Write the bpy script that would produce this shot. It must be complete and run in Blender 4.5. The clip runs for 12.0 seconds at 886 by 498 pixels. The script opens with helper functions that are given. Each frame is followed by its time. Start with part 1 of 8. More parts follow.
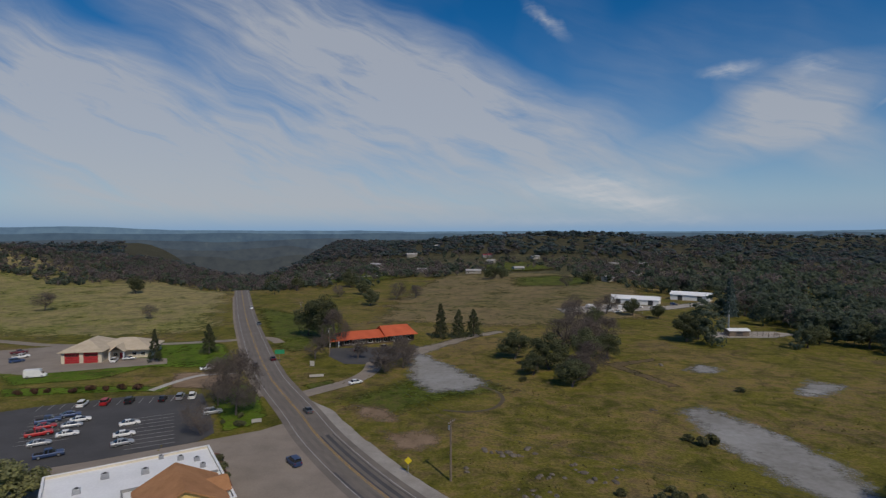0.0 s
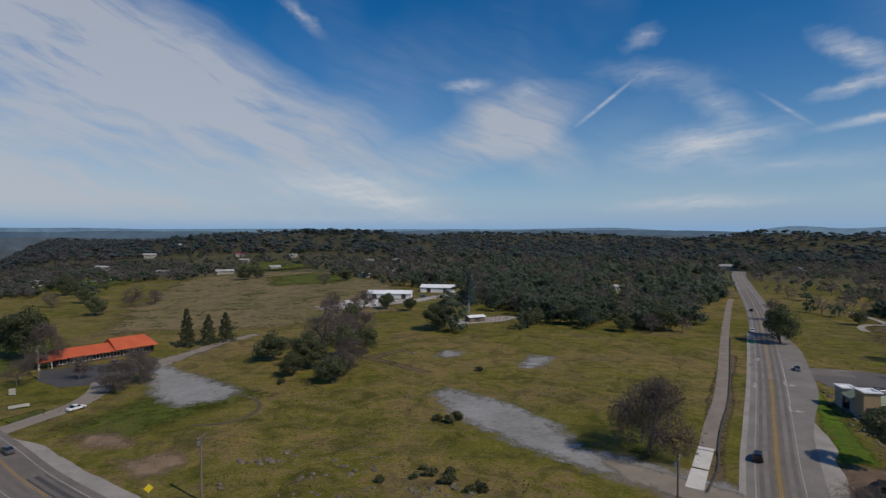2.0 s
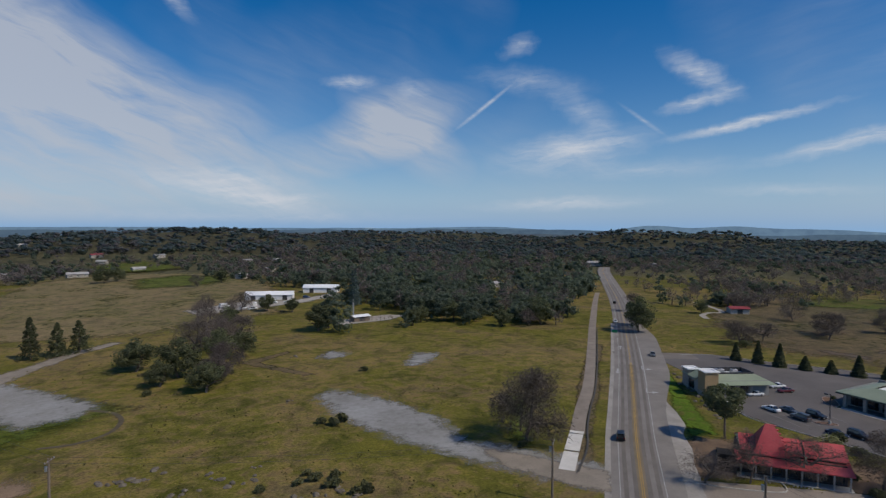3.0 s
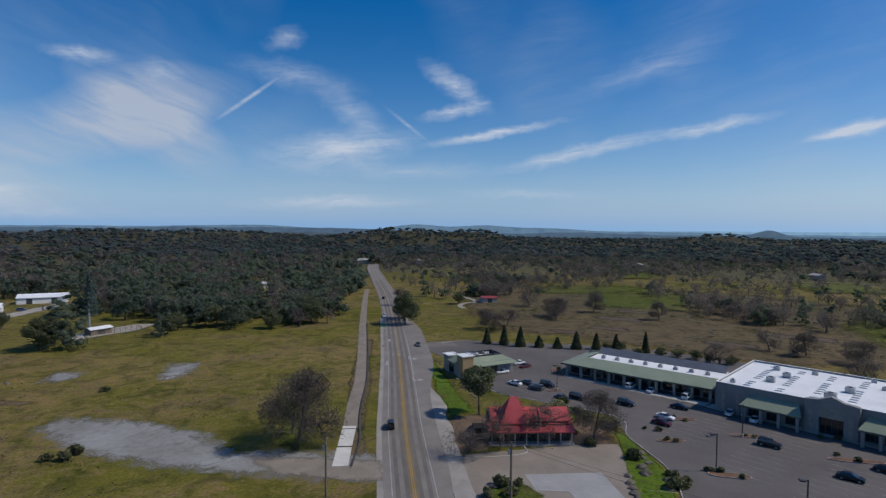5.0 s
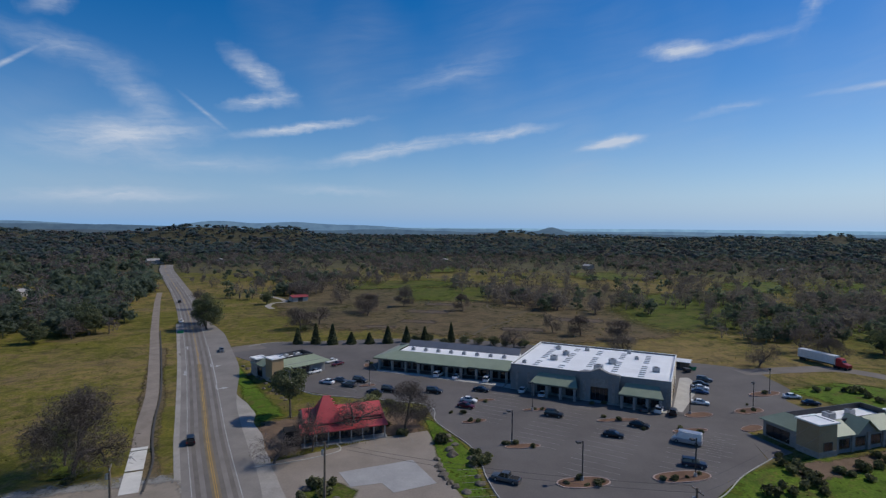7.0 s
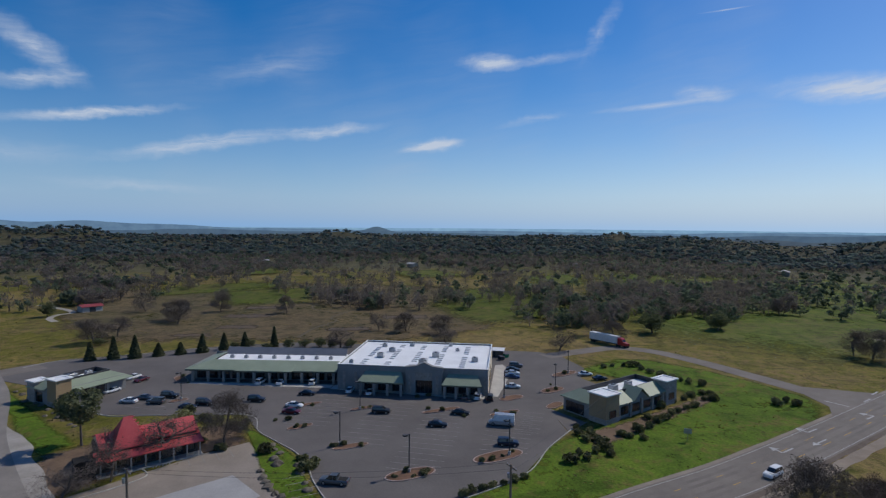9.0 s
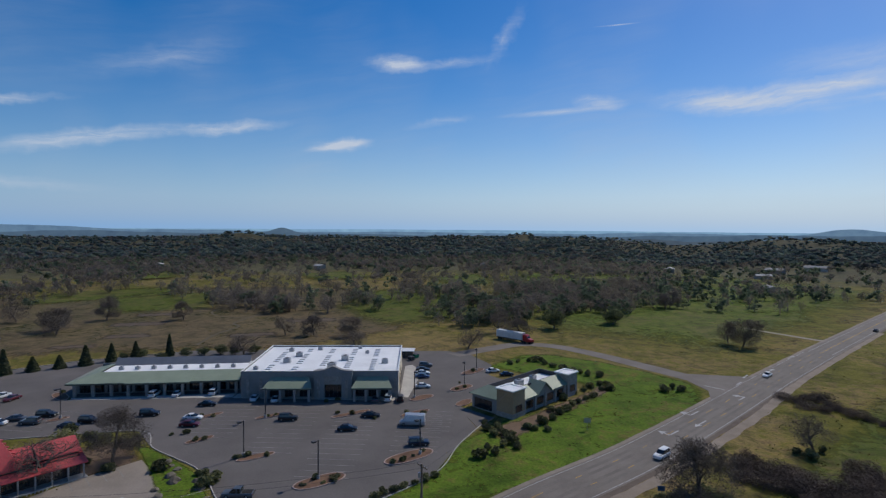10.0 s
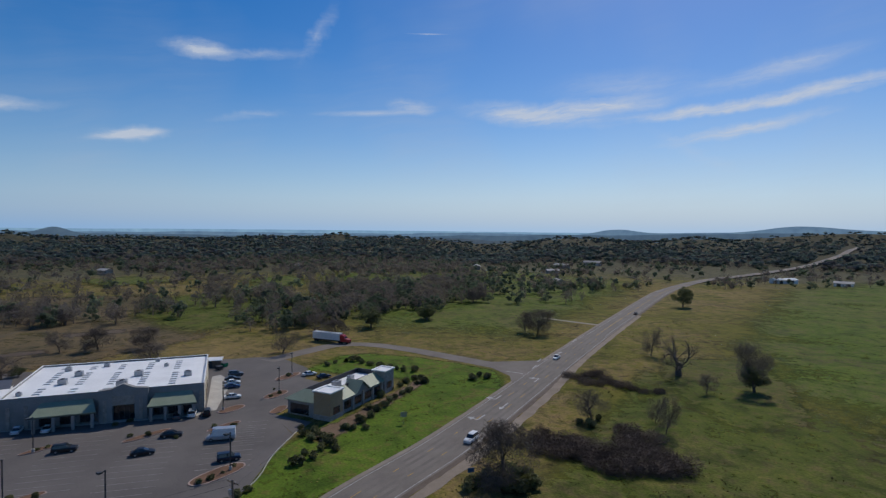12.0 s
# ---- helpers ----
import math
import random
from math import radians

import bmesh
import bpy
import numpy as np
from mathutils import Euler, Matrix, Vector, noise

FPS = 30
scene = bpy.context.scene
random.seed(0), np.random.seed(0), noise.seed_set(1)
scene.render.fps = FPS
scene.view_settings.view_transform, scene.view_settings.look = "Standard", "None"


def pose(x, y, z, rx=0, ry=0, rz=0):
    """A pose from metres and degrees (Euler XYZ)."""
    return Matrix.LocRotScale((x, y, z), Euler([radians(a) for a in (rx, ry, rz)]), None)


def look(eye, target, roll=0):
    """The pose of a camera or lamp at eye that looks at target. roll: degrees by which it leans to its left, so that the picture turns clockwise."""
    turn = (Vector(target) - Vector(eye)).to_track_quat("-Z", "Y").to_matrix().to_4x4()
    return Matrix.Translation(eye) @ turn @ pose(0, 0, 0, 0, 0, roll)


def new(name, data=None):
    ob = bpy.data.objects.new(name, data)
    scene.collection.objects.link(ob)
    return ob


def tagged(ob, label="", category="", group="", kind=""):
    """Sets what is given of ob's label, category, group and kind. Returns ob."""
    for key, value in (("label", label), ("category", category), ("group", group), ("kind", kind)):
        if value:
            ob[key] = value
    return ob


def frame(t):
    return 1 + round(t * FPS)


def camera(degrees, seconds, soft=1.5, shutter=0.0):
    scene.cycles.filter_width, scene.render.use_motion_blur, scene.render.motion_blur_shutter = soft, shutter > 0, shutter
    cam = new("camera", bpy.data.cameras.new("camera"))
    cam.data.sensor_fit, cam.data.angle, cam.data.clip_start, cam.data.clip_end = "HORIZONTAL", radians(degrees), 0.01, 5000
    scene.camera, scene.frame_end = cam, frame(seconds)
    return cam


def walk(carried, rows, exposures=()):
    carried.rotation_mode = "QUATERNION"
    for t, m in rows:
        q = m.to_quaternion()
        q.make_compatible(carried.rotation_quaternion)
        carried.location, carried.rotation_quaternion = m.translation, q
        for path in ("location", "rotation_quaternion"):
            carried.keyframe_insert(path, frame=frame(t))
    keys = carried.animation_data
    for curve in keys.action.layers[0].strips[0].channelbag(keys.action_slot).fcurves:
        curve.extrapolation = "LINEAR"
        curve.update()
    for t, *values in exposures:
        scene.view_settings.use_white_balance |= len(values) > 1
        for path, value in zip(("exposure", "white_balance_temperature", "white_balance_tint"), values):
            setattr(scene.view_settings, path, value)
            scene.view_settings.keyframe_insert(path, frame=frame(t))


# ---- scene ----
# The camera hangs over a road junction and turns to the right where it is.
cam = camera(77.7, 12.0, soft=1.25, shutter=0.2)
EYE = 48.0
# seconds, yaw, pitch, lean
PATH = [
    (0.0, 0.00, -1.85, -0.00),
    (0.5, -6.07, -1.98, 0.02),
    (1.0, -12.32, -1.96, -0.04),
    (1.5, -18.55, -1.98, -0.00),
    (2.0, -24.85, -2.06, -0.10),
    (2.5, -30.89, -2.09, -0.12),
    (3.0, -36.83, -2.15, -0.23),
    (5.0, -60.41, -2.21, -0.38),
    (5.5, -65.35, -2.21, -0.43),
    (6.0, -69.95, -2.34, -0.41),
    (6.5, -75.19, -2.43, -0.42),
    (7.0, -79.90, -2.39, -0.46),
    (9.0, -97.93, -2.32, -0.49),
    (9.5, -102.54, -2.21, -0.49),
    (10.0, -107.37, -2.15, -0.42),
    (10.5, -111.80, -2.09, -0.34),
    (11.0, -116.22, -2.06, -0.44),
    (11.5, -121.11, -2.03, -0.44),
    (12.0, -126.34, -2.02, -0.53),
]
EXPOSURES = [(0.0, -0.15, 7000, 10), (2.0, -0.02, 6900, 10), (3.0, 0.07, 6750, 10), (5.5, 0.10, 6350, 10), (7.0, 0.08, 6280, 10), (9.5, 0.06, 6320, 10), (12.0, -0.02, 6380, 10)]
walk(cam, [(t, pose(0, 0, EYE, 90 + pitch, lean, yaw)) for t, yaw, pitch, lean in PATH], EXPOSURES)

# ---- sky and sun ----
SUN_AZ, SUN_EL = -152.0, 47.0  # degrees left of +y, and above the ground
# wisps of cloud: azimuth, elevation, half length, half width, slant, density
BANK = [
    (3.9, 13.5, 35.7, 7.7, -159, 0.95),
    (1.8, 14.6, 22.0, 6.6, -157, 0.50),
    (17.3, 7.5, 32.8, 7.7, -165, 0.95),
    (33.0, 6.1, 16.4, 6.2, -162, 0.90),
    (35.2, 14.3, 10.6, 5.1, -169, 0.60),
    (12.0, 2.3, 24.9, 2.6, -175, 0.55),
    (-16.2, 3.2, 12.8, 1.9, -168, 0.60),
    (-10.3, 20.4, 3.8, 0.9, -144, 0.35),
]
MID = [
    (-30.1, 10.0, 11.6, 3.8, 160, 0.70),
    (-33.0, 9.5, 8.3, 3.7, -149, 0.60),
    (-27.4, 14.5, 3.6, 0.9, 179, 0.50),
    (-33.5, 14.0, 2.8, 1.2, -162, 0.30),
    (-40.9, 12.2, 4.2, 0.3, 143, 0.55),
    (-44.6, 18.0, 2.4, 1.3, 154, 0.30),
    (-45.6, 14.6, 7.9, 1.8, -171, 0.25),
    (-49.9, 7.8, 10.0, 2.5, 172, 0.60),
    (-51.0, 11.4, 5.1, 1.9, -145, 0.28),
    (-61.6, 14.3, 5.0, 1.5, -145, 0.50),
    (-61.4, 11.8, 4.5, 0.9, 169, 0.60),
    (-64.1, 9.3, 7.2, 0.7, 170, 0.50),
    (-56.6, 10.5, 3.3, 0.3, -143, 0.30),
]
LOW = [
    (-49.2, 2.5, 11.2, 1.0, 178, 0.45),
    (-21.7, 3.1, 4.9, 0.7, 179, 0.35),
    (-16.7, 4.9, 8.0, 1.8, -172, 0.50),
    (-14.9, 1.0, 28.9, 0.9, 180, 0.35),
    (-68.8, 3.6, 8.7, 0.7, -179, 0.25),
    (-57.1, 5.8, 11.8, 1.2, 179, 0.20),
]
FAR = [
    (-74.4, 7.6, 10.1, 1.0, 168, 0.60),
    (-85.8, 9.5, 7.1, 0.8, 173, 0.65),
    (-66.6, 9.7, 8.2, 0.6, 170, 0.45),
    (-96.9, 8.3, 4.0, 0.8, 173, 0.55),
    (-80.6, 15.1, 9.6, 1.5, 165, 0.16),
    (-102.6, 16.3, 4.2, 1.0, -177, 0.70),
    (-108.2, 16.5, 6.4, 0.7, 172, 0.28),
    (-113.6, 18.9, 4.1, 1.0, 124, 0.22),
    (-96.6, 8.3, 4.2, 0.5, 170, 0.60),
    (-107.0, 10.7, 4.1, 0.6, 170, 0.25),
    (-119.4, 11.7, 7.3, 0.4, 177, 0.40),
    (-122.9, 12.3, 3.1, 0.9, -176, 0.50),
]
WEST = [
    (-136.0, 11.6, 9.5, 1.5, -175, 0.80),
    (-142.5, 12.3, 8.0, 1.2, 178, 0.55),
    (-151.5, 11.3, 9.5, 0.75, 177, 0.90),
    (-160.5, 12.1, 8.4, 0.9, 174, 0.80),
    (-154.5, 9.3, 8.5, 0.8, 172, 0.70),
    (-157.0, 14.1, 8.4, 1.2, 171, 0.38),
    (-145.1, 13.9, 10.0, 1.9, -179, 0.22),
    (-150.4, 7.6, 5.8, 1.0, -150, 0.12),
    (-124.5, 19.3, 2.6, 0.1, -180, 0.50),
]


class Nodes:
    """Short hand for building a node tree."""

    def __init__(self, tree):
        self.tree = tree
        tree.nodes.clear()

    def add(self, kind, ins=(), **props):
        n = self.tree.nodes.new(kind)
        for k, v in props.items():
            setattr(n, k, v)
        for key, v in dict(ins).items():
            if isinstance(v, bpy.types.NodeSocket):
                self.tree.links.new(v, n.inputs[key])
            else:
                n.inputs[key].default_value = v
        return n

    def math(self, op, a, b=0.0, clamp=False):
        return self.add("ShaderNodeMath", {0: a, 1: b}, operation=op, use_clamp=clamp).outputs[0]

    def mix(self, fac, a, b, mode="MIX"):
        n = self.add("ShaderNodeMix", {0: fac, 6: a, 7: b}, data_type="RGBA", blend_type=mode)
        return n.outputs[2]

    def noise(self, vec, scale, detail=4.0, rough=0.55, dist=0.0):
        return self.add("ShaderNodeTexNoise", {"Vector": vec, "Scale": scale, "Detail": detail, "Roughness": rough, "Distortion": dist})

    def ramp(self, fac, stops):
        n = self.add("ShaderNodeValToRGB", {0: fac})
        el = n.color_ramp.elements
        while len(el) < len(stops):
            el.new(0.5)
        for e, (p, c) in zip(el, stops):
            e.position, e.color = p, (*c, 1)
        return n.outputs[0]


world = bpy.data.worlds.new("sky")
scene.world = world
world.use_nodes = True
W = Nodes(world.node_tree)
sky = W.add("ShaderNodeTexSky", sky_type="NISHITA")
sky.sun_disc = False
sky.sun_elevation, sky.sun_rotation = radians(SUN_EL), radians(-SUN_AZ)
sky.altitude, sky.air_density, sky.dust_density, sky.ozone_density = 400, 1.0, 0.6, 2.2
way = W.add("ShaderNodeTexCoord").outputs["Generated"]
xyz = W.add("ShaderNodeSeparateXYZ", {0: way})
az = W.math("MULTIPLY", W.math("ARCTAN2", W.math("MULTIPLY", xyz.outputs[0], -1.0), xyz.outputs[1]), 57.2958)
el = W.math("MULTIPLY", W.math("ARCSINE", xyz.outputs[2]), 57.2958)
azel = W.add("ShaderNodeCombineXYZ", {0: az, 1: el, 2: 0.0}).outputs[0]
swirl = W.noise(azel, 0.13, 1.5, 0.5).outputs["Color"]
bent = W.add("ShaderNodeVectorMath", {0: swirl, 1: (0.5, 0.5, 0.5)}, operation="SUBTRACT").outputs[0]
bent = W.add("ShaderNodeVectorMath", {0: bent, 1: (5.5, 2.2, 0.0)}, operation="MULTIPLY").outputs[0]
slight = W.add("ShaderNodeVectorMath", {0: bent, 1: (0.4, 0.3, 0.0)}, operation="MULTIPLY").outputs[0]
ripple = W.add("ShaderNodeVectorMath", {0: W.noise(azel, 0.55, 3.0, 0.6).outputs["Color"], 1: (0.5, 0.5, 0.5)}, operation="SUBTRACT").outputs[0]
ripple = W.add("ShaderNodeVectorMath", {0: ripple, 1: (2.4, 0.9, 0.0)}, operation="MULTIPLY").outputs[0]
slight = W.add("ShaderNodeVectorMath", {0: W.add("ShaderNodeVectorMath", {0: azel, 1: slight}, operation="ADD").outputs[0], 1: ripple}, operation="ADD").outputs[0]
bent = W.add("ShaderNodeVectorMath", {0: azel, 1: bent}, operation="ADD").outputs[0]
cover, thin = None, None
for a, e, long, wide, slant, dense in BANK + MID + LOW + FAR + WEST:
    m = W.add("ShaderNodeMapping", {"Vector": bent if wide > 2.5 else slight if wide > 0.5 else azel, "Location": (a, e, 0), "Rotation": (0, 0, radians(slant)), "Scale": (long, wide, 1)}, vector_type="TEXTURE")
    g = W.add("ShaderNodeTexGradient", {0: m.outputs[0]}, gradient_type="QUADRATIC_SPHERE")
    g = W.math("MULTIPLY", W.math("POWER", g.outputs["Fac"], 0.45 if wide > 2.5 else 0.7), dense * (1.25 if wide > 2.5 else 2.0))
    if wide > 2.5:
        cover = g if cover is None else W.math("ADD", cover, g)
    else:
        thin = g if thin is None else W.math("ADD", thin, g)
# fibres of the cirrus, drawn out along the wind
wind_a = W.add("ShaderNodeMapping", {"Vector": bent, "Rotation": (0, 0, radians(21)), "Scale": (9.0, 1.6, 1)}, vector_type="TEXTURE").outputs[0]
wind_b = W.add("ShaderNodeMapping", {"Vector": bent, "Rotation": (0, 0, radians(-9)), "Scale": (8.0, 1.1, 1)}, vector_type="TEXTURE").outputs[0]
turn = W.math("MULTIPLY", W.math("ADD", az, 75.0), 0.025, clamp=True)
fine = W.add("ShaderNodeMix", {0: turn, 2: W.noise(wind_b, 1.0, 6.0, 0.6, 0.4).outputs[0], 3: W.noise(wind_a, 1.0, 6.0, 0.6, 0.4).outputs[0]}, data_type="FLOAT").outputs[0]
broad = W.noise(azel, 0.05, 3.0, 0.5).outputs[0]
veil = W.math("MULTIPLY", W.math("SUBTRACT", broad, 0.45, clamp=True), 0.75)
wisp = W.noise(W.add("ShaderNodeMapping", {"Vector": slight, "Rotation": (0, 0, radians(-4)), "Scale": (4.4, 0.55, 1)}, vector_type="TEXTURE").outputs[0], 1.0, 5.0, 0.58, 0.7).outputs[0]
streak = W.math("SUBTRACT", W.math("ADD", W.math("MULTIPLY", fine, 1.9), W.math("MULTIPLY", wisp, 0.2)), 0.25)
shred = W.math("SUBTRACT", W.math("ADD", W.math("MULTIPLY", fine, 1.8), W.math("MULTIPLY", wisp, 1.6)), 0.95)
dens = W.math("MULTIPLY", W.math("MULTIPLY", W.math("ADD", cover, veil), 1.15), streak, clamp=True)
rise = W.math("MULTIPLY", el, 0.4, clamp=True)
dens = W.math("MULTIPLY", W.math("MULTIPLY", dens, rise), 0.80)
lace = W.math("MULTIPLY", W.math("MULTIPLY", W.math("MULTIPLY", thin, shred, clamp=True), rise), 0.82)
blue = W.add("ShaderNodeHueSaturation", {"Saturation": 1.52, "Value": 1.02, "Color": W.mix(1.0, sky.outputs[0], (1.03, 0.985, 1.04, 1), "MULTIPLY")}).outputs[0]
low = W.math("POWER", 2.718, W.math("MULTIPLY", W.math("MAXIMUM", el, 0.0), -0.17))
sunny = W.math("COSINE", W.math("MULTIPLY", W.math("SUBTRACT", az, SUN_AZ), 0.0174533))
sunny = W.math("POWER", W.math("MULTIPLY", W.math("ADD", sunny, 0.15), 0.87, clamp=True), 2.0)
blue = W.mix(W.math("MULTIPLY", low, 0.92), blue, W.mix(sunny, (2.45, 4.65, 7.9, 1), (4.3, 6.5, 9.2, 1)))
col = W.mix(lace, W.mix(dens, blue, (5.35, 5.85, 6.8, 1)), (6.7, 7.25, 8.2, 1))
bg = W.add("ShaderNodeBackground", {"Color": col, "Strength": 0.08})
W.add("ShaderNodeOutputWorld", {0: bg.outputs[0]})

sun = new("sun", bpy.data.lights.new("sun", "SUN"))
sun.data.energy, sun.data.angle, sun.data.color = 2.65, radians(0.53), (1.0, 0.925, 0.80)
s_az, s_el = radians(SUN_AZ), radians(SUN_EL)
SUNWARD = Vector((-math.sin(s_az) * math.cos(s_el), math.cos(s_az) * math.cos(s_el), math.sin(s_el)))
sun.matrix_world = look(SUNWARD * 200, (0, 0, 0))

# ---- materials ----


def material(name):
    m = bpy.data.materials.new(name)
    m.use_nodes = True
    return m, Nodes(m.node_tree)


def surface(name, dark, light, scale=1.0, fine=12.0, rough=0.8, bump=0.0, metal=0.0, vary=0.0, spec=0.3, island=0.0, fade=False, stretch=(1, 1, 1), own=False, leaf=0.0):
    """A material with two scales of variation. own: the pattern sticks to the object; vary: random shade by object; island: by loose piece."""
    m, N = material(name)
    if own:
        pos = N.add("ShaderNodeTexCoord").outputs["Object"]
    else:
        pos = N.add("ShaderNodeNewGeometry").outputs["Position"]
    if stretch != (1, 1, 1):
        pos = N.add("ShaderNodeMapping", {0: pos, "Scale": stretch}).outputs[0]
    big = N.noise(pos, scale, 5.0, 0.6).outputs[0]
    small = N.noise(pos, fine, 4.0, 0.6).outputs[0]
    f = N.math("ADD", N.math("MULTIPLY", big, 0.65), N.math("MULTIPLY", small, 0.35))
    col = N.ramp(f, [(0.36, dark), (0.64, light)])
    if vary:
        r = N.add("ShaderNodeObjectInfo").outputs["Random"]
        col = N.mix(1.0, col, N.ramp(r, [(0, (1 - vary,) * 3), (1, (1 + vary,) * 3)]), "MULTIPLY")
    if island:
        r = N.add("ShaderNodeNewGeometry").outputs["Random Per Island"]
        col = N.mix(1.0, col, N.ramp(r, [(0, (1 - island, 1 - island, 1 - island)), (0.6, (1, 1, 1)), (1, (1 + island, 1 + island * 0.8, 1 - island * 0.2))]), "MULTIPLY")
    b = N.add("ShaderNodeBsdfPrincipled", {"Base Color": col, "Roughness": rough, "Metallic": metal, "Specular IOR Level": spec})
    if bump:
        bp = N.add("ShaderNodeBump", {"Height": f, "Strength": min(1.0, bump), "Distance": 0.05})
        N.tree.links.new(bp.outputs[0], b.inputs["Normal"])
    out = b.outputs[0]
    if leaf:  # light that passes through thin leaves
        tl = N.add("ShaderNodeBsdfTranslucent", {"Color": N.mix(1.0, col, (1.25, 1.3, 0.95, 1), "MULTIPLY")})
        out = N.add("ShaderNodeMixShader", {0: leaf, 1: out, 2: tl.outputs[0]}).outputs[0]
    if fade:  # ragged, worn edge after the mesh's own distance to its rim
        rim = N.add("ShaderNodeAttribute", attribute_name="rim").outputs["Fac"]
        n1 = N.noise(pos, 0.25, 6.0, 0.65).outputs[0]
        n2 = N.noise(pos, 2.2, 3.0, 0.6).outputs[0]
        k = N.math("ADD", N.math("MULTIPLY", n1, 5.0), N.math("MULTIPLY", n2, 2.0))
        k = N.math("ADD", N.math("MULTIPLY", rim, 3.2), N.math("SUBTRACT", k, 4.7))
        k = N.math("MULTIPLY", N.math("ADD", k, 0.4), 0.55, clamp=True)
        tr = N.add("ShaderNodeBsdfTransparent")
        out = N.add("ShaderNodeMixShader", {0: k, 1: tr.outputs[0], 2: out}).outputs[0]
    N.add("ShaderNodeOutputMaterial", {0: out})
    return m


def grass_material(name, green, straw, soil, fade=False, share=0.5, litter=None):
    m, N = material(name)
    pos = N.add("ShaderNodeNewGeometry").outputs["Position"]
    n0 = N.noise(pos, 0.006, 4.0, 0.6).outputs[0]
    n1 = N.noise(pos, 0.035, 6.0, 0.65, 0.6).outputs[0]
    n2 = N.noise(pos, 0.35, 5.0, 0.65).outputs[0]
    n3 = N.noise(pos, 1.6, 5.0, 0.7).outputs[0]
    f = N.math("ADD", N.math("ADD", N.math("MULTIPLY", n0, 0.28), N.math("MULTIPLY", n1, 0.37)), N.math("MULTIPLY", n2, 0.35))
    c = N.ramp(f, [(share - 0.04, green), (share + 0.01, tuple((a + b) / 2 for a, b in zip(green, straw))), (share + 0.05, straw)])
    s = N.ramp(N.math("ADD", N.math("MULTIPLY", n1, 0.4), N.math("MULTIPLY", n2, 0.6)), [(0.52, (0, 0, 0)), (0.60, (1, 1, 1))])
    c = N.mix(N.math("MULTIPLY", s, 0.7), c, (*soil, 1))
    if litter:  # leaf litter and scrub of the woods further out
        out_there = N.math("MULTIPLY", N.math("SUBTRACT", N.add("ShaderNodeVectorMath", {0: pos}, operation="LENGTH").outputs["Value"], 520.0), 0.0026, clamp=True)
        k = N.math("MULTIPLY", N.math("SUBTRACT", N.math("ADD", n1, out_there), 0.58), 4.0, clamp=True)
        c = N.mix(N.math("MULTIPLY", k, 0.85), c, (*litter, 1))
        floor = N.math("MULTIPLY", N.math("SUBTRACT", N.math("ADD", n1, N.math("MULTIPLY", out_there, 0.5)), 0.78), 4.0, clamp=True)
        c = N.mix(N.math("MULTIPLY", floor, 0.9), c, (*(v * 0.62 for v in litter), 1))
    c = N.mix(1.0, c, N.ramp(n3, [(0.36, (0.68, 0.68, 0.68)), (0.64, (1.30, 1.30, 1.26))]), "MULTIPLY")
    mottle = N.noise(N.add("ShaderNodeMapping", {0: pos, "Scale": (1.0, 1.0, 0.0), "Rotation": (0, 0, 0.6)}).outputs[0], 0.11, 5.0, 0.7, 1.0).outputs[0]
    c = N.mix(1.0, c, N.ramp(mottle, [(0.36, (0.55, 0.60, 0.55)), (0.50, (1.0, 1.0, 1.0)), (0.66, (1.30, 1.22, 1.15))]), "MULTIPLY")
    b = N.add("ShaderNodeBsdfPrincipled", {"Base Color": c, "Roughness": 0.95, "Specular IOR Level": 0.1})
    bp = N.add("ShaderNodeBump", {"Height": N.math("ADD", n2, N.math("MULTIPLY", n3, 0.5)), "Strength": 0.5, "Distance": 0.35})
    N.tree.links.new(bp.outputs[0], b.inputs["Normal"])
    out = b.outputs[0]
    if fade:
        rim = N.add("ShaderNodeAttribute", attribute_name="rim").outputs["Fac"]
        k = N.math("ADD", N.math("MULTIPLY", n2, 4.0), N.math("MULTIPLY", n1, 5.0))
        k = N.math("ADD", N.math("MULTIPLY", rim, 3.2), N.math("SUBTRACT", k, 5.9))
        k = N.math("MULTIPLY", k, 0.75, clamp=True)
        tr = N.add("ShaderNodeBsdfTransparent")
        out = N.add("ShaderNodeMixShader", {0: k, 1: tr.outputs[0], 2: out}).outputs[0]
    N.add("ShaderNodeOutputMaterial", {0: out})
    return m


GREEN, STRAW, SOIL = (0.110, 0.104, 0.019), (0.192, 0.143, 0.056), (0.140, 0.098, 0.050)
M_GROUND = grass_material("meadow", GREEN, STRAW, SOIL, share=0.503, litter=(0.084, 0.080, 0.050))
M_LUSH = grass_material("lush_grass", (0.076, 0.112, 0.014), (0.112, 0.118, 0.032), (0.100, 0.085, 0.042), True, 0.505)
M_VERGE = grass_material("verge_grass", (0.074, 0.094, 0.015), (0.112, 0.108, 0.031), (0.105, 0.085, 0.038), True, 0.52)
M_LAWN = grass_material("lawn", (0.082, 0.132, 0.014), (0.115, 0.130, 0.026), (0.115, 0.092, 0.030), True, 0.56)
M_DRY = grass_material("dry_grass", (0.078, 0.071, 0.034), (0.124, 0.095, 0.054), (0.090, 0.066, 0.042), True, 0.46)
M_PALE = grass_material("pale_meadow_grass", (0.160, 0.168, 0.046), (0.250, 0.210, 0.098), (0.200, 0.160, 0.088), True, 0.47)
M_PALEDRY = grass_material("pale_dry_grass", (0.118, 0.110, 0.042), (0.190, 0.146, 0.078), (0.150, 0.112, 0.062), True, 0.47)
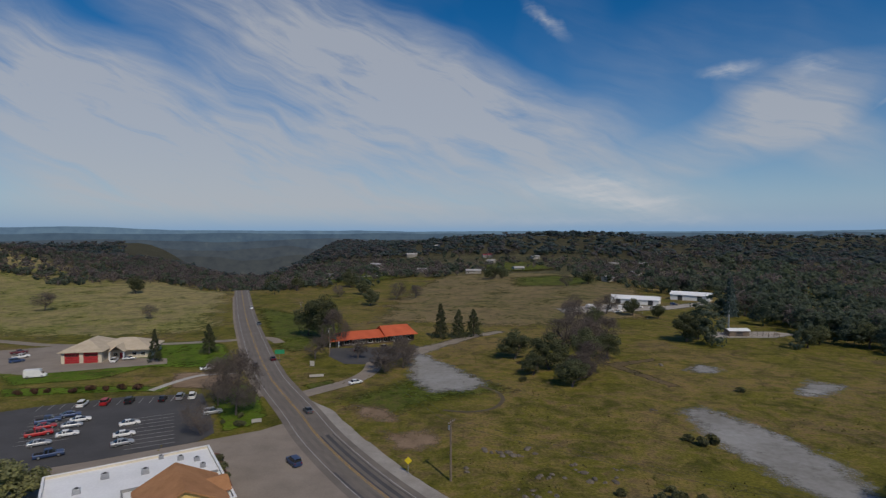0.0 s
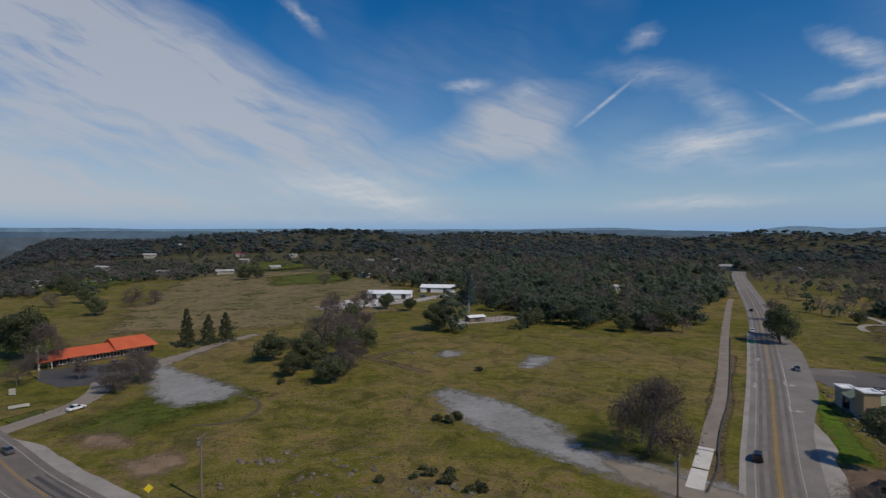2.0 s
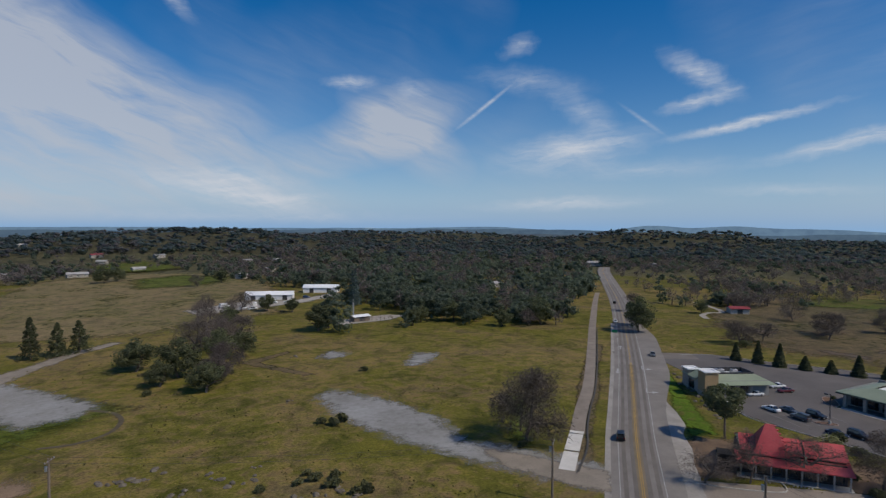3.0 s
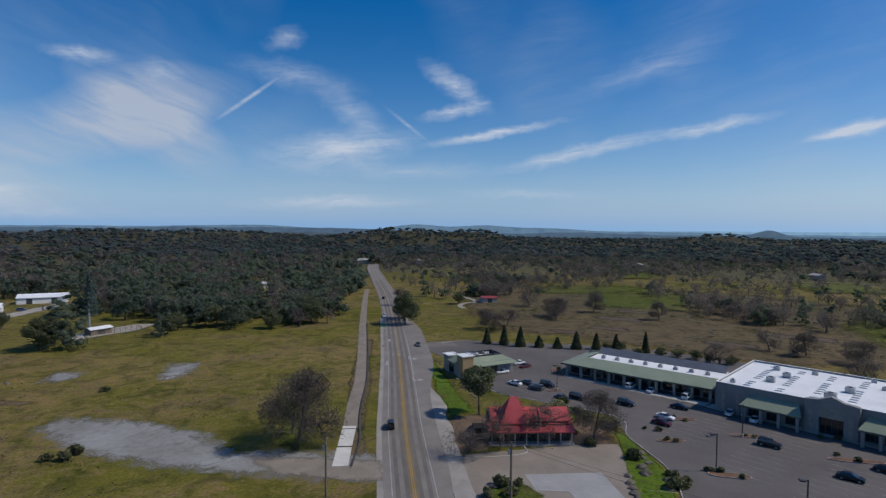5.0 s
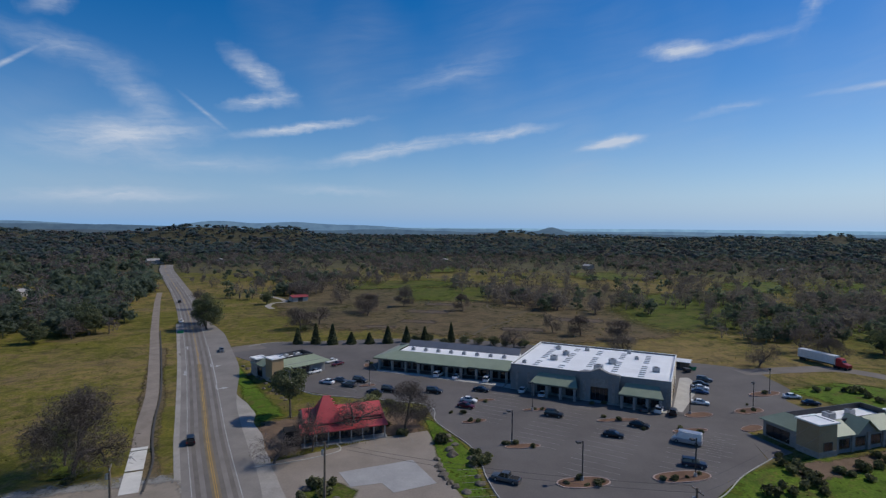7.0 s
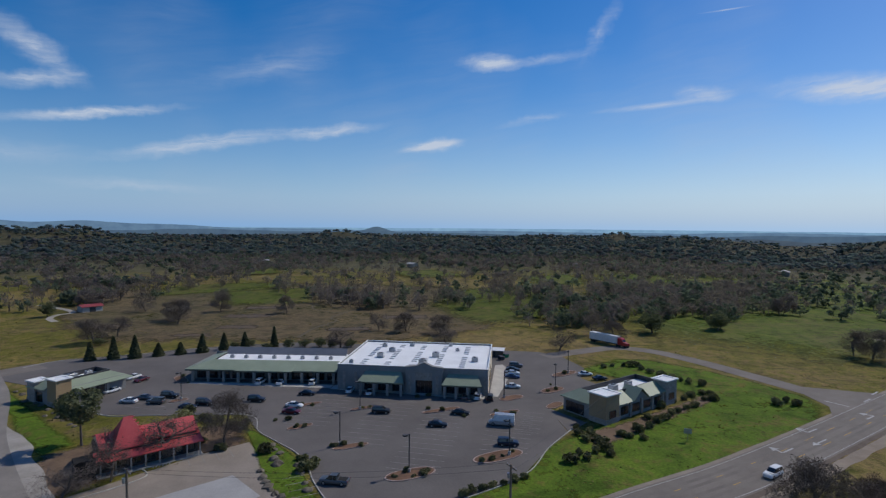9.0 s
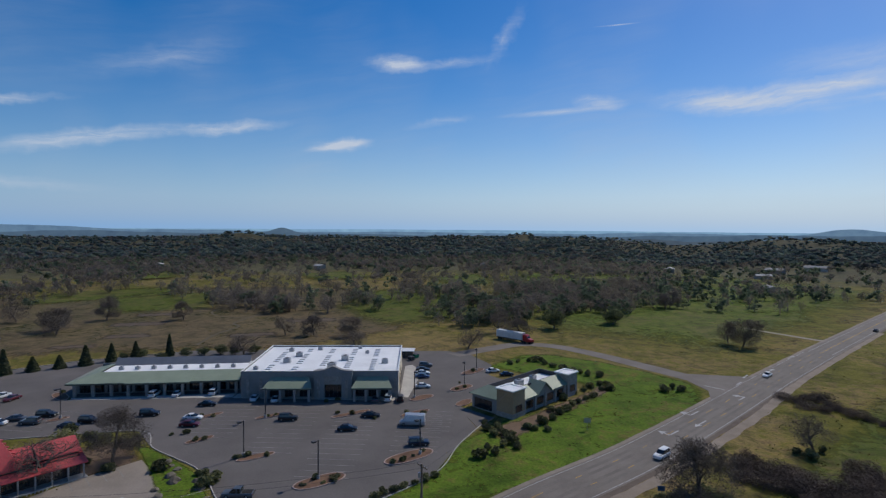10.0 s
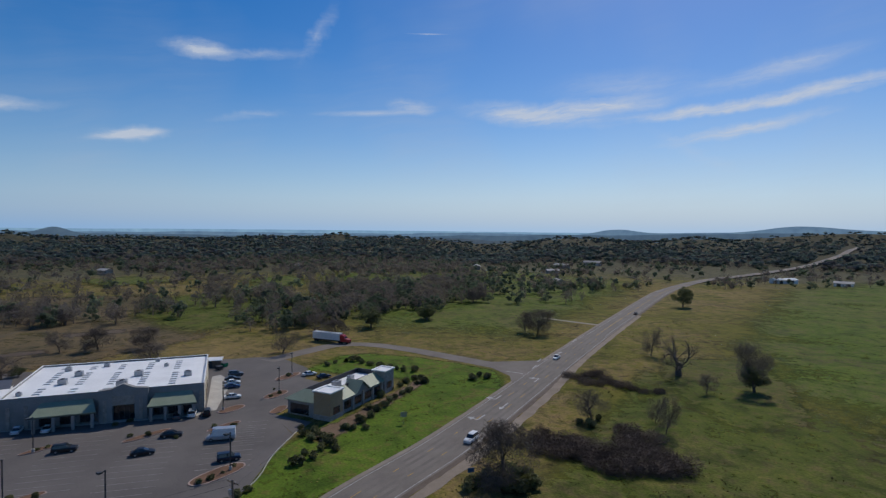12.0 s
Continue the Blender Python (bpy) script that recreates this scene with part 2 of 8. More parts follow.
M_DIRT = surface("bare_dirt", (0.17, 0.115, 0.07), (0.27, 0.19, 0.125), 0.2, 3.0, 0.95, 0.4, fade=True)
M_RUSTY = surface("rushes_and_earth", (0.070, 0.050, 0.036), (0.115, 0.086, 0.060), 0.2, 2.0, 0.95, 0.4, fade=True)
M_TRACKSOFT = surface("worn_track_earth", (0.190, 0.160, 0.126), (0.280, 0.240, 0.195), 0.2, 3.0, 0.95, 0.4, fade=True)
M_BRICKRED = surface("old_red_brick", (0.150, 0.062, 0.048), (0.235, 0.105, 0.082), 0.6, 8.0, 0.9, 0.3)
M_MULCH = surface("bark_mulch", (0.10, 0.055, 0.033), (0.19, 0.11, 0.07), 0.3, 6.0, 0.95, 0.5)
M_MULCH_SOFT = surface("bark_mulch_soft", (0.10, 0.066, 0.043), (0.19, 0.128, 0.082), 0.3, 6.0, 0.95, 0.5, fade=True)
M_GRAVEL = surface("pale_gravel", (0.190, 0.182, 0.166), (0.315, 0.312, 0.302), 0.06, 0.7, 0.95, 0.3, fade=True)
M_SHOULDER = surface("shoulder_gravel", (0.26, 0.235, 0.205), (0.40, 0.365, 0.32), 0.2, 3.0, 0.95, 0.4, fade=True)
M_ASPHALT = surface("worn_asphalt", (0.132, 0.114, 0.099), (0.195, 0.170, 0.148), 0.12, 4.0, 0.9, 0.25, stretch=(1, 1, 1))
M_ASPHALT_DARK = surface("newer_asphalt", (0.055, 0.054, 0.056), (0.085, 0.083, 0.085), 0.1, 4.0, 0.9, 0.2)
M_LOT = surface("lot_asphalt", (0.094, 0.084, 0.079), (0.142, 0.127, 0.119), 0.07, 3.0, 0.9, 0.25)
M_CONCRETE = surface("concrete", (0.34, 0.32, 0.29), (0.46, 0.44, 0.40), 0.3, 5.0, 0.9, 0.2)
M_CONCRETE_BRIGHT = surface("new_concrete", (0.50, 0.48, 0.44), (0.64, 0.615, 0.57), 0.3, 5.0, 0.9, 0.1)
M_BAYLINE = surface("faded_bay_paint", (0.150, 0.142, 0.135), (0.31, 0.30, 0.29), 0.5, 3.0, 0.85)
M_ASPHALT_PALE = surface("bleached_asphalt", (0.165, 0.148, 0.132), (0.245, 0.222, 0.198), 0.12, 4.0, 0.9, 0.25)
M_WHITELINE = surface("worn_white_paint", (0.24, 0.235, 0.23), (0.46, 0.455, 0.44), 0.8, 6.0, 0.8)
M_YELLOWLINE = surface("worn_yellow_paint", (0.34, 0.20, 0.045), (0.50, 0.31, 0.07), 0.8, 6.0, 0.8)
M_PAVING = surface("old_taupe_paving", (0.20, 0.168, 0.138), (0.285, 0.242, 0.202), 0.12, 3.0, 0.9, 0.2)
M_CONCRETE_PALE = surface("pale_slab_concrete", (0.27, 0.265, 0.26), (0.36, 0.35, 0.34), 0.2, 4.0, 0.9, 0.2)
M_SHOULDER_HARD = surface("track_gravel", (0.235, 0.215, 0.190), (0.36, 0.332, 0.298), 0.2, 3.0, 0.95, 0.4)
M_EARTH = surface("compacted_earth", (0.185, 0.152, 0.122), (0.275, 0.232, 0.19), 0.2, 4.0, 0.95, 0.3)
M_TANPATH = surface("tan_gravel", (0.190, 0.152, 0.118), (0.275, 0.226, 0.176), 0.2, 4.0, 0.95, 0.3)
M_BROWNEARTH = surface("brown_earth", (0.095, 0.072, 0.055), (0.150, 0.118, 0.092), 0.25, 4.0, 0.95, 0.4)
M_RUT = surface("dark_rut", (0.07, 0.055, 0.035), (0.11, 0.09, 0.055), 0.4, 4.0, 0.95, 0.3)
M_DARKWALL = surface("dark_kerb_stone", (0.055, 0.05, 0.045), (0.09, 0.083, 0.075), 0.5, 5.0, 0.95, 0.3)
M_WORN = surface("wheel_worn_asphalt", (0.118, 0.103, 0.090), (0.172, 0.151, 0.132), 0.15, 3.0, 0.85, 0.2)
M_MEDIAN = surface("stained_median", (0.15, 0.118, 0.075), (0.22, 0.175, 0.115), 0.25, 4.0, 0.9, 0.2)
M_BARK = surface("bark", (0.085, 0.07, 0.06), (0.165, 0.138, 0.118), 1.2, 8.0, 0.95, 0.5, own=True)
M_TWIG = surface("bare_twigs", (0.100, 0.081, 0.076), (0.172, 0.142, 0.134), 0.5, 4.0, 0.95, own=True, vary=0.2, island=0.15, leaf=0.25)
M_OAK = surface("live_oak_leaves", (0.078, 0.090, 0.054), (0.146, 0.158, 0.094), 0.4, 3.0, 0.8, own=True, vary=0.2, island=0.2, leaf=0.42, spec=0.1)
M_PINE = surface("pine_needles", (0.048, 0.060, 0.034), (0.100, 0.108, 0.056), 0.4, 3.0, 0.75, own=True, vary=0.2, island=0.25, leaf=0.38)
M_SPRUCE = surface("blue_spruce_needles", (0.055, 0.085, 0.085), (0.10, 0.14, 0.14), 0.4, 3.0, 0.75, own=True, island=0.25, leaf=0.3)
M_SHRUB = surface("shrub_leaves", (0.085, 0.092, 0.048), (0.160, 0.162, 0.086), 0.6, 4.0, 0.8, own=True, vary=0.3, island=0.3, leaf=0.4)
M_SHRUB_RED = surface("russet_shrub_leaves", (0.075, 0.040, 0.030), (0.14, 0.075, 0.05), 0.6, 4.0, 0.8, own=True, vary=0.2, island=0.3, leaf=0.3)
M_SPRING = surface("pale_spring_leaves", (0.16, 0.17, 0.075), (0.27, 0.27, 0.14), 0.6, 4.0, 0.8, own=True, island=0.25, leaf=0.3)
M_BRUSH = surface("dead_brush", (0.088, 0.064, 0.054), (0.150, 0.114, 0.097), 0.5, 4.0, 0.95, own=True, vary=0.2, island=0.2, leaf=0.1)
M_WOODS = surface("woods_leaves", (0.080, 0.105, 0.088), (0.165, 0.192, 0.150), 0.05, 0.25, 0.9, island=0.06, leaf=0.6, spec=0.05)
M_WOODS_BARE = surface("woods_twigs", (0.122, 0.102, 0.106), (0.205, 0.175, 0.176), 0.07, 0.3, 0.95, island=0.10, leaf=0.45, spec=0.05)
# far foliage and twigs, with blue distance haze put into the base colours
M_WOODS_HILL_HAZE = surface("hazed_hill_woods", (0.076, 0.104, 0.118), (0.122, 0.154, 0.168), 0.008, 0.06, 0.85, island=0.06, leaf=0.6, spec=0.05)
M_HILL_BARE_HAZE = surface("hazed_hill_twigs", (0.098, 0.098, 0.112), (0.150, 0.145, 0.160), 0.008, 0.06, 0.95, island=0.08, leaf=0.55, spec=0.05)
M_WEED = surface("meadow_weeds", (0.085, 0.088, 0.024), (0.20, 0.160, 0.072), 0.05, 1.0, 0.95, island=0.45, leaf=0.3)
M_ROCK = surface("lichened_rock", (0.088, 0.074, 0.058), (0.175, 0.150, 0.120), 0.6, 6.0, 0.95, 0.7, own=True, vary=0.15)

# ---- helpers for building ----


def part(name, bm, mat, parent=None, label=""):
    """Link a bmesh as one mesh object under a thing or part."""
    me = bpy.data.meshes.new(name)
    bm.to_mesh(me)
    bm.free()
    for m in mat if isinstance(mat, (list, tuple)) else (mat,):
        me.materials.append(m)
    ob = new(name, me)
    ob.parent = parent
    return tagged(ob, label)


def raw(name, verts, faces, mat, parent=None):
    me = bpy.data.meshes.new(name)
    me.from_pydata([tuple(v) for v in verts], [], [tuple(f) for f in faces])
    me.materials.append(mat)
    ob = new(name, me)
    ob.parent = parent
    return ob


def thing(name, m, label, category, group="", kind=""):
    e = new(name)
    e.empty_display_size = 0.5
    e.matrix_world = m
    return tagged(e, label, category, group, kind)


def box(bm, x0, y0, z0, x1, y1, z1, bevel=0.0):
    g = bmesh.ops.create_cube(bm, size=1.0, matrix=Matrix.Translation(((x0 + x1) / 2, (y0 + y1) / 2, (z0 + z1) / 2)) @ Matrix.Diagonal((abs(x1 - x0), abs(y1 - y0), abs(z1 - z0), 1)))
    if bevel:
        ed = list({e for v in g["verts"] for e in v.link_edges})
        bmesh.ops.bevel(bm, geom=ed, offset=bevel, segments=1, affect="EDGES")
    return bm


def one_box(*a, **k):
    return box(bmesh.new(), *a, **k)


def prism(bm, outline, z0, z1):
    """An upright prism over a plan outline."""
    lo = [bm.verts.new((x, y, z0)) for x, y in outline]
    hi = [bm.verts.new((x, y, z1)) for x, y in outline]
    n = len(outline)
    for i in range(n):
        bm.faces.new((lo[i], lo[(i + 1) % n], hi[(i + 1) % n], hi[i]))
    bm.faces.new(hi)
    bm.faces.new(lo[::-1])
    bmesh.ops.recalc_face_normals(bm, faces=bm.faces)
    return bm


def solid(bm, pts, faces, thick=0.0):
    """Faces over points; thick: they get that thickness downwards."""
    vs = [bm.verts.new(p) for p in pts]
    fs = [bm.faces.new([vs[i] for i in f]) for f in faces]
    if thick:
        r = bmesh.ops.extrude_face_region(bm, geom=fs)
        bmesh.ops.translate(bm, verts=[v for v in r["geom"] if isinstance(v, bmesh.types.BMVert)], vec=(0, 0, -thick))
    bmesh.ops.recalc_face_normals(bm, faces=bm.faces)
    return bm


def tube(bm, pts, radii, sides=6):
    """A tapered tube along points."""
    rings = []
    for i, p in enumerate(pts):
        p = Vector(p)
        d = (Vector(pts[min(i + 1, len(pts) - 1)]) - Vector(pts[max(i - 1, 0)])).normalized()
        a = d.orthogonal().normalized()
        b = d.cross(a)
        rings.append([bm.verts.new(p + radii[i] * (a * math.cos(2 * math.pi * k / sides) + b * math.sin(2 * math.pi * k / sides))) for k in range(sides)])
    for r0, r1 in zip(rings, rings[1:]):
        for k in range(sides):
            bm.faces.new((r0[k], r0[(k + 1) % sides], r1[(k + 1) % sides], r1[k]))
    bm.faces.new(rings[-1])
    bm.faces.new(rings[0][::-1])
    return bm


def frame_at(a, b, z=0.0):
    """A pose at plan point a whose x axis points to b."""
    return pose(a[0], a[1], z, 0, 0, math.degrees(math.atan2(b[1] - a[1], b[0] - a[0])))


def smooth(x, a, b):
    k = min(1.0, max(0.0, (x - a) / (b - a)))
    return k * k * (3 - 2 * k)


# ---- lie of the land ----
# hills: azimuth, distance, reach across, reach in depth, height
HILLS = [
    (-5, 1050, 230, 200, 28), (-17, 1150, 190, 200, 25), (45, 760, 180, 170, 34), (62, 800, 250, 200, 24),
    (-28, 1500, 180, 200, 19), (-38, 1700, 250, 200, 20), (-51, 1350, 110, 150, 16), (-57, 1300, 110, 160, 27), (-64, 1450, 90, 140, 26),
    (-87, 1600, 80, 140, 17), (-100, 1550, 220, 160, 6), (-109, 1550, 110, 150, 9), (-115.6, 1600, 50, 110, 21), (-121.5, 1700, 70, 120, 11),
    (-130.5, 1450, 120, 520, -30), (-140, 1600, 130, 150, 9), (-151, 1500, 90, 150, 19), (-163, 2000, 300, 200, 34),
    (170, 1700, 500, 300, 30), (110, 1800, 600, 400, 30),
]


def land(x, y):
    """Height of the ground: level round the junction, rolling beyond."""
    r = math.hypot(x, y)
    if r < 420:
        return 0.0
    a = math.degrees(math.atan2(-x, y))
    z = 12 * smooth(r, 700, 1500) + smooth(r, 600, 1500) * 8 * noise.noise((x / 300, y / 300, 3.1))
    for az0, d, wide, deep, high in HILLS:
        ax, ay = -math.sin(radians(az0)), math.cos(radians(az0))
        u = (x * ax + y * ay - d) / deep
        v = (-x * ay + y * ax) / wide
        if abs(u) < 3 and abs(v) < 3:
            z += high * math.exp(-u * u - v * v)
    z *= smooth(r, 420, 900)
    cut = smooth(a, 10, 19) * (1 - smooth(a, 20, 29))  # the valley beyond the crest of the road
    z -= cut * (13 * smooth(r, 462, 570) + 210 * smooth(r, 560, 2600))
    return z - 200 * smooth(r, 1900, 3300)  # the lowland that the hills fall away to


SPOKES = 360
radii = [0, 25, 50, 80, 110, 140, 170, 200, 240, 280, 330, 380, 430]
while radii[-1] < 4850:
    radii.append(radii[-1] * 1.035)
verts, faces = [(0, 0, 0)], []
for r in radii[1:]:
    for k in range(SPOKES):
        a = 2 * math.pi * k / SPOKES
        x, y = r * math.cos(a), r * math.sin(a)
        verts.append((x, y, land(x, y)))
for k in range(SPOKES):
    faces.append((0, 1 + k, 1 + (k + 1) % SPOKES))
for i in range(len(radii) - 2):
    for k in range(SPOKES):
        a, b = 1 + i * SPOKES + k, 1 + i * SPOKES + (k + 1) % SPOKES
        faces.append((a, a + SPOKES, b + SPOKES, b))
ground = raw("ground", verts, faces, M_GROUND)
tagged(ground, "rolling meadow of olive-green and straw-coloured spring grass", "ground", kind="structure")
for p in ground.data.polygons:
    p.use_smooth = True


def inside(x, y, poly):
    hit = False
    for (x0, y0), (x1, y1) in zip(poly, poly[1:] + poly[:1]):
        if (y0 > y) != (y1 > y) and x < x0 + (y - y0) * (x1 - x0) / (y1 - y0):
            hit = not hit
    return hit


def rim_distance(x, y, poly):
    best = 1e9
    for (x0, y0), (x1, y1) in zip(poly, poly[1:] + poly[:1]):
        dx, dy = x1 - x0, y1 - y0
        k = min(1, max(0, ((x - x0) * dx + (y - y0) * dy) / (dx * dx + dy * dy + 1e-9)))
        best = min(best, math.hypot(x - x0 - k * dx, y - y0 - k * dy))
    return best if inside(x, y, poly) else -best


def soft_patch(name, poly, mat, lift, cell, reach, label, category):
    """A sheet on the ground whose rim frays into what lies under it."""
    xs, ys = [p[0] for p in poly], [p[1] for p in poly]
    nx, ny = int((max(xs) - min(xs) + 2 * reach) / cell) + 2, int((max(ys) - min(ys) + 2 * reach) / cell) + 2
    vs, rim = [], []
    for j in range(ny):
        for i in range(nx):
            x, y = min(xs) - reach + i * cell, min(ys) - reach + j * cell
            far = max(0.0, math.hypot(x, y) - 400)
            vs.append((x, y, land(x, y) + lift + far * 0.004))
            rim.append(max(-0.5, min(0.5, rim_distance(x, y, poly) / reach)) + 0.5)
    fs = []
    for j in range(ny - 1):
        for i in range(nx - 1):
            q = (j * nx + i, j * nx + i + 1, (j + 1) * nx + i + 1, (j + 1) * nx + i)
            if max(rim[k] for k in q) > 0.02:
                fs.append(q)
    used = sorted({k for q in fs for k in q})
    at = {k: n for n, k in enumerate(used)}
    ob = raw(name, [vs[k] for k in used], [[at[k] for k in q] for q in fs], mat)
    att = ob.data.attributes.new("rim", "FLOAT", "POINT")
    att.data.foreach_set("value", [rim[k] for k in used])
    return tagged(ob, label, category, kind="structure")


PAVED = []


def flat(name, poly, mat, z, label, category, parent=None):
    PAVED.append(poly)
    bm = bmesh.new()
    prism(bm, poly, -0.3, z)
    ob = part(name, bm, mat, parent)
    return tagged(ob, label, category, kind="structure") if not parent else ob


def spline(pts, step=6.0):
    """Points along a smooth curve through pts."""
    out = []
    for i in range(len(pts) - 1):
        p = [Vector(pts[max(0, min(len(pts) - 1, i + k))]) for k in (-1, 0, 1, 2)]
        n = max(2, int((p[2] - p[1]).length / step))
        for k in range(n):
            t = k / n
            out.append(0.5 * (2 * p[1] + (p[2] - p[0]) * t + (2 * p[0] - 5 * p[1] + 4 * p[2] - p[3]) * t * t + (3 * p[1] - p[0] - 3 * p[2] + p[3]) * t ** 3))
    out.append(Vector(pts[-1]))
    return out


def ribbon(name, line, left, right, mat, lift, parent=None, dash=None, thick=0.0):
    """A strip beside a plan line, from left to right metres of it; a number or a function of the distance gone. dash: (on, off) metres."""
    def val(f, s):
        return f(s) if callable(f) else f
    vs, fs, s, ran = [], [], 0.0, []
    for i, p in enumerate(line):
        d = (line[min(i + 1, len(line) - 1)] - line[max(i - 1, 0)]).normalized()
        n = Vector((-d.y, d.x))
        if i:
            s += (p - line[i - 1]).length
        for o in (val(left, s), val(right, s)):
            q = p + n * o
            vs.append((q.x, q.y, land(q.x, q.y) + lift + min(2.0, max(0.0, q.length - 400) * 0.004)))
        ran.append(s)
    for i in range(len(line) - 1):
        if dash and (ran[i] % sum(dash)) > dash[0]:
            continue
        fs.append((2 * i + 1, 2 * i + 3, 2 * i + 2, 2 * i))
    ob = raw(name, vs, fs, mat, parent)
    return ob


# ---- roads ----
HIGHWAY = spline([(-190, 512), (-168, 457), (-112, 311), (-76, 223), (-59, 184), (-51, 168), (-38, 144), (-28, 125), (-14, 103), (2, 82), (22, 56), (43, 26), (60, 2), (74, -22), (86, -46), (97, -74), (115, -112), (141, -165), (179, -247), (241, -386), (266, -463), (281, -534), (287, -631), (303, -785), (323, -943), (385, -1239), (456, -1538)], 2.0)
SIDE_ROAD = spline([(46, 25), (68, 41.5), (82, 52), (109, 72), (131, 87.5), (178, 121), (262, 183), (326, 233), (388, 284), (460, 343), (507, 381), (560, 420)], 2.0)
road_1 = ribbon("road_1", HIGHWAY, 5.6, -5.6, M_ASPHALT, 0.08)
tagged(road_1, "two-lane highway of worn grey-brown asphalt curving through fields", "road", kind="structure")
road_2 = ribbon("road_2", SIDE_ROAD, 5.6, lambda s: -6.2 - 1.5 * smooth(s, 30, 60) - 4.5 * smooth(s, 95, 150) * (1 - smooth(s, 200, 250)), M_ASPHALT_PALE, 0.075)
tagged(road_2, "straight side road of pale worn asphalt with turn lanes", "road", kind="structure")


def span(line, a, b):
    """The stretch of a line between the points nearest to a and b."""
    i, j = (min(range(len(line)), key=lambda k: (line[k] - Vector(p)).length) for p in (a, b))
    return line[min(i, j):max(i, j)]


BEND, FAR_ROAD = span(HIGHWAY, (-190, 512), (62, -2)), span(HIGHWAY, (160, -206), (456, -1538))
TURN_LANE = span(HIGHWAY, (62, -2), (160, -206))
for line, parent in ((BEND, road_1), (FAR_ROAD, road_1), (SIDE_ROAD, road_2)):
    for o in (0.12, -0.24):
        ribbon("yellow_line", line, o + 0.12, o, M_YELLOWLINE, 0.10, parent)
    ribbon("edge_line", line, 4.1, 3.95, M_WHITELINE, 0.10, parent)
    ribbon("edge_line", line, -3.95, -4.1, M_WHITELINE, 0.10, parent)
for o in (1.85, -1.70):
    ribbon("yellow_line", TURN_LANE, o, o - 0.16, M_YELLOWLINE, 0.10, road_1, dash=(3.0, 9.0))
for o in (5.1, -4.95):
    ribbon("edge_line", TURN_LANE, o, o - 0.15, M_WHITELINE, 0.10, road_1)

# ---- fields, verges and yards ----
soft_patch("grass_slope", [(176, -70), (190, -90), (187, -102), (172, -113.5), (155, -121), (141, -125.5), (131, -123.5), (122, -114), (112, -98), (98, -66), (90, -43), (84, -22), (93, -15), (101, -29), (114, -38), (124, -52), (138, -90), (150, -92)], M_LAWN, 0.05, 2.0, 5.0, "bright green grass slope between the shops and the highway", "grass")
soft_patch("green_field", [(95, -180), (150, -330), (205, -480), (180, -640), (20, -700), (-200, -600), (-200, -300), (-60, -150), (20, -140), (60, -165)], M_LUSH, 0.03, 10.0, 60.0, "flat bright green pasture", "field")
soft_patch("pasture", [(46, -44), (66, -62), (84, -100), (100, -135), (112, -170), (60, -170), (10, -150), (-60, -150), (-50, -80), (10, -46)], M_VERGE, 0.024, 6.0, 14.0, "olive-green pasture beside the highway", "field")
soft_patch("green_verge", [(60, -130), (92, -150), (118, -190), (90, -220), (55, -160)], M_VERGE, 0.035, 4.0, 12.0, "green grass under the roadside oaks", "grass")
soft_patch("dry_field", [(240, 110), (300, 160), (420, 190), (470, 60), (440, -60), (330, -90), (250, -60), (226, -10), (236, 60)], M_DRY, 0.03, 8.0, 30.0, "straw-brown dry field behind the shops", "field")
soft_patch("dry_field", [(-40, 290), (-30, 430), (-10, 560), (60, 640), (150, 600), (170, 470), (110, 300), (40, 270)], M_PALEDRY, 0.03, 8.0, 30.0, "straw-brown dry field below the wooded hill", "field")
soft_patch("pale_meadow", [(-560, 640), (-300, 540), (-190, 500), (-156, 400), (-128, 325), (-106, 262), (-160, 243), (-260, 262), (-460, 300)], M_PALE, 0.025, 9.0, 30.0, "pale green and straw meadow on the hillside", "field")
soft_patch("green_meadow", [(230, -120), (330, -130), (560, -250), (480, -460), (300, -460), (215, -280), (170, -170)], M_LUSH, 0.03, 10.0, 70.0, "green meadow dotted with oaks", "field")
soft_patch("green_meadow", [(336, 80), (367, 98), (412, 104), (440, 40), (349, 34)], M_VERGE, 0.06, 5.0, 22.0, "bright green wet meadow", "field")
soft_patch("lawn", [(-150, 520), (-110, 500), (-60, 520), (-30, 580), (-60, 690), (-110, 660), (-150, 590)], M_VERGE, 0.3, 8.0, 30.0, "green lawns among the scattered houses", "lawn")
soft_patch("lawn", [(40, 650), (100, 640), (150, 690), (110, 770), (50, 740)], M_VERGE, 0.6, 8.0, 30.0, "green lawns among the scattered houses", "lawn")
soft_patch("pasture", [(60, 470), (120, 480), (160, 540), (120, 590), (70, 560)], M_VERGE, 0.2, 8.0, 26.0, "green pasture on the hillside", "field")
soft_patch("lawn", [(-160, 228), (-105, 240), (-92, 232), (-74, 196), (-78, 190), (-104, 192), (-112, 176), (-135, 168), (-170, 205)], M_LAWN, 0.05, 2.5, 6.0, "green lawn round the fire station", "lawn")
soft_patch("green_verge", [(-30, 155), (-12, 178), (4, 190), (20, 165), (0, 150), (-14, 140)], M_VERGE, 0.045, 2.0, 14.0, "bright green verge by the gravel yard", "grass")
soft_patch("green_verge", [(84, 82), (86, 92), (98, 104), (112, 116), (116, 112), (102, 98), (92, 84)], M_VERGE, 0.045, 1.5, 9.0, "bright green grass beside the footpath", "grass")
soft_patch("green_verge", [(-62, 300), (-40, 250), (-58, 215), (-70, 225), (-100, 300), (-120, 350)], M_VERGE, 0.045, 4.0, 12.0, "green roadside verge", "grass")
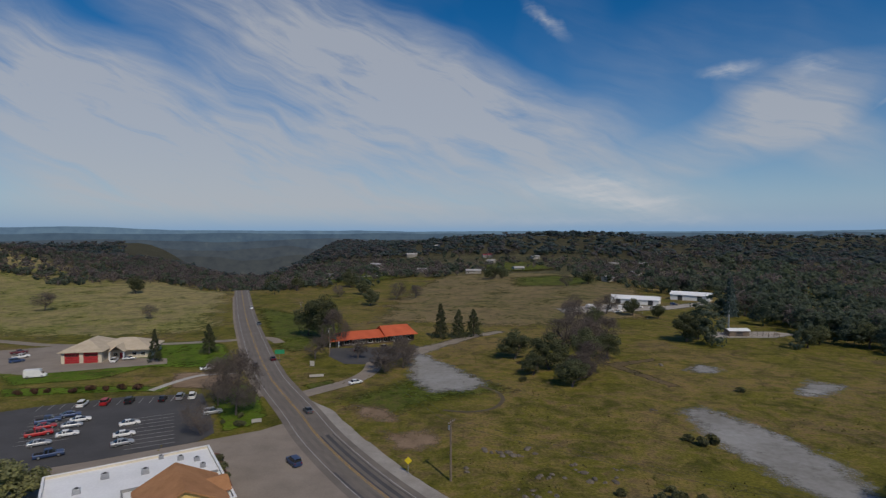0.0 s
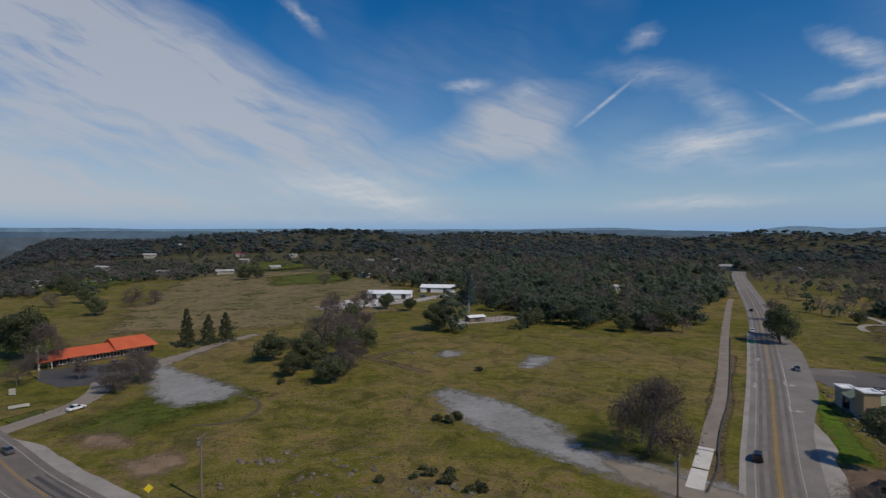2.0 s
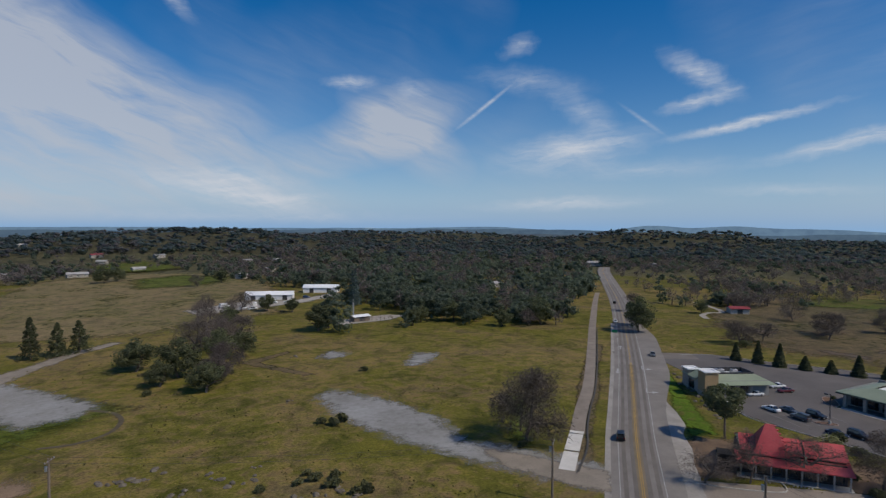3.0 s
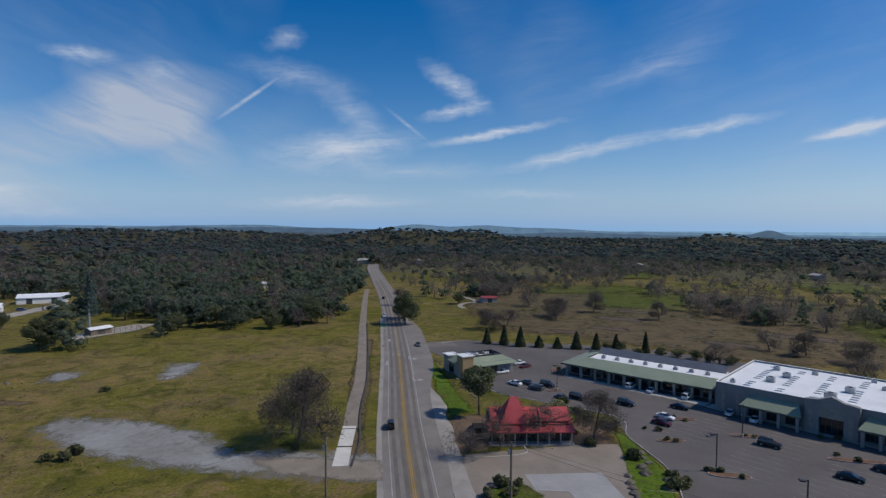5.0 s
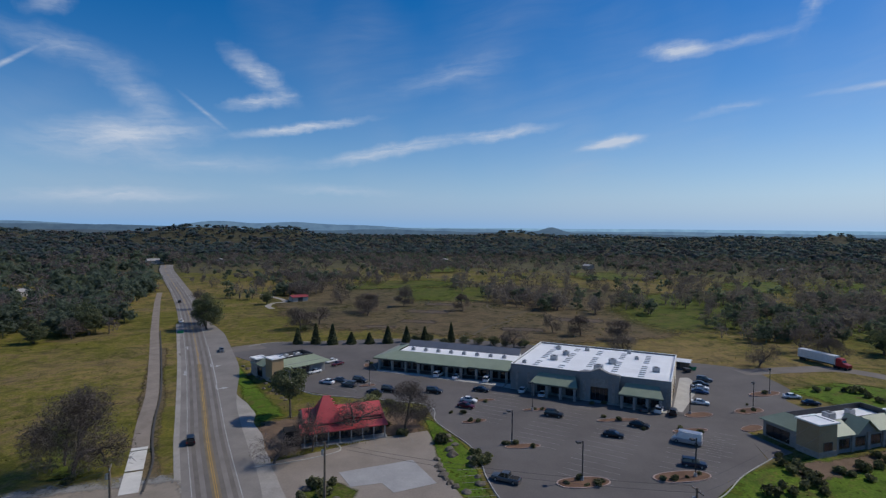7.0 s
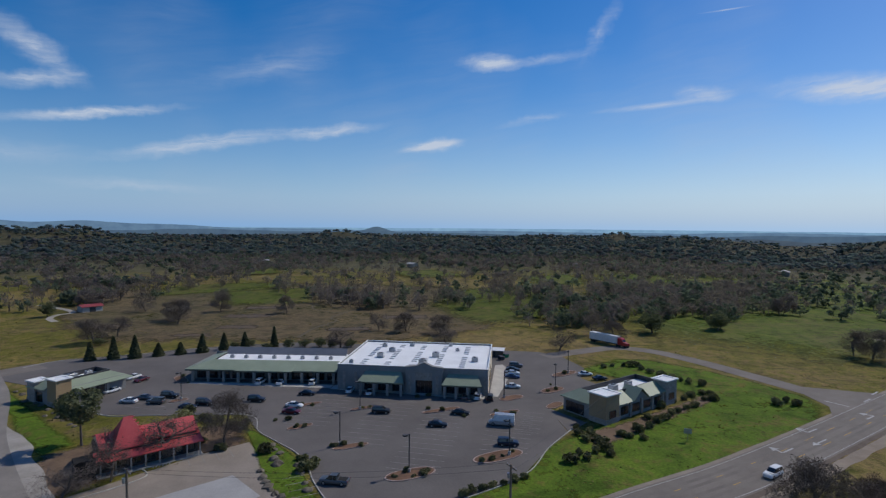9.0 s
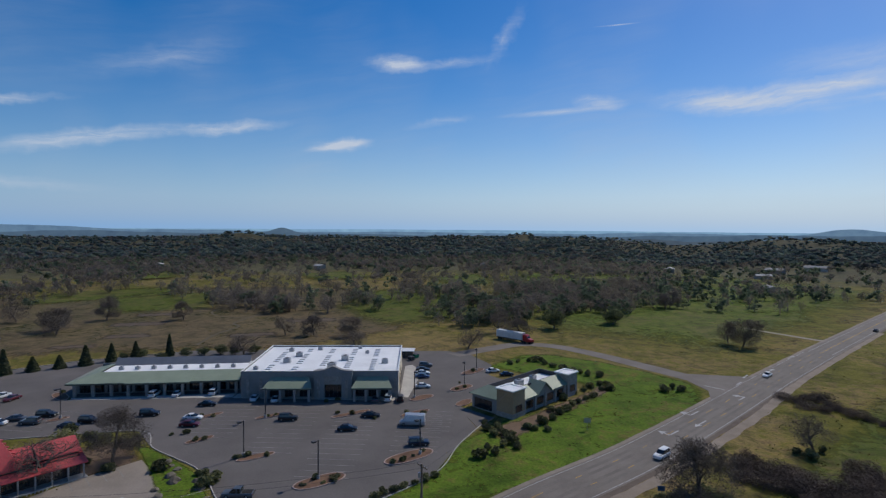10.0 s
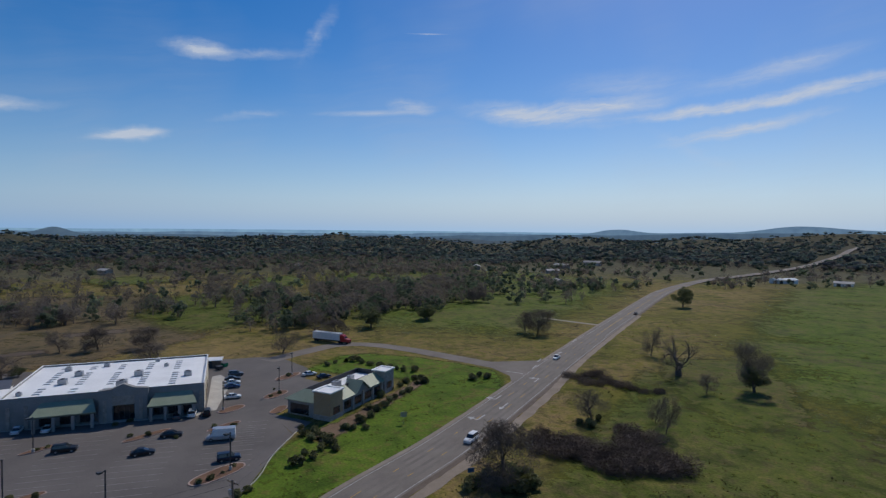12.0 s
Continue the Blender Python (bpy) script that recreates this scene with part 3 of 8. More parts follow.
soft_patch("gravel_yard", [(64, 145), (71, 148), (79, 130), (82, 112), (77, 95), (82, 90), (90, 74), (92, 66), (84, 61), (78, 72), (72, 87), (66, 103), (62, 124)], M_GRAVEL, 0.06, 1.2, 8.0, "pale grey gravel track and turning place in the meadow", "gravel")
soft_patch("gravel_yard", [(-12, 212), (-8, 213), (4, 192), (14, 172), (8, 165), (-4, 163), (-11, 180)], M_GRAVEL, 0.06, 1.2, 8.0, "pale grey gravel pad beside the restaurant", "gravel")
soft_patch("bare_patch", [(-24, 150), (-14, 147), (-12, 138), (-20, 140)], M_DIRT, 0.06, 1.2, 6.5, "bare brown earth", "earth")
soft_patch("bare_patch", [(-14, 129), (-3, 130), (-1, 122), (-8, 118)], M_DIRT, 0.06, 1.2, 6.5, "bare brown earth", "earth")
soft_patch("bare_patch", [(84, 188), (92, 196), (97, 190), (90, 184)], M_GRAVEL, 0.06, 1.2, 7.0, "stony bare patch in the meadow", "earth")
soft_patch("bare_patch", [(104, 160), (118, 175), (124, 168), (110, 158)], M_GRAVEL, 0.06, 1.2, 8.0, "stony bare patch in the meadow", "earth")

for line, a, b, side, w in ((HIGHWAY, (-42, 152), (10, 72), 1, 3.1), (HIGHWAY, (60, 2), (250, -410), 1, 1.0), (HIGHWAY, (-150, 410), (-46, 160), -1, 1.2)):
    near, far_ = 5.5 * side, (lambda s, side=side, w=w: side * (5.6 + w * min(1, s / 12) * (1 + 0.14 * noise.noise((s * 0.11, side, 4.4)) + 0.08 * noise.noise((s * 0.6, side, 1.2)))))
    o = ribbon("road_shoulder", span(line, a, b), far_ if side > 0 else near, near if side > 0 else far_, M_SHOULDER_HARD if w > 3 else M_EARTH, 0.065)
    tagged(o, "gravel and earth shoulder of the highway", "shoulder", kind="structure")
o = ribbon("road_shoulder", span(HIGHWAY, (58, 4), (250, -410)), -5.5, lambda s: -6.9 - 0.5 * noise.noise((s * 0.2, 3.0, 1.1)), M_BROWNEARTH, 0.066)
tagged(o, "strip of bare brown earth along the highway", "shoulder", kind="structure")
o = ribbon("dirt_path", span(HIGHWAY, (58, 4), (190, -275)), lambda s: -7.0 + 1.2 * smooth(s, 130, 170) + 0.3 * noise.noise((s * 0.3, 1.0, 2.1)), lambda s: -9.6 + 1.6 * smooth(s, 130, 190) + 0.5 * noise.noise((s * 0.17, 5.0, 2.1)), M_TANPATH, 0.070)
tagged(o, "tan gravel path beside the highway", "path", kind="structure")
o = ribbon("road_shoulder", span(SIDE_ROAD, (70, 42), (150, 100)), -7.0, lambda s: -8.0 - 3.2 * min(1, s / 8) * (1 - smooth(s, 60, 92)) * (1 + 0.4 * noise.noise((s * 0.13, 2.0, 4.4))), M_SHOULDER_HARD, 0.066)
tagged(o, "pale gravel shoulder of the side road", "shoulder", kind="structure")
o = ribbon("road_shoulder", span(SIDE_ROAD, (70, 42), (240, 170)), 6.8, 5.4, M_SHOULDER_HARD, 0.066)
tagged(o, "narrow gravel edge of the side road", "shoulder", kind="structure")
soft_patch("green_verge", [(262, -52), (330, -36), (410, -60), (440, -120), (350, -150), (285, -118)], M_VERGE, 0.05, 8.0, 26.0, "green grass under the leafless oaks", "grass")
soft_patch("green_verge", [(380, 150), (450, 150), (480, 90), (450, 40), (410, 90)], M_VERGE, 0.08, 8.0, 26.0, "green grass among the leafless oaks", "grass")
soft_patch("green_meadow", [(500, -40), (580, -20), (600, -80), (520, -100)], M_LUSH, 0.3, 8.0, 25.0, "green clearing in the oak woods", "field")
soft_patch("green_meadow", [(540, 120), (620, 150), (640, 100), (560, 80)], M_LUSH, 0.3, 8.0, 25.0, "green clearing in the oak woods", "field")
soft_patch("green_meadow", [(430, -130), (520, -150), (540, -210), (440, -190)], M_LUSH, 0.1, 8.0, 30.0, "green clearing in the oak woods", "field")

# car park of the shops and its drive
lot = flat("parking_lot", [(186, 116), (199, 113), (208, 106), (214, 86), (224, 62), (230, 30), (222, -10), (210, -44), (203, -66), (196, -72), (178, -74), (166, -68), (150, -52), (138, -48), (122, -47), (113, -39), (101, -30), (92, -14), (86, 2), (92, 4.8), (97, 7.5), (104, 10), (110, 11.6), (117.5, 14.8), (124, 19.8), (131, 25), (143, 30), (145, 54), (147, 66), (160, 78), (172, 92)], M_LOT, 0.06, "large grey asphalt car park with faded bays and planted islands", "parking lot")
drive = ribbon("drive", spline([(196, -66), (203, -84), (207, -99), (199, -111), (182, -119), (162, -125), (142, -130.5), (126, -136)], 2.0), 3.6, -3.6, M_ASPHALT, 0.07)
tagged(drive, "pale asphalt drive curving down to the highway", "drive", kind="structure")
access = ribbon("drive", spline([(178, 128), (186, 120), (200, 108)], 2.0), 5, -5, M_ASPHALT, 0.07)
tagged(access, "short asphalt access to the car park", "drive", kind="structure")
flat("parking_lot", [(122.4, -47.3), (127.5, -54.0), (138.2, -48.6), (146, -61), (152, -70), (160, -70), (166.4, -67.9), (150.1, -51.9), (138, -47.8)], M_LOT, 0.062, "asphalt car park end beside the corner shop", "parking lot")
flat("forecourt", [(-33, 86), (-40, 108), (-52, 124), (-44, 131), (-74, 113), (-92, 104), (-88, 98), (-68.4, 92.8), (-46, 107)], M_PAVING, 0.045, "grey paving round the white-roofed hall", "forecourt")
red_lot = flat("parking_lot", [(88, 50), (97, 58), (108, 46), (119, 34), (124.5, 25.5), (117, 22), (107.5, 19), (100, 16), (93, 12), (86, 34)], M_PAVING, 0.055, "small pale concrete car park by the red-roofed restaurant", "parking lot")
tagged(ribbon("drive", spline([(-45, 156), (-37, 165), (-29, 175), (-25, 187), (-25, 200)], 1.5), 3.0, -3.0, M_PAVING, 0.07), "asphalt drive to the orange-roofed restaurant", "drive", kind="structure")
flat("drive_mouth", [(150, -131), (142, -126.4), (131.5, -124.6), (124.5, -119), (121.5, -120), (128, -133), (136, -150), (140, -150)], M_ASPHALT, 0.074, "wide asphalt mouth of the drive at the highway", "drive")
west_lot = flat("parking_lot", [(-150, 122), (-112, 148), (-92, 158), (-71, 161), (-62, 145), (-54.5, 129.5), (-56, 124), (-74, 113), (-92, 104), (-130, 96)], M_ASPHALT_DARK, 0.06, "dark asphalt car park with white bays", "parking lot")
west_yard = flat("forecourt", [(-44, 131), (-38, 138), (-24, 112), (-8, 92), (10, 66), (-10, 50), (-36, 84), (-40, 108), (-52, 124)], M_PAVING, 0.05, "bare pale asphalt forecourt beside the highway", "forecourt")
fire_yard = flat("forecourt", [(-190, 214), (-152, 232), (-134, 208), (-104, 206), (-100, 198), (-140, 182), (-178, 190)], M_PAVING, 0.055, "grey concrete forecourt of the fire station", "forecourt")
inn_lot = flat("parking_lot", [(-46, 224), (-10, 228), (-12, 214), (-22, 196), (-36, 198), (-44, 210)], M_ASPHALT_DARK, 0.055, "dark asphalt car park of the orange-roofed restaurant", "parking lot")

# ---- far ranges on the horizon ----


def haze_glow(name, colour):
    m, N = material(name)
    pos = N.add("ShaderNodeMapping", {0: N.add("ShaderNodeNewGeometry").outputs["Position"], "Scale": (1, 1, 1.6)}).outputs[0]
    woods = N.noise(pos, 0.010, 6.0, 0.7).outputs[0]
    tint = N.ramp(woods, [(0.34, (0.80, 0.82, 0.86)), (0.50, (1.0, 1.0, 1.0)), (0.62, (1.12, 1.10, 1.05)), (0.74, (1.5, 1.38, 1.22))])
    # haze is put into the colour, which glows without any sun on it
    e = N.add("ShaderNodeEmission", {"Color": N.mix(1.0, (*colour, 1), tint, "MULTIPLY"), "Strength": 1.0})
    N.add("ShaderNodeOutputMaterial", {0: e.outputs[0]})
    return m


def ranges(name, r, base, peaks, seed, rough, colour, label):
    """A far skyline: elevation in degrees by azimuth, as one self-glowing sheet in haze colour that stands upright
    behind the land.
    """
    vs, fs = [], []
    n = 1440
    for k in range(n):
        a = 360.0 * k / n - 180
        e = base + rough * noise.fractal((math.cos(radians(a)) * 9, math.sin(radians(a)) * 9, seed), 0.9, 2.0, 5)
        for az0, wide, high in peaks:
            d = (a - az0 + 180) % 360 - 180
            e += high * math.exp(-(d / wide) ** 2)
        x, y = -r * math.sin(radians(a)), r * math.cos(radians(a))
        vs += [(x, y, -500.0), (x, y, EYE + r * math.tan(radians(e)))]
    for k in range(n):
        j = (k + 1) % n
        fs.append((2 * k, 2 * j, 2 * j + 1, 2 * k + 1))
    return tagged(raw(name, vs, fs, haze_glow(name, colour)), label, "hills", kind="structure")


# painted haze by layer: paler and bluer the further off it stands
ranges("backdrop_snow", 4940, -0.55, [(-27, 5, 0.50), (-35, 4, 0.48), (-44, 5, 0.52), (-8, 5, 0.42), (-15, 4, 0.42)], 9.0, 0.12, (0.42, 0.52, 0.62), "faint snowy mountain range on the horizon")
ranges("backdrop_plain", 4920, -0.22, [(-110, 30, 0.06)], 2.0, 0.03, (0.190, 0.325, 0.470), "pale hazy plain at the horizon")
ranges("backdrop_range", 4890, -0.50, [(33, 7, 0.75), (45, 8, 0.8), (20, 9, 0.50), (8, 9, 0.40), (-6, 10, 0.35), (-25, 16, 0.50), (-42, 8, 0.50), (-57.5, 3.5, 0.78), (-64, 4, 0.66), (-71, 5, 0.45), (-82, 8, 0.22), (-105, 9, 0.10), (-130, 6, 0.2), (-143.8, 2.6, 0.60), (-151, 5, 0.42), (-159, 4, 0.85), (-166, 6, 0.6)], 5.0, 0.06, (0.110, 0.185, 0.280), "mountain range far off in painted blue-grey haze")
ranges("backdrop_hills", 4870, -0.66, [(36, 6, 0.45), (22, 10, 0.45), (5, 10, 0.35), (-20, 20, 0.40), (-40, 12, 0.40), (-52, 8, 0.35), (-74, 9, 0.22), (-91.1, 1.2, 0.48), (-91, 4, 0.14), (-110, 10, -0.08), (-123, 3, -0.1), (-128, 1.8, 0.08), (-138, 5, 0.22), (-152, 10, 0.40), (-164, 8, 0.5)], 7.0, 0.10, (0.068, 0.112, 0.170), "wooded hills far off in painted dark blue haze")
ranges("backdrop_hills", 4850, -1.15, [(34, 9, 0.45), (12, 8, 0.35), (-30, 30, 0.55), (-60, 30, 0.25), (-86, 5, 0.25), (-96, 6, 0.15), (-128, 2.5, 0.22), (-134, 3, 0.15), (-148, 8, 0.35), (-163, 8, 0.7)], 3.3, 0.16, (0.062, 0.087, 0.120), "wooded ridge far off in painted blue-grey haze")
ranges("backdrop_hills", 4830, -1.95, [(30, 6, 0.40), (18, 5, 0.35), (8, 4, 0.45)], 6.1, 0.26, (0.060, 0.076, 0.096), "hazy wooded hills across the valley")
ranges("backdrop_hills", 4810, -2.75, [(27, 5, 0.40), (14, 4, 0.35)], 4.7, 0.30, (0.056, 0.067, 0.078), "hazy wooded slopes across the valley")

# ---- plants ----
rng = np.random.default_rng(5)


def unit(a):
    return a / np.maximum(np.linalg.norm(a, axis=1, keepdims=True), 1e-9)


def cards(centres, size, long=1.0, out=None):
    """Leaf clumps: small bent quads at random slants, or facing roughly outwards."""
    n = len(centres)
    if out is None:
        face = unit(rng.normal(size=(n, 3)))
    else:
        face = unit(unit(out) + 0.42 * rng.normal(size=(n, 3)))
    a = unit(np.cross(face, rng.normal(size=(n, 3))))
    b = np.cross(face, a)
    s = size * rng.uniform(0.6, 1.3, (n, 1))
    a, b = a * s * long, b * s
    c = np.cross(a, b) / (s * long + 1e-9) * 0.25
    v = np.stack([centres - a, centres - b * 0.8 + c, centres + a, centres + b * 0.8 + c], 1).reshape(-1, 3)
    f = np.arange(4 * n).reshape(-1, 4)
    return v, f


def shell(n, centre, radius, inner=0.55):
    """Points in the outer part of an ellipsoid."""
    d = rng.normal(size=(n, 3))
    d /= np.linalg.norm(d, axis=1, keepdims=True)
    return np.array(centre) + d * np.array(radius) * rng.uniform(inner ** 3, 1, (n, 1)) ** (1 / 3)


def tufts(balls, size, long=1.0, inner=0.55):
    """Leaf clumps on several rounded tufts: (count, centre, radius) each."""
    pts = [shell(n, c, r, inner) for n, c, r in balls]
    out = [unit((p - np.array(c)) / np.array(r)) + unit(p - np.array((0, 0, c[2] * 0.7))) * 0.5 for p, (n, c, r) in zip(pts, balls)]
    return cards(np.concatenate(pts), size, long, np.concatenate(out))


def lump(centre, radius):
    """A small rough solid, the dense inside of a tuft."""
    bm = bmesh.new()
    bmesh.ops.create_icosphere(bm, subdivisions=1, radius=1.0)
    bm.verts.ensure_lookup_table()
    v = np.array([tuple(w.co) for w in bm.verts])
    f = np.array([[w.index for w in q.verts] for q in bm.faces])
    bm.free()
    v = v * rng.uniform(0.72, 1.25, (len(v), 1)) * np.array(radius) + np.array(centre)
    return v, np.concatenate([f, f[:, :1]], 1)


def corners(f):
    """Faces as lists, with triangles where the last corner repeats the first."""
    return [q[:3] if q[3] == q[0] else q for q in f.tolist()]


def merge(lists):
    vs, fs, o = [], [], 0
    for v, f in lists:
        vs.append(v)
        fs.append(f + o)
        o += len(v)
    return np.concatenate(vs), np.concatenate(fs)


def limbs(bm, start, way, length, radius, depth, tips, spread=0.7):
    """A branching limb; the ends of its twigs go into tips."""
    pts, p, d = [start], Vector(start), Vector(way).normalized()
    for k in range(3):
        d = (d + 0.22 * Vector(rng.normal(size=3)) + Vector((0, 0, 0.06))).normalized()
        p = p + d * length / 3
        pts.append(p.copy())
    tube(bm, pts, [radius, radius * 0.85, radius * 0.7, radius * 0.5], 5 if depth > 2 else 4 if depth > 1 else 3)
    tips.append(pts[-1])
    if depth:
        for k in range(3 if depth > 1 else 4):
            q = pts[-1] if k < 2 else pts[2]
            side = Vector(rng.normal(size=3))
            limbs(bm, q, d + spread * side.normalized() + Vector((0, 0, 0.1)), length * rng.uniform(0.6, 0.85), radius * 0.52, depth - 1, tips, spread)


def tree_meshes(kind, high, wide):
    """Meshes of a trunk and a crown for one kind of tree."""
    bm, tips = bmesh.new(), []
    if kind in ("bare", "full"):
        many = 3.0 if kind == "full" else 1.3
        limbs(bm, (0, 0, -0.2), (0.05, 0.03, 1), high * 0.19, wide * 0.024, 4, tips, 1.05)
        t = np.array([tuple(p) for p in tips])
        t[:, :2] *= wide / 2 / max(1e-6, np.percentile(np.hypot(t[:, 0], t[:, 1]), 96))
        t[:, 2] = t[:, 2] * high / max(t[:, 2].max(), 1e-6)
        reach = wide / 2 / max(1e-6, np.percentile([math.hypot(p[0], p[1]) for p in tips], 96))
        n = int(900 * many)
        pts = [t[rng.integers(len(t) // 6, len(t), n)] + rng.normal(size=(n, 3)) * 0.7]
        for k in range(20):  # twigs fill a broad dome
            d = unit(rng.normal(size=(1, 3)))[0]
            pts.append(shell(int(100 * many), (d[0] * wide * 0.36, d[1] * wide * 0.36, high * (0.53 + 0.30 * d[2])), (wide * 0.18, wide * 0.18, high * 0.15), 0.1))
        pts = np.concatenate(pts)
        pts = pts[(pts[:, 2] > high * 0.13) & (pts[:, 2] < high)]
        v, f = cards(pts, 0.046 if kind == "full" else 0.040, 10.0)
        top = high / max(1e-6, max(p[2] for p in tips))
        for w in bm.verts:
            w.co.z *= top
            k = 1 + (reach - 1) * smooth(w.co.z, 0, high * 0.35)
            w.co.x *= k
            w.co.y *= k
        return bm, (v, f)
    if kind == "dead":  # heavy crooked limbs, few twigs left
        for k in range(5):
            a = k * 1.257 + rng.uniform(-0.3, 0.3)
            limbs(bm, (0, 0, high * 0.16), (math.cos(a), math.sin(a), 0.75), high * 0.27, wide * 0.026, 3, tips, 0.85)
        tube(bm, [(0, 0, -0.3), (0.2, 0.1, high * 0.12), (0, 0, high * 0.26)], [wide * 0.06, wide * 0.05, wide * 0.045], 8)
        t = np.array([tuple(p) for p in tips])
        pts = t[rng.integers(0, len(t), 1100)] + rng.normal(size=(1100, 3)) * 0.5
        return bm, cards(pts, 0.03, 14.0)
    if kind in ("oak", "spring"):
        limbs(bm, (0, 0, -0.2), (0.04, 0.02, 1), high * 0.3, wide * 0.04, 2, tips, 0.9)
        groups = []
        for k in range(22):
            a, r = rng.uniform(0, 6.283), wide * 0.5 * rng.uniform(0.15, 0.82)
            z = high * (0.24 + 0.58 * rng.uniform() * (1.25 - r / wide * 1.2))
            s = wide * rng.uniform(0.13, 0.22)
            groups.append((185, (r * math.cos(a), r * math.sin(a), z), (s, s, s * 0.72)))
        return bm, tufts(groups, 0.235)
    if kind == "pine":
        tube(bm, [(0, 0, -0.2), (0.1, 0, high * 0.5), (0.0, 0.1, high * 0.95)], [wide * 0.05, wide * 0.035, 0.04])
        groups = []
        for k in range(30):
            z = high * rng.uniform(0.10, 0.97)
            r = wide * 0.5 * (1.08 - z / high) ** 0.7 * rng.uniform(0.3, 1.0)
            a, s = rng.uniform(0, 6.283), wide * rng.uniform(0.09, 0.16)
            groups.append((70, (r * math.cos(a), r * math.sin(a), z), (s * 1.3, s * 1.3, s * 0.8)))
            tube(bm, [(0.05, 0.03, z - r * 0.15), (r * math.cos(a), r * math.sin(a), z)], [0.07, 0.03], 4)
        return bm, tufts(groups, 0.30, 1.5)
    if kind == "cone":
        tube(bm, [(0, 0, -0.2), (0, 0, high * 0.9)], [wide * 0.06, 0.03])
        n = 2200
        z = high * (0.06 + 0.94 * rng.uniform(size=n) ** 1.35)
        tier = 1 + 0.16 * np.sin(z / high * 40)
        r = wide * 0.5 * (1.0 - z / high) ** 0.85 * tier * rng.uniform(0.45, 1.0, n) ** 0.5
        a = rng.uniform(0, 6.283, n)
        return bm, cards(np.stack([r * np.cos(a), r * np.sin(a), z - r * 0.25], 1), 0.24, 1.5, np.stack([np.cos(a), np.sin(a), 0.5 + 0 * a], 1))
    if kind == "fir":  # broad cone of drooping boughs, ragged outline
        tube(bm, [(0, 0, -0.2), (0, 0, high * 0.92)], [wide * 0.04, 0.03])
        groups = []
        for k in range(64):
            z = high * (0.07 + 0.89 * k / 63)
            r = wide * 0.5 * (1.03 - z / high) ** 0.8 * rng.uniform(0.45, 0.95)
            a, w = k * 2.4 + rng.uniform(-0.5, 0.5), wide * rng.uniform(0.09, 0.13) * (1.15 - z / high)
            groups.append((48, (r * math.cos(a), r * math.sin(a), z - r * 0.15), (w * 1.5, w * 1.5, w)))
        return bm, tufts(groups, 0.21, 1.5, 0.3)
    if kind == "round":  # clean trunk under a broad round head
        tube(bm, [(0, 0, -0.2), (0.1, 0.05, high * 0.4), (0, 0, high * 0.7)], [0.28, 0.2, 0.1], 8)
        groups = []
        for k in range(26):
            d = rng.normal(size=3)
            d /= np.linalg.norm(d)
            groups.append((120, (d[0] * wide * 0.32, d[1] * wide * 0.32, high * 0.66 + d[2] * high * 0.2), (wide * 0.16, wide * 0.16, high * 0.11)))
        return bm, tufts(groups, 0.30)
    if kind == "thicket":  # low mass of bare stems
        tube(bm, [(0, 0, -0.2), (0, 0, high * 0.6)], [0.08, 0.03], 5)
        groups = [shell(150, (wide * rng.uniform(-0.3, 0.3), wide * rng.uniform(-0.3, 0.3), high * rng.uniform(0.25, 0.5)), (wide * 0.25, wide * 0.25, high * 0.45), 0.1) for k in range(10)]
        p = np.concatenate(groups)
        return bm, cards(p[p[:, 2] > 0.1], 0.035, 12.0)
    # shrub
    tube(bm, [(0, 0, -0.2), (0, 0, high * 0.5)], [0.08, 0.04], 5)
    groups = [(44, (wide * rng.uniform(-0.27, 0.27), wide * rng.uniform(-0.27, 0.27), high * rng.uniform(0.28, 0.62)), (wide * rng.uniform(0.16, 0.28), wide * rng.uniform(0.16, 0.28), high * rng.uniform(0.25, 0.4))) for k in range(8)]
    v, f = tufts(groups, 0.20, 1.0, 0.3)
    return bm, (np.maximum(v, (-9, -9, 0.03)), f)


TEMPLATES = {}


def template(key, kind, high, wide, mat):
    bm, (v, f) = tree_meshes(kind, high, wide)
    trunk = bpy.data.meshes.new("trunk")
    bm.to_mesh(trunk)
    bm.free()
    trunk.materials.append(M_BARK)
    crown = bpy.data.meshes.new("crown")
    crown.from_pydata(v.tolist(), [], corners(f))
    crown.materials.append(mat)
    TEMPLATES.setdefault(key, []).append((trunk, crown, high, wide))


for i in range(3):
    template("bare", "bare", 10.0, 11.0, M_TWIG)
for i in range(2):
    template("full", "full", 12.0, 13.0, M_TWIG)
template("dead", "dead", 15.0, 18.0, M_TWIG)
for i in range(3):
    template("oak", "oak", 10.0, 11.0, M_OAK)
for i in range(2):
    template("pine", "pine", 16.0, 8.0, M_PINE)
template("cypress", "cone", 6.0, 3.0, M_PINE)
for i in range(2):
    template("fir", "fir", 14.0, 8.0, M_PINE)
template("spruce", "cone", 20.0, 6.5, M_SPRUCE)
for i in range(2):
    template("shrub", "shrub", 1.6, 2.6, M_SHRUB)
template("russet", "shrub", 1.6, 2.6, M_SHRUB_RED)
template("spring", "spring", 7.0, 8.0, M_SPRING)
for i in range(2):
    template("brush", "thicket", 2.4, 5.0, M_BRUSH)
template("round", "round", 13.0, 11.0, M_OAK)


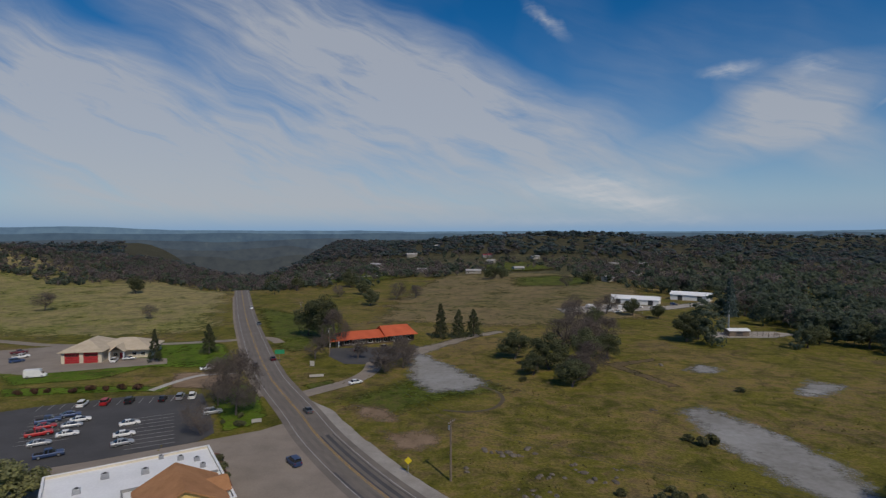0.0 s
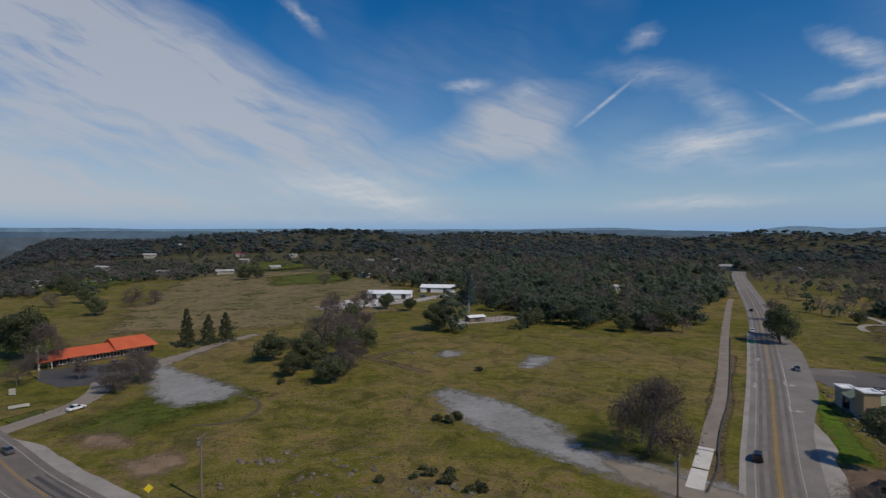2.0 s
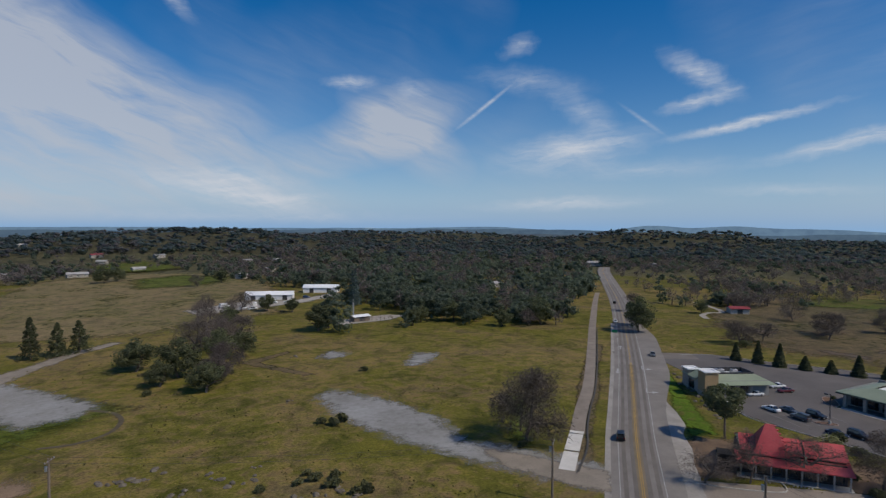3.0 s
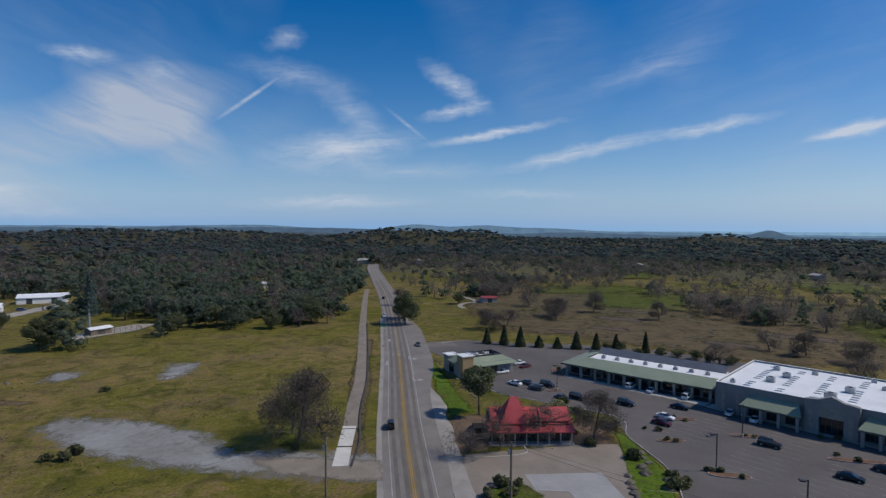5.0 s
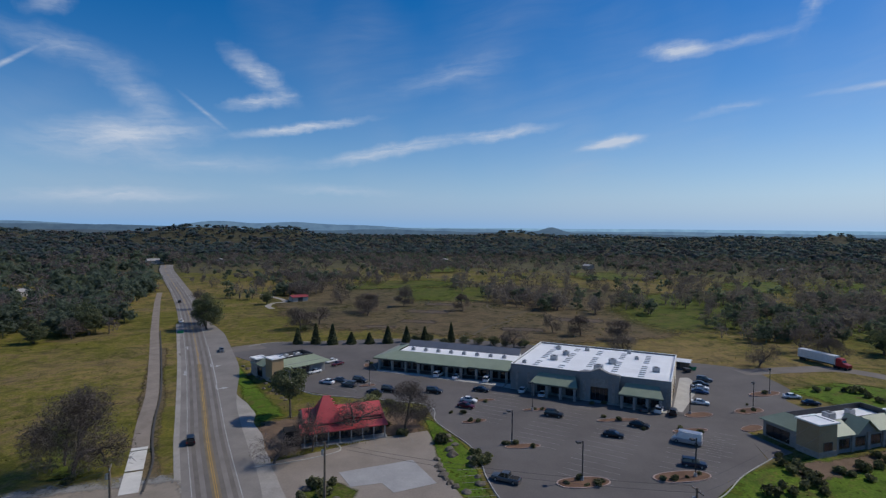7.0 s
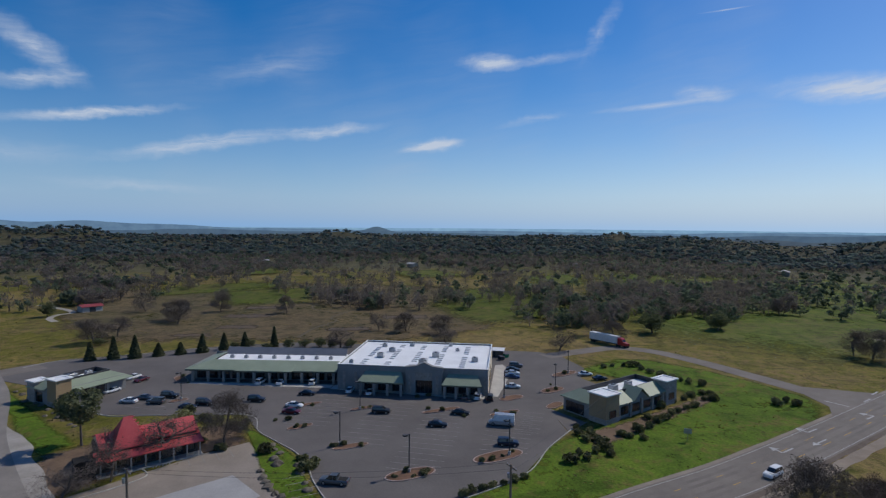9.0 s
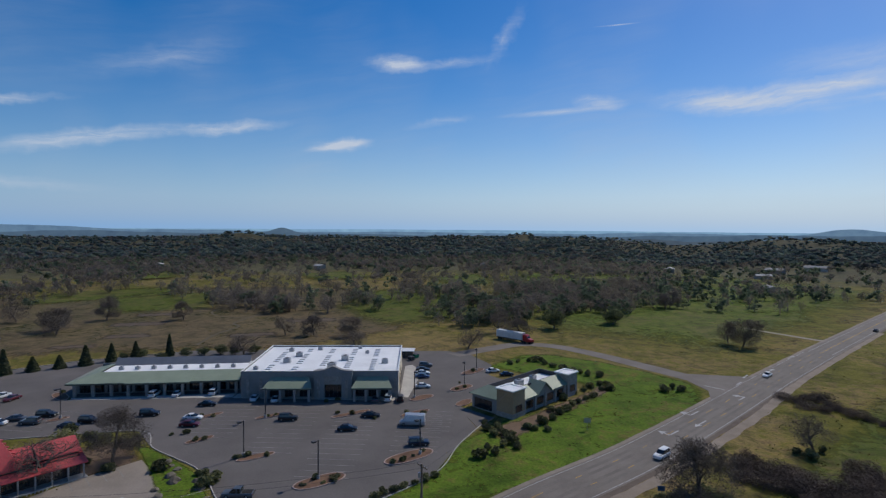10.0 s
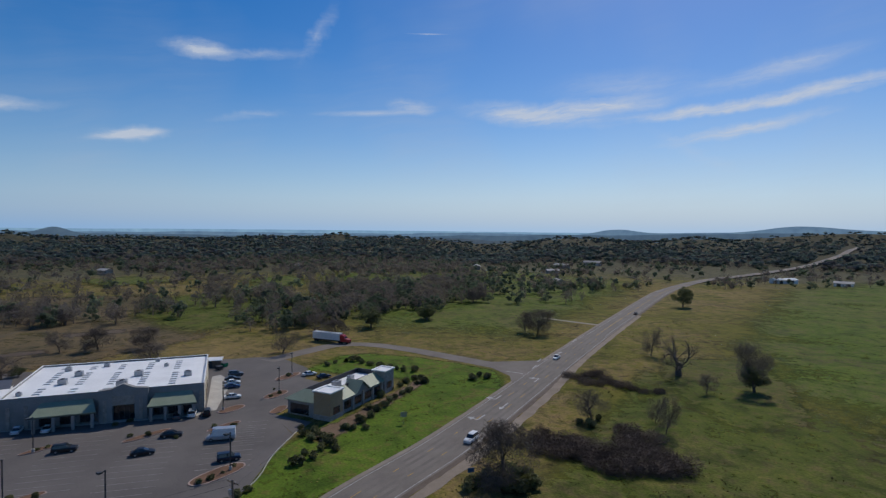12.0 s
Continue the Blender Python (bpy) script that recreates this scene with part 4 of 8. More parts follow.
def plant(key, x, y, high, wide, label, name="tree", category="tree", group=""):
    trunk, crown, h0, w0 = TEMPLATES[key][int(rng.integers(len(TEMPLATES[key])))]
    e = thing(name, pose(x, y, land(x, y), 0, 0, float(rng.uniform(0, 360))) @ Matrix.Diagonal((wide / w0, wide / w0, high / h0, 1)), label, category, group)
    for n, me in (("trunk", trunk), ("crown", crown)):
        o = new(n, me)
        o.parent = e
    return e


BARE = "leafless grey-brown valley oak standing in grass"
LIVE = "dark green live oak with a rounded crown"
# trees: kind, x, y, height, width
TREES = [
    ("round", 126.6, 60.8, 13.2, 11, "round-headed dark green tree beside the side road"),
    ("full", 88, 86, 17, 17, BARE), ("bare", 92, 92, 12, 11, BARE),
    ("full", 74, -69, 13.0, 14, BARE), ("oak", 75, -70, 4.5, 7, "dark green growth round the foot of the oak"), ("dead", 100, -172, 17, 19, "old leafless oak with heavy crooked limbs"), ("full", 76, -172, 15, 11, "upright oak with dense grey-green twigs"), ("oak", 76, -172.6, 8, 8, "dark green growth round the foot of the oak"),
    ("full", 179, -187, 12, 16, BARE), ("bare", 184, -184, 10, 10, BARE), ("full", 218, -104, 9, 13, BARE), ("oak", 238, -165, 9, 12, LIVE), ("oak", 243, -170, 8, 9, LIVE), ("full", 281, -235, 11, 12, BARE), ("bare", 276, -228, 10, 10, BARE), ("oak", 261, -108, 9, 12, LIVE), ("bare", 268, -112, 9, 11, BARE),
    ("oak", 27, 206, 11, 14, LIVE), ("oak", 37, 190, 13, 15, LIVE), ("oak", 40, 168, 10, 12, LIVE), ("bare", 46, 214, 15, 15, BARE), ("oak", 52, 200, 14, 12, LIVE), ("bare", 60, 244, 16, 15, BARE), ("oak", 30, 182, 8, 9, LIVE), ("full", 50, 184, 11, 12, BARE), ("full", 44, 176, 9, 11, BARE), ("full", 58, 224, 13, 14, BARE), ("full", 70, 236, 12, 13, BARE), ("oak", 62, 206, 10, 11, LIVE),
    ("fir", -1, 246, 16, 9, "dark green conifer beside the orange-roofed restaurant"), ("fir", 7, 247, 13, 9, "dark green conifer beside the orange-roofed restaurant"), ("fir", 14, 250, 13, 9, "dark green conifer beside the orange-roofed restaurant"),
    ("oak", -54, 244, 20, 17, LIVE), ("oak", -62, 252, 16, 13, LIVE), ("full", -44, 226, 16, 12, BARE), ("full", -20, 186, 10, 11, BARE), ("full", -14, 192, 11, 11, BARE), ("bare", -32, 205, 8, 8, BARE), ("bare", -48, 205, 9, 9, BARE),
    ("oak", 106, 238, 14, 15, LIVE), ("oak", 113, 242, 12, 11, LIVE),
    ("fir", -106, 201, 12.5, 5.6, "dark conifer beside the fire station"), ("fir", -92, 215, 12, 8, "dark conifer on the lawn"), ("full", -54, 142, 17, 13, BARE), ("full", -62, 150, 13, 10, BARE), ("bare", -57, 128, 9, 8, BARE),
    ("bare", 118, 40, 9, 11, "leafless garden tree beside the restaurant"), ("full", 125, 31, 11, 12, BARE), ("bare", 108, 47, 8, 8, BARE), ("bare", 101, 52, 6, 10, BARE), ("bare", 113, 50, 8, 7, BARE),
    # the spruce stands in for the conifer-dressed mast on the same bearing
    ("spring", 131, 42, 6, 9, "small tree in pale spring leaf"), ("spruce", 161, 306, 23, 8, "conifer-like mast above the woods, drawn as a blue-grey spruce"),
    ("bare", 88, -112, 8, 9, BARE), ("bare", 72, -119, 10, 6, BARE), ("bare", 78, -124, 7, 5, BARE), ("bare", 84, -160, 6, 7, BARE), ("bare", 122, -190, 11, 8, BARE), ("oak", 190, -330, 13, 14, LIVE),
    ("oak", -80, 470, 16, 16, LIVE), ("bare", -240, 330, 12, 15, BARE), ("bare", -160, 300, 8, 9, BARE), ("oak", -235, 420, 14, 14, LIVE),
    ("oak", -47, 355, 12, 13, LIVE), ("bare", -33, 387, 13, 14, BARE), ("oak", -61, 417, 12, 12, LIVE), ("oak", 48, 540, 15, 18, LIVE), ("oak", 60, 552, 13, 14, LIVE), ("oak", -145, 467, 13, 15, LIVE), ("oak", -119, 448, 12, 12, LIVE), ("bare", 106, 470, 11, 12, BARE), ("oak", 131, 495, 13, 14, LIVE), ("bare", -20, 395, 10, 12, BARE), ("bare", -75, 400, 10, 11, BARE), ("bare", 78, 330, 11, 12, BARE), ("bare", 95, 318, 12, 12, BARE), ("oak", 108, 312, 11, 11, LIVE), ("bare", 84, 300, 10, 12, BARE), ("oak", 118, 300, 9, 9, LIVE), ("bare", 66, 282, 13, 13, BARE), ("oak", 74, 268, 11, 11, LIVE), ("oak", 150, 225, 9, 10, LIVE), ("oak", 160, 232, 9, 11, LIVE), ("oak", 182, 222, 11, 12, LIVE),
    ("spring", -75, 95, 8, 11, "large olive-green bush beside the white-roofed hall"), ("spring", -82, 99, 7, 9, "large olive-green bush beside the white-roofed hall"),
    ("oak", 226, 149, 17, 15, LIVE), ("full", 233, 155, 13, 11, BARE), ("oak", 240, 160, 12, 11, LIVE), ("oak", 204, 190, 13, 14, LIVE), ("oak", 212, 200, 14, 13, LIVE), ("bare", 280, 188, 12, 12, BARE), ("full", 236, 108, 10, 13, BARE), ("full", 317, 80, 10, 12, BARE), ("bare", 279, 90, 10, 13, BARE), ("full", 291, 95, 11, 15, BARE), ("bare", 346, 86, 10, 11, BARE), ("full", 249, -18, 9, 12, BARE), ("full", 244, -33, 9, 12, BARE), ("bare", 254, -6, 9, 10, BARE), ("full", 308, 43, 10, 10, BARE), ("oak", 306, 162, 8, 9, LIVE), ("full", 330, 150, 9, 10, BARE), ("oak", 174, 223, 11, 13, LIVE), ("oak", 185, 198, 9, 11, LIVE), ("bare", 195, 190, 9, 10, BARE), ("bare", 250, 105, 9, 12, BARE), ("bare", 320, 120, 11, 14, BARE), ("bare", 210, -30, 9, 13, BARE), ("bare", 218, 10, 8, 12, BARE), ("bare", 205, -75, 9, 12, BARE), ("oak", 235, -130, 10, 13, LIVE), ("bare", 232, -100, 10, 12, BARE),
]
for key, x, y, h, w, label in TREES:
    plant(key, x, y, h, w, label, {"cypress": "cypress", "pine": "conifer", "fir": "conifer", "spruce": "spruce"}.get(key, "oak_tree"))
for x, y in ((207, 96), (208.5, 89), (209, 82), (211, 75), (214, 68), (216, 61), (218.5, 54), (222, 47), (224, 36)):
    plant("cypress", x + float(rng.uniform(-1, 1)), y, float(rng.uniform(4.2, 8.2)), float(rng.uniform(3.4, 4.8)), "small dark cypress in a row behind the car park", "cypress", "tree", "cypresses behind the car park")

for x, y, h, w in ((222, 51, 2.6, 4.5), (223, 45, 3.0, 5.0), (219, 38, 2.4, 5.0), (220, 30, 3.6, 5.5), (221, 24, 3.0, 5.5), (220, 18, 4.0, 6.0), (218, 13, 3.2, 5.0), (219, 6, 3.4, 5.5), (232, 104, 3.0, 6.0)):
    plant("oak", x, y, h, w, "low dark evergreen bush behind the shops", "bush", "bush", "bushes behind the shops")

# ---- woods ----


def wood(name, places, highs, wides, build, mat, label):
    """One mesh of many trees: a few shapes, each at many places."""
    vs, fs, o = [], [], 0
    shapes = [build() for k in range(6)]
    for (x, y), h, w in zip(places, highs, wides):
        v, f = shapes[int(rng.integers(6))]
        a = rng.uniform(0, 6.283)
        c, s = math.cos(a), math.sin(a)
        q = np.empty_like(v)
        q[:, 0] = (v[:, 0] * c - v[:, 1] * s) * w + x
        q[:, 1] = (v[:, 0] * s + v[:, 1] * c) * w + y
        q[:, 2] = v[:, 2] * h + land(x, y)
        vs.append(q)
        fs.append(f + o)
        o += len(v)
    v, f = np.concatenate(vs), np.concatenate(fs)
    me = bpy.data.meshes.new(name)
    me.from_pydata(v.tolist(), [], corners(f))
    me.polygons.foreach_set("use_smooth", [True] * len(me.polygons))
    me.materials.append(mat)
    return tagged(new(name, me), label, "woods", kind="stuff")


def lumpy():
    """A rough crown of a far tree: a few loose clumps."""
    groups, balls = [], []
    for k in range(2):
        a, r, s = k * 3.1 + rng.uniform(0, 1), rng.uniform(0.12, 0.25), rng.uniform(0.24, 0.31)
        c = (r * math.cos(a), r * math.sin(a), rng.uniform(0.28, 0.66))
        groups.append(lump(c, (s * 0.7, s * 0.7, s * 0.6)))
        balls.append((11, c, (s, s, s)))
    return merge(groups + [tufts(balls, 0.12, 1.0, 0.6)])


def leafy():
    groups, balls = [], []
    for k in range(5):
        a, r = k * 1.26 + rng.uniform(0, 0.8), rng.uniform(0.06, 0.33)
        s = rng.uniform(0.15, 0.24)
        c = (r * math.cos(a), r * math.sin(a), rng.uniform(0.2, 0.78 - r * 0.6))
        groups.append(lump(c, (s * 0.5, s * 0.5, s * 0.5)))
        balls.append((22, c, (s, s, s * 0.85)))
    v, f = merge(groups + [tufts(balls, 0.062, 1.0, 0.45)])
    trunk = np.array([[-0.03, 0, -0.02], [0.03, 0, -0.02], [0.02, 0.0, 0.5], [-0.02, 0, 0.5], [0, -0.03, -0.02], [0, 0.03, -0.02], [0, 0.02, 0.5], [0, -0.02, 0.5]])
    return merge([(v, f), (trunk, np.array([[0, 1, 2, 3], [4, 5, 6, 7]]))])


def leafy_small():
    """The same crown with fewer, larger clumps, for trees further off."""
    groups, balls = [], []
    for k in range(4):
        a, r = k * 1.57 + rng.uniform(0, 0.8), rng.uniform(0.08, 0.32)
        s = rng.uniform(0.17, 0.27)
        c = (r * math.cos(a), r * math.sin(a), rng.uniform(0.2, 0.74 - r * 0.5))
        groups.append(lump(c, (s * 0.6, s * 0.6, s * 0.6)))
        balls.append((12, c, (s, s, s * 0.85)))
    return merge(groups + [tufts(balls, 0.09, 1.0, 0.5)])


def twiggy_small():
    """A leafless crown with fewer, broader sprays of twigs."""
    groups = []
    for k in range(5):
        a, r = rng.uniform(0, 6.283), rng.uniform(0.05, 0.32)
        s = rng.uniform(0.18, 0.30)
        groups.append(shell(11, (r * math.cos(a), r * math.sin(a), rng.uniform(0.30, 0.72)), (s, s, s), 0.2))
    v, f = cards(np.concatenate(groups), 0.045, 2.8)
    trunk = np.array([[-0.03, 0, -0.02], [0.03, 0, -0.02], [0.015, 0.0, 0.5], [-0.015, 0, 0.5]])
    return merge([(v, f), (trunk, np.array([[0, 1, 2, 3]]))])


def edge_tree():
    """A fuller, finer crown for the trees along the edge of the woods."""
    groups, balls = [], []
    for k in range(15):
        a, r = k * 2.4 + rng.uniform(0, 0.8), rng.uniform(0.05, 0.40)
        s = rng.uniform(0.10, 0.18)
        c = (r * math.cos(a), r * math.sin(a), rng.uniform(0.14, 0.88 - r * 0.9))
        groups.append(lump(c, (s * 0.45, s * 0.45, s * 0.45)))
        balls.append((32, c, (s, s, s * 0.8)))
    trunk = np.array([[-0.02, 0, -0.02], [0.02, 0, -0.02], [0.012, 0.0, 0.6], [-0.012, 0, 0.6], [0, -0.02, -0.02], [0, 0.02, -0.02], [0, 0.012, 0.6], [0, -0.012, 0.6]])
    return merge(groups + [tufts(balls, 0.028, 1.3, 0.35), (trunk, np.array([[0, 1, 2, 3], [4, 5, 6, 7]]))])


def twiggy():
    groups = []
    for k in range(6):
        a, r = rng.uniform(0, 6.283), rng.uniform(0.05, 0.32)
        s = rng.uniform(0.18, 0.30)
        groups.append(shell(22, (r * math.cos(a), r * math.sin(a), rng.uniform(0.30, 0.72)), (s, s, s), 0.2))
    v, f = cards(np.concatenate(groups), 0.018, 6.0)
    trunk = np.array([[-0.03, 0, -0.02], [0.03, 0, -0.02], [0.015, 0.0, 0.5], [-0.015, 0, 0.5], [0, -0.03, -0.02], [0, 0.03, -0.02], [0, 0.015, 0.5], [0, -0.015, 0.5]])
    return merge([(v, f), (trunk, np.array([[0, 1, 2, 3], [4, 5, 6, 7]]))])


def near_line(x, y, line, reach):
    return any((p.x - x) ** 2 + (p.y - y) ** 2 < reach * reach for p in line[::6])


def between(x, table):
    """A value read off a short table of (x, value)."""
    return float(np.interp(x, [p[0] for p in table], [p[1] for p in table]))


# distance at which the woods begin, by azimuth
EDGE = [(-172, 600), (-155, 540), (-148, 440), (-138, 400), (-128, 340), (-118, 300), (-104, 275), (-96, 285), (-86, 330), (-78, 470), (-70, 440), (-60, 380), (-54, 330), (-50, 245), (-42, 265), (-34, 255), (-26, 300), (-21, 420), (-16, 590), (-8, 700), (1, 570), (10, 500), (17, 465), (22, 520), (31, 570), (39, 640)]


def cover_at(az, r, x, y):
    """How densely the woods stand, and how much of them is leafless."""
    n = 0.5 + 0.5 * noise.noise((x / 105, y / 105, 7.7))
    n2 = 0.5 + 0.5 * noise.noise((x / 260, y / 260, 1.3))
    edge = between(az, EDGE) + 75 * noise.noise((x / 55, y / 55, 2.2))
    start = smooth(r, edge - 30, edge + (110 if -53 < az < -21 else 45))
    bar = 0.46 - 0.08 * smooth(r, 460, 720)
    gaps = smooth(0.6 * n + 0.4 * n2, bar, bar + 0.08)
    if az > 6:
        if r > 950 and 15 < az < 30:
            return (0.0, 0.5)
        return (start * 0.95, 0.55)
    if az > -21:
        return (start * (0.35 + 0.65 * gaps), 0.5 - 0.2 * smooth(r, 700, 1000))
    if az > -53:
        return (start * (0.55 + 0.45 * smooth(n, 0.30, 0.45)), 0.22 + 0.25 * smooth(r, 600, 900) * n2)
    if r > 1950:
        return (0.0, 0.5)
    if az > -128:
        thin = 0.12 + 0.10 * smooth(-az, 100, 110) + 0.78 * gaps
        return (start * (thin + (1 - thin) * 0.85 * smooth(r, 560, 900)), 0.80 - 0.50 * smooth(r, 520, 1000))
    if az > -172:
        thin = 0.22 + 0.55 * gaps
        return (start * (thin + (1 - thin) * 0.9 * smooth(r, 650, 950)), 0.45 - 0.2 * smooth(r, 800, 1100))
    return (0.4 * smooth(r, 300, 700) * n, 0.5)


# kept open round buildings and yards: x, y, reach
CLEARINGS = [(125, 360, 26), (120, 335, 25), (170, 379, 24), (160, 345, 24), (180, 360, 16), (140, 254, 26), (158, 293, 15), (300, 318, 16), (560, 442, 20), (86, 645, 14), (-55, 822, 20)]


def scatter(count, r0, r1, az0, az1):
    """Places for trees, thinning outwards as they shrink from sight."""
    got = []
    while count:
        count -= 1
        az = rng.uniform(az0, az1)
        r = r0 * (r1 / r0) ** rng.uniform()
        x, y = -r * math.sin(radians(az)), r * math.cos(radians(az))
        dense, leafless = cover_at(az, r, x, y)
        if any((x - p) ** 2 + (y - q) ** 2 < d * d for p, q, d in CLEARINGS):
            continue
        if rng.uniform() < dense and not near_line(x, y, SIDE_ROAD, 23 if r < 400 else 14) and not near_line(x, y, HIGHWAY, 16):
            got.append((x, y, r, rng.uniform() < leafless))
    return got


mid = scatter(9500, 240, 950, -172, 48) + scatter(6000, 290, 950, -130, -53) + scatter(1400, 450, 800, -21, 22) + scatter(1500, 520, 950, 22, 48)
for bare, name, builds, mat, label in ((False, "evergreen_woods", (leafy, leafy_small), M_WOODS, "dense dark green oak and pine woods"), (True, "leafless_woods", (twiggy, twiggy_small), M_WOODS_BARE, "grey-brown leafless oak woods")):
    pick = [p for p in mid if p[3] == bare]
    h = np.array([rng.uniform(9, 18) if -54 < math.degrees(math.atan2(-p[0], p[1])) < -20 else rng.uniform(7, 13) if p[2] < 480 else rng.uniform(6, 11) for p in pick])
    w = h * rng.uniform(0.85, 1.35, len(pick))
    bands = [("woodland_edge", 0, 370, edge_tree, "dark grey-green live oaks along the edge of the woods"), (name, 370, 470, builds[0], label), (name, 470, 1000, builds[1], label)]
    if bare:
        bands = [(name, 0, 480, builds[0], label), (name, 480, 1000, builds[1], label)]
    for kind, r0, r1, build, words in bands:
        at = [k for k, p in enumerate(pick) if r0 <= p[2] < r1]
        wood(kind, [pick[k][:2] for k in at], h[at], w[at], build, mat, words)
back = scatter(13000, 850, 2000, -172, 48) + scatter(500, 400, 2000, 60, 180)
# the far trees take the two haze-tinted materials
for bare, name, mat, label in ((False, "evergreen_woods", M_WOODS_HILL_HAZE, "wooded hills with blue haze in their colour"), (True, "leafless_woods", M_HILL_BARE_HAZE, "leafless woods on the hills with grey-blue haze in their colour")):
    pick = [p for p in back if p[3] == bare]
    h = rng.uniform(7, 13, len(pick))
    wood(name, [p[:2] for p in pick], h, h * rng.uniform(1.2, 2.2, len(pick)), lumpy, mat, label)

# ---- buildings ----
M_GREYWALL = surface("grey_stucco", (0.20, 0.20, 0.195), (0.29, 0.285, 0.275), 0.15, 3.0, 0.9, 0.15)
M_CREAM = surface("cream_stucco", (0.52, 0.46, 0.36), (0.64, 0.57, 0.45), 0.15, 3.0, 0.9, 0.15)
M_TAN = surface("tan_stucco", (0.29, 0.205, 0.115), (0.40, 0.29, 0.17), 0.15, 3.0, 0.9, 0.15)
M_STONE = surface("split_stone", (0.22, 0.20, 0.18), (0.38, 0.35, 0.31), 1.2, 5.0, 0.95, 0.6)
M_MEMBRANE = surface("white_roof_membrane", (0.66, 0.67, 0.68), (0.80, 0.81, 0.82), 0.12, 2.5, 0.8, 0.1)
M_GREENROOF = surface("sage_green_metal_roof", (0.20, 0.24, 0.165), (0.27, 0.31, 0.22), 0.2, 4.0, 0.55, 0.1, spec=0.4)
M_GREENEDGE = surface("dark_green_fascia", (0.085, 0.10, 0.075), (0.12, 0.135, 0.10), 0.4, 4.0, 0.6)
M_REDROOF = surface("red_metal_roof", (0.42, 0.055, 0.060), (0.54, 0.095, 0.095), 0.2, 3.0, 0.5, 0.1, spec=0.4)
M_ORANGEROOF = surface("orange_red_roof", (0.44, 0.085, 0.035), (0.56, 0.125, 0.055), 0.25, 3.0, 0.7, 0.2)
M_BROWNROOF = surface("brown_shingle_roof", (0.30, 0.145, 0.065), (0.42, 0.21, 0.10), 0.5, 5.0, 0.9, 0.3)
M_TANROOF = surface("tan_shingle_roof", (0.40, 0.335, 0.25), (0.52, 0.44, 0.335), 0.4, 5.0, 0.9, 0.3)
M_GREYROOF = surface("grey_shingle_roof", (0.22, 0.21, 0.20), (0.34, 0.33, 0.32), 0.4, 5.0, 0.9, 0.3, own=True, vary=0.35)
M_YELLOW = surface("yellow_stucco", (0.62, 0.42, 0.14), (0.72, 0.50, 0.19), 0.3, 4.0, 0.9)
M_RUST = surface("rust_red_stucco", (0.20, 0.065, 0.045), (0.30, 0.10, 0.07), 0.3, 4.0, 0.9)
M_REDDOOR = surface("red_door_paint", (0.30, 0.022, 0.025), (0.40, 0.04, 0.045), 0.5, 5.0, 0.5)
M_WHITE = surface("white_paint", (0.66, 0.66, 0.65), (0.80, 0.80, 0.79), 0.4, 5.0, 0.6, own=True)
M_DOME = surface("milky_acrylic", (0.42, 0.43, 0.44), (0.54, 0.55, 0.56), 0.6, 6.0, 0.35, spec=0.4)
M_METAL = surface("galvanised_metal", (0.30, 0.31, 0.32), (0.44, 0.45, 0.46), 0.6, 6.0, 0.45, 0.1, metal=0.6, own=True)
M_DARKMETAL = surface("dark_metal", (0.035, 0.035, 0.037), (0.07, 0.07, 0.072), 0.6, 6.0, 0.5, own=True)
M_GLASS = surface("dark_window_glass", (0.012, 0.014, 0.017), (0.026, 0.030, 0.034), 0.5, 4.0, 0.08, spec=0.8)
M_DARK = surface("dark_opening_and_shade", (0.015, 0.014, 0.013), (0.03, 0.028, 0.026), 0.5, 4.0, 0.9)
M_WOOD = surface("weathered_wood", (0.13, 0.10, 0.075), (0.23, 0.185, 0.145), 1.0, 9.0, 0.9, 0.4, own=True, stretch=(1, 1, 0.12))
M_HOUSE = surface("house_paint", (0.28, 0.255, 0.225), (0.50, 0.475, 0.43), 0.05, 3.0, 0.9, own=True, vary=0.3)


def slope(parent, x0, x1, y0, z0, y1, z1, mat, inset=(0.0, 0.0), thick=0.18, name="roof"):
    """A sloped roof from the eave y0, z0 up to y1, z1; inset: hips at its two ends."""
    bm = solid(bmesh.new(), [(x0, y0, z0), (x1, y0, z0), (x1 - inset[1], y1, z1), (x0 + inset[0], y1, z1)], [(0, 1, 2, 3)], thick)
    return part(name, bm, mat, parent)


def gable(parent, x0, x1, y0, y1, z0, z1, mat, along="x", thick=0.2, name="roof"):
    if along == "x":
        ym = (y0 + y1) / 2
        p = [(x0, y0, z0), (x1, y0, z0), (x1, ym, z1), (x0, ym, z1), (x1, y1, z0), (x0, y1, z0)]
    else:
        xm = (x0 + x1) / 2
        p = [(x0, y1, z0), (x0, y0, z0), (xm, y0, z1), (xm, y1, z1), (x1, y0, z0), (x1, y1, z0)]
    return part(name, solid(bmesh.new(), p, [(0, 1, 2, 3), (3, 2, 4, 5)], thick), mat, parent)


def gable_end(parent, a, b, top, mat, thick=0.25):
    """A triangle of wall between two eave points and the ridge."""
    a, b, top = Vector(a), Vector(b), Vector(top)
    n = (b - a).cross(top - a).normalized() * thick
    bm = solid(bmesh.new(), [a, b, top, a - n, b - n, top - n], [(0, 1, 2), (5, 4, 3), (0, 3, 4, 1), (1, 4, 5, 2), (2, 5, 3, 0)])
    return part("gable_wall", bm, mat, parent)


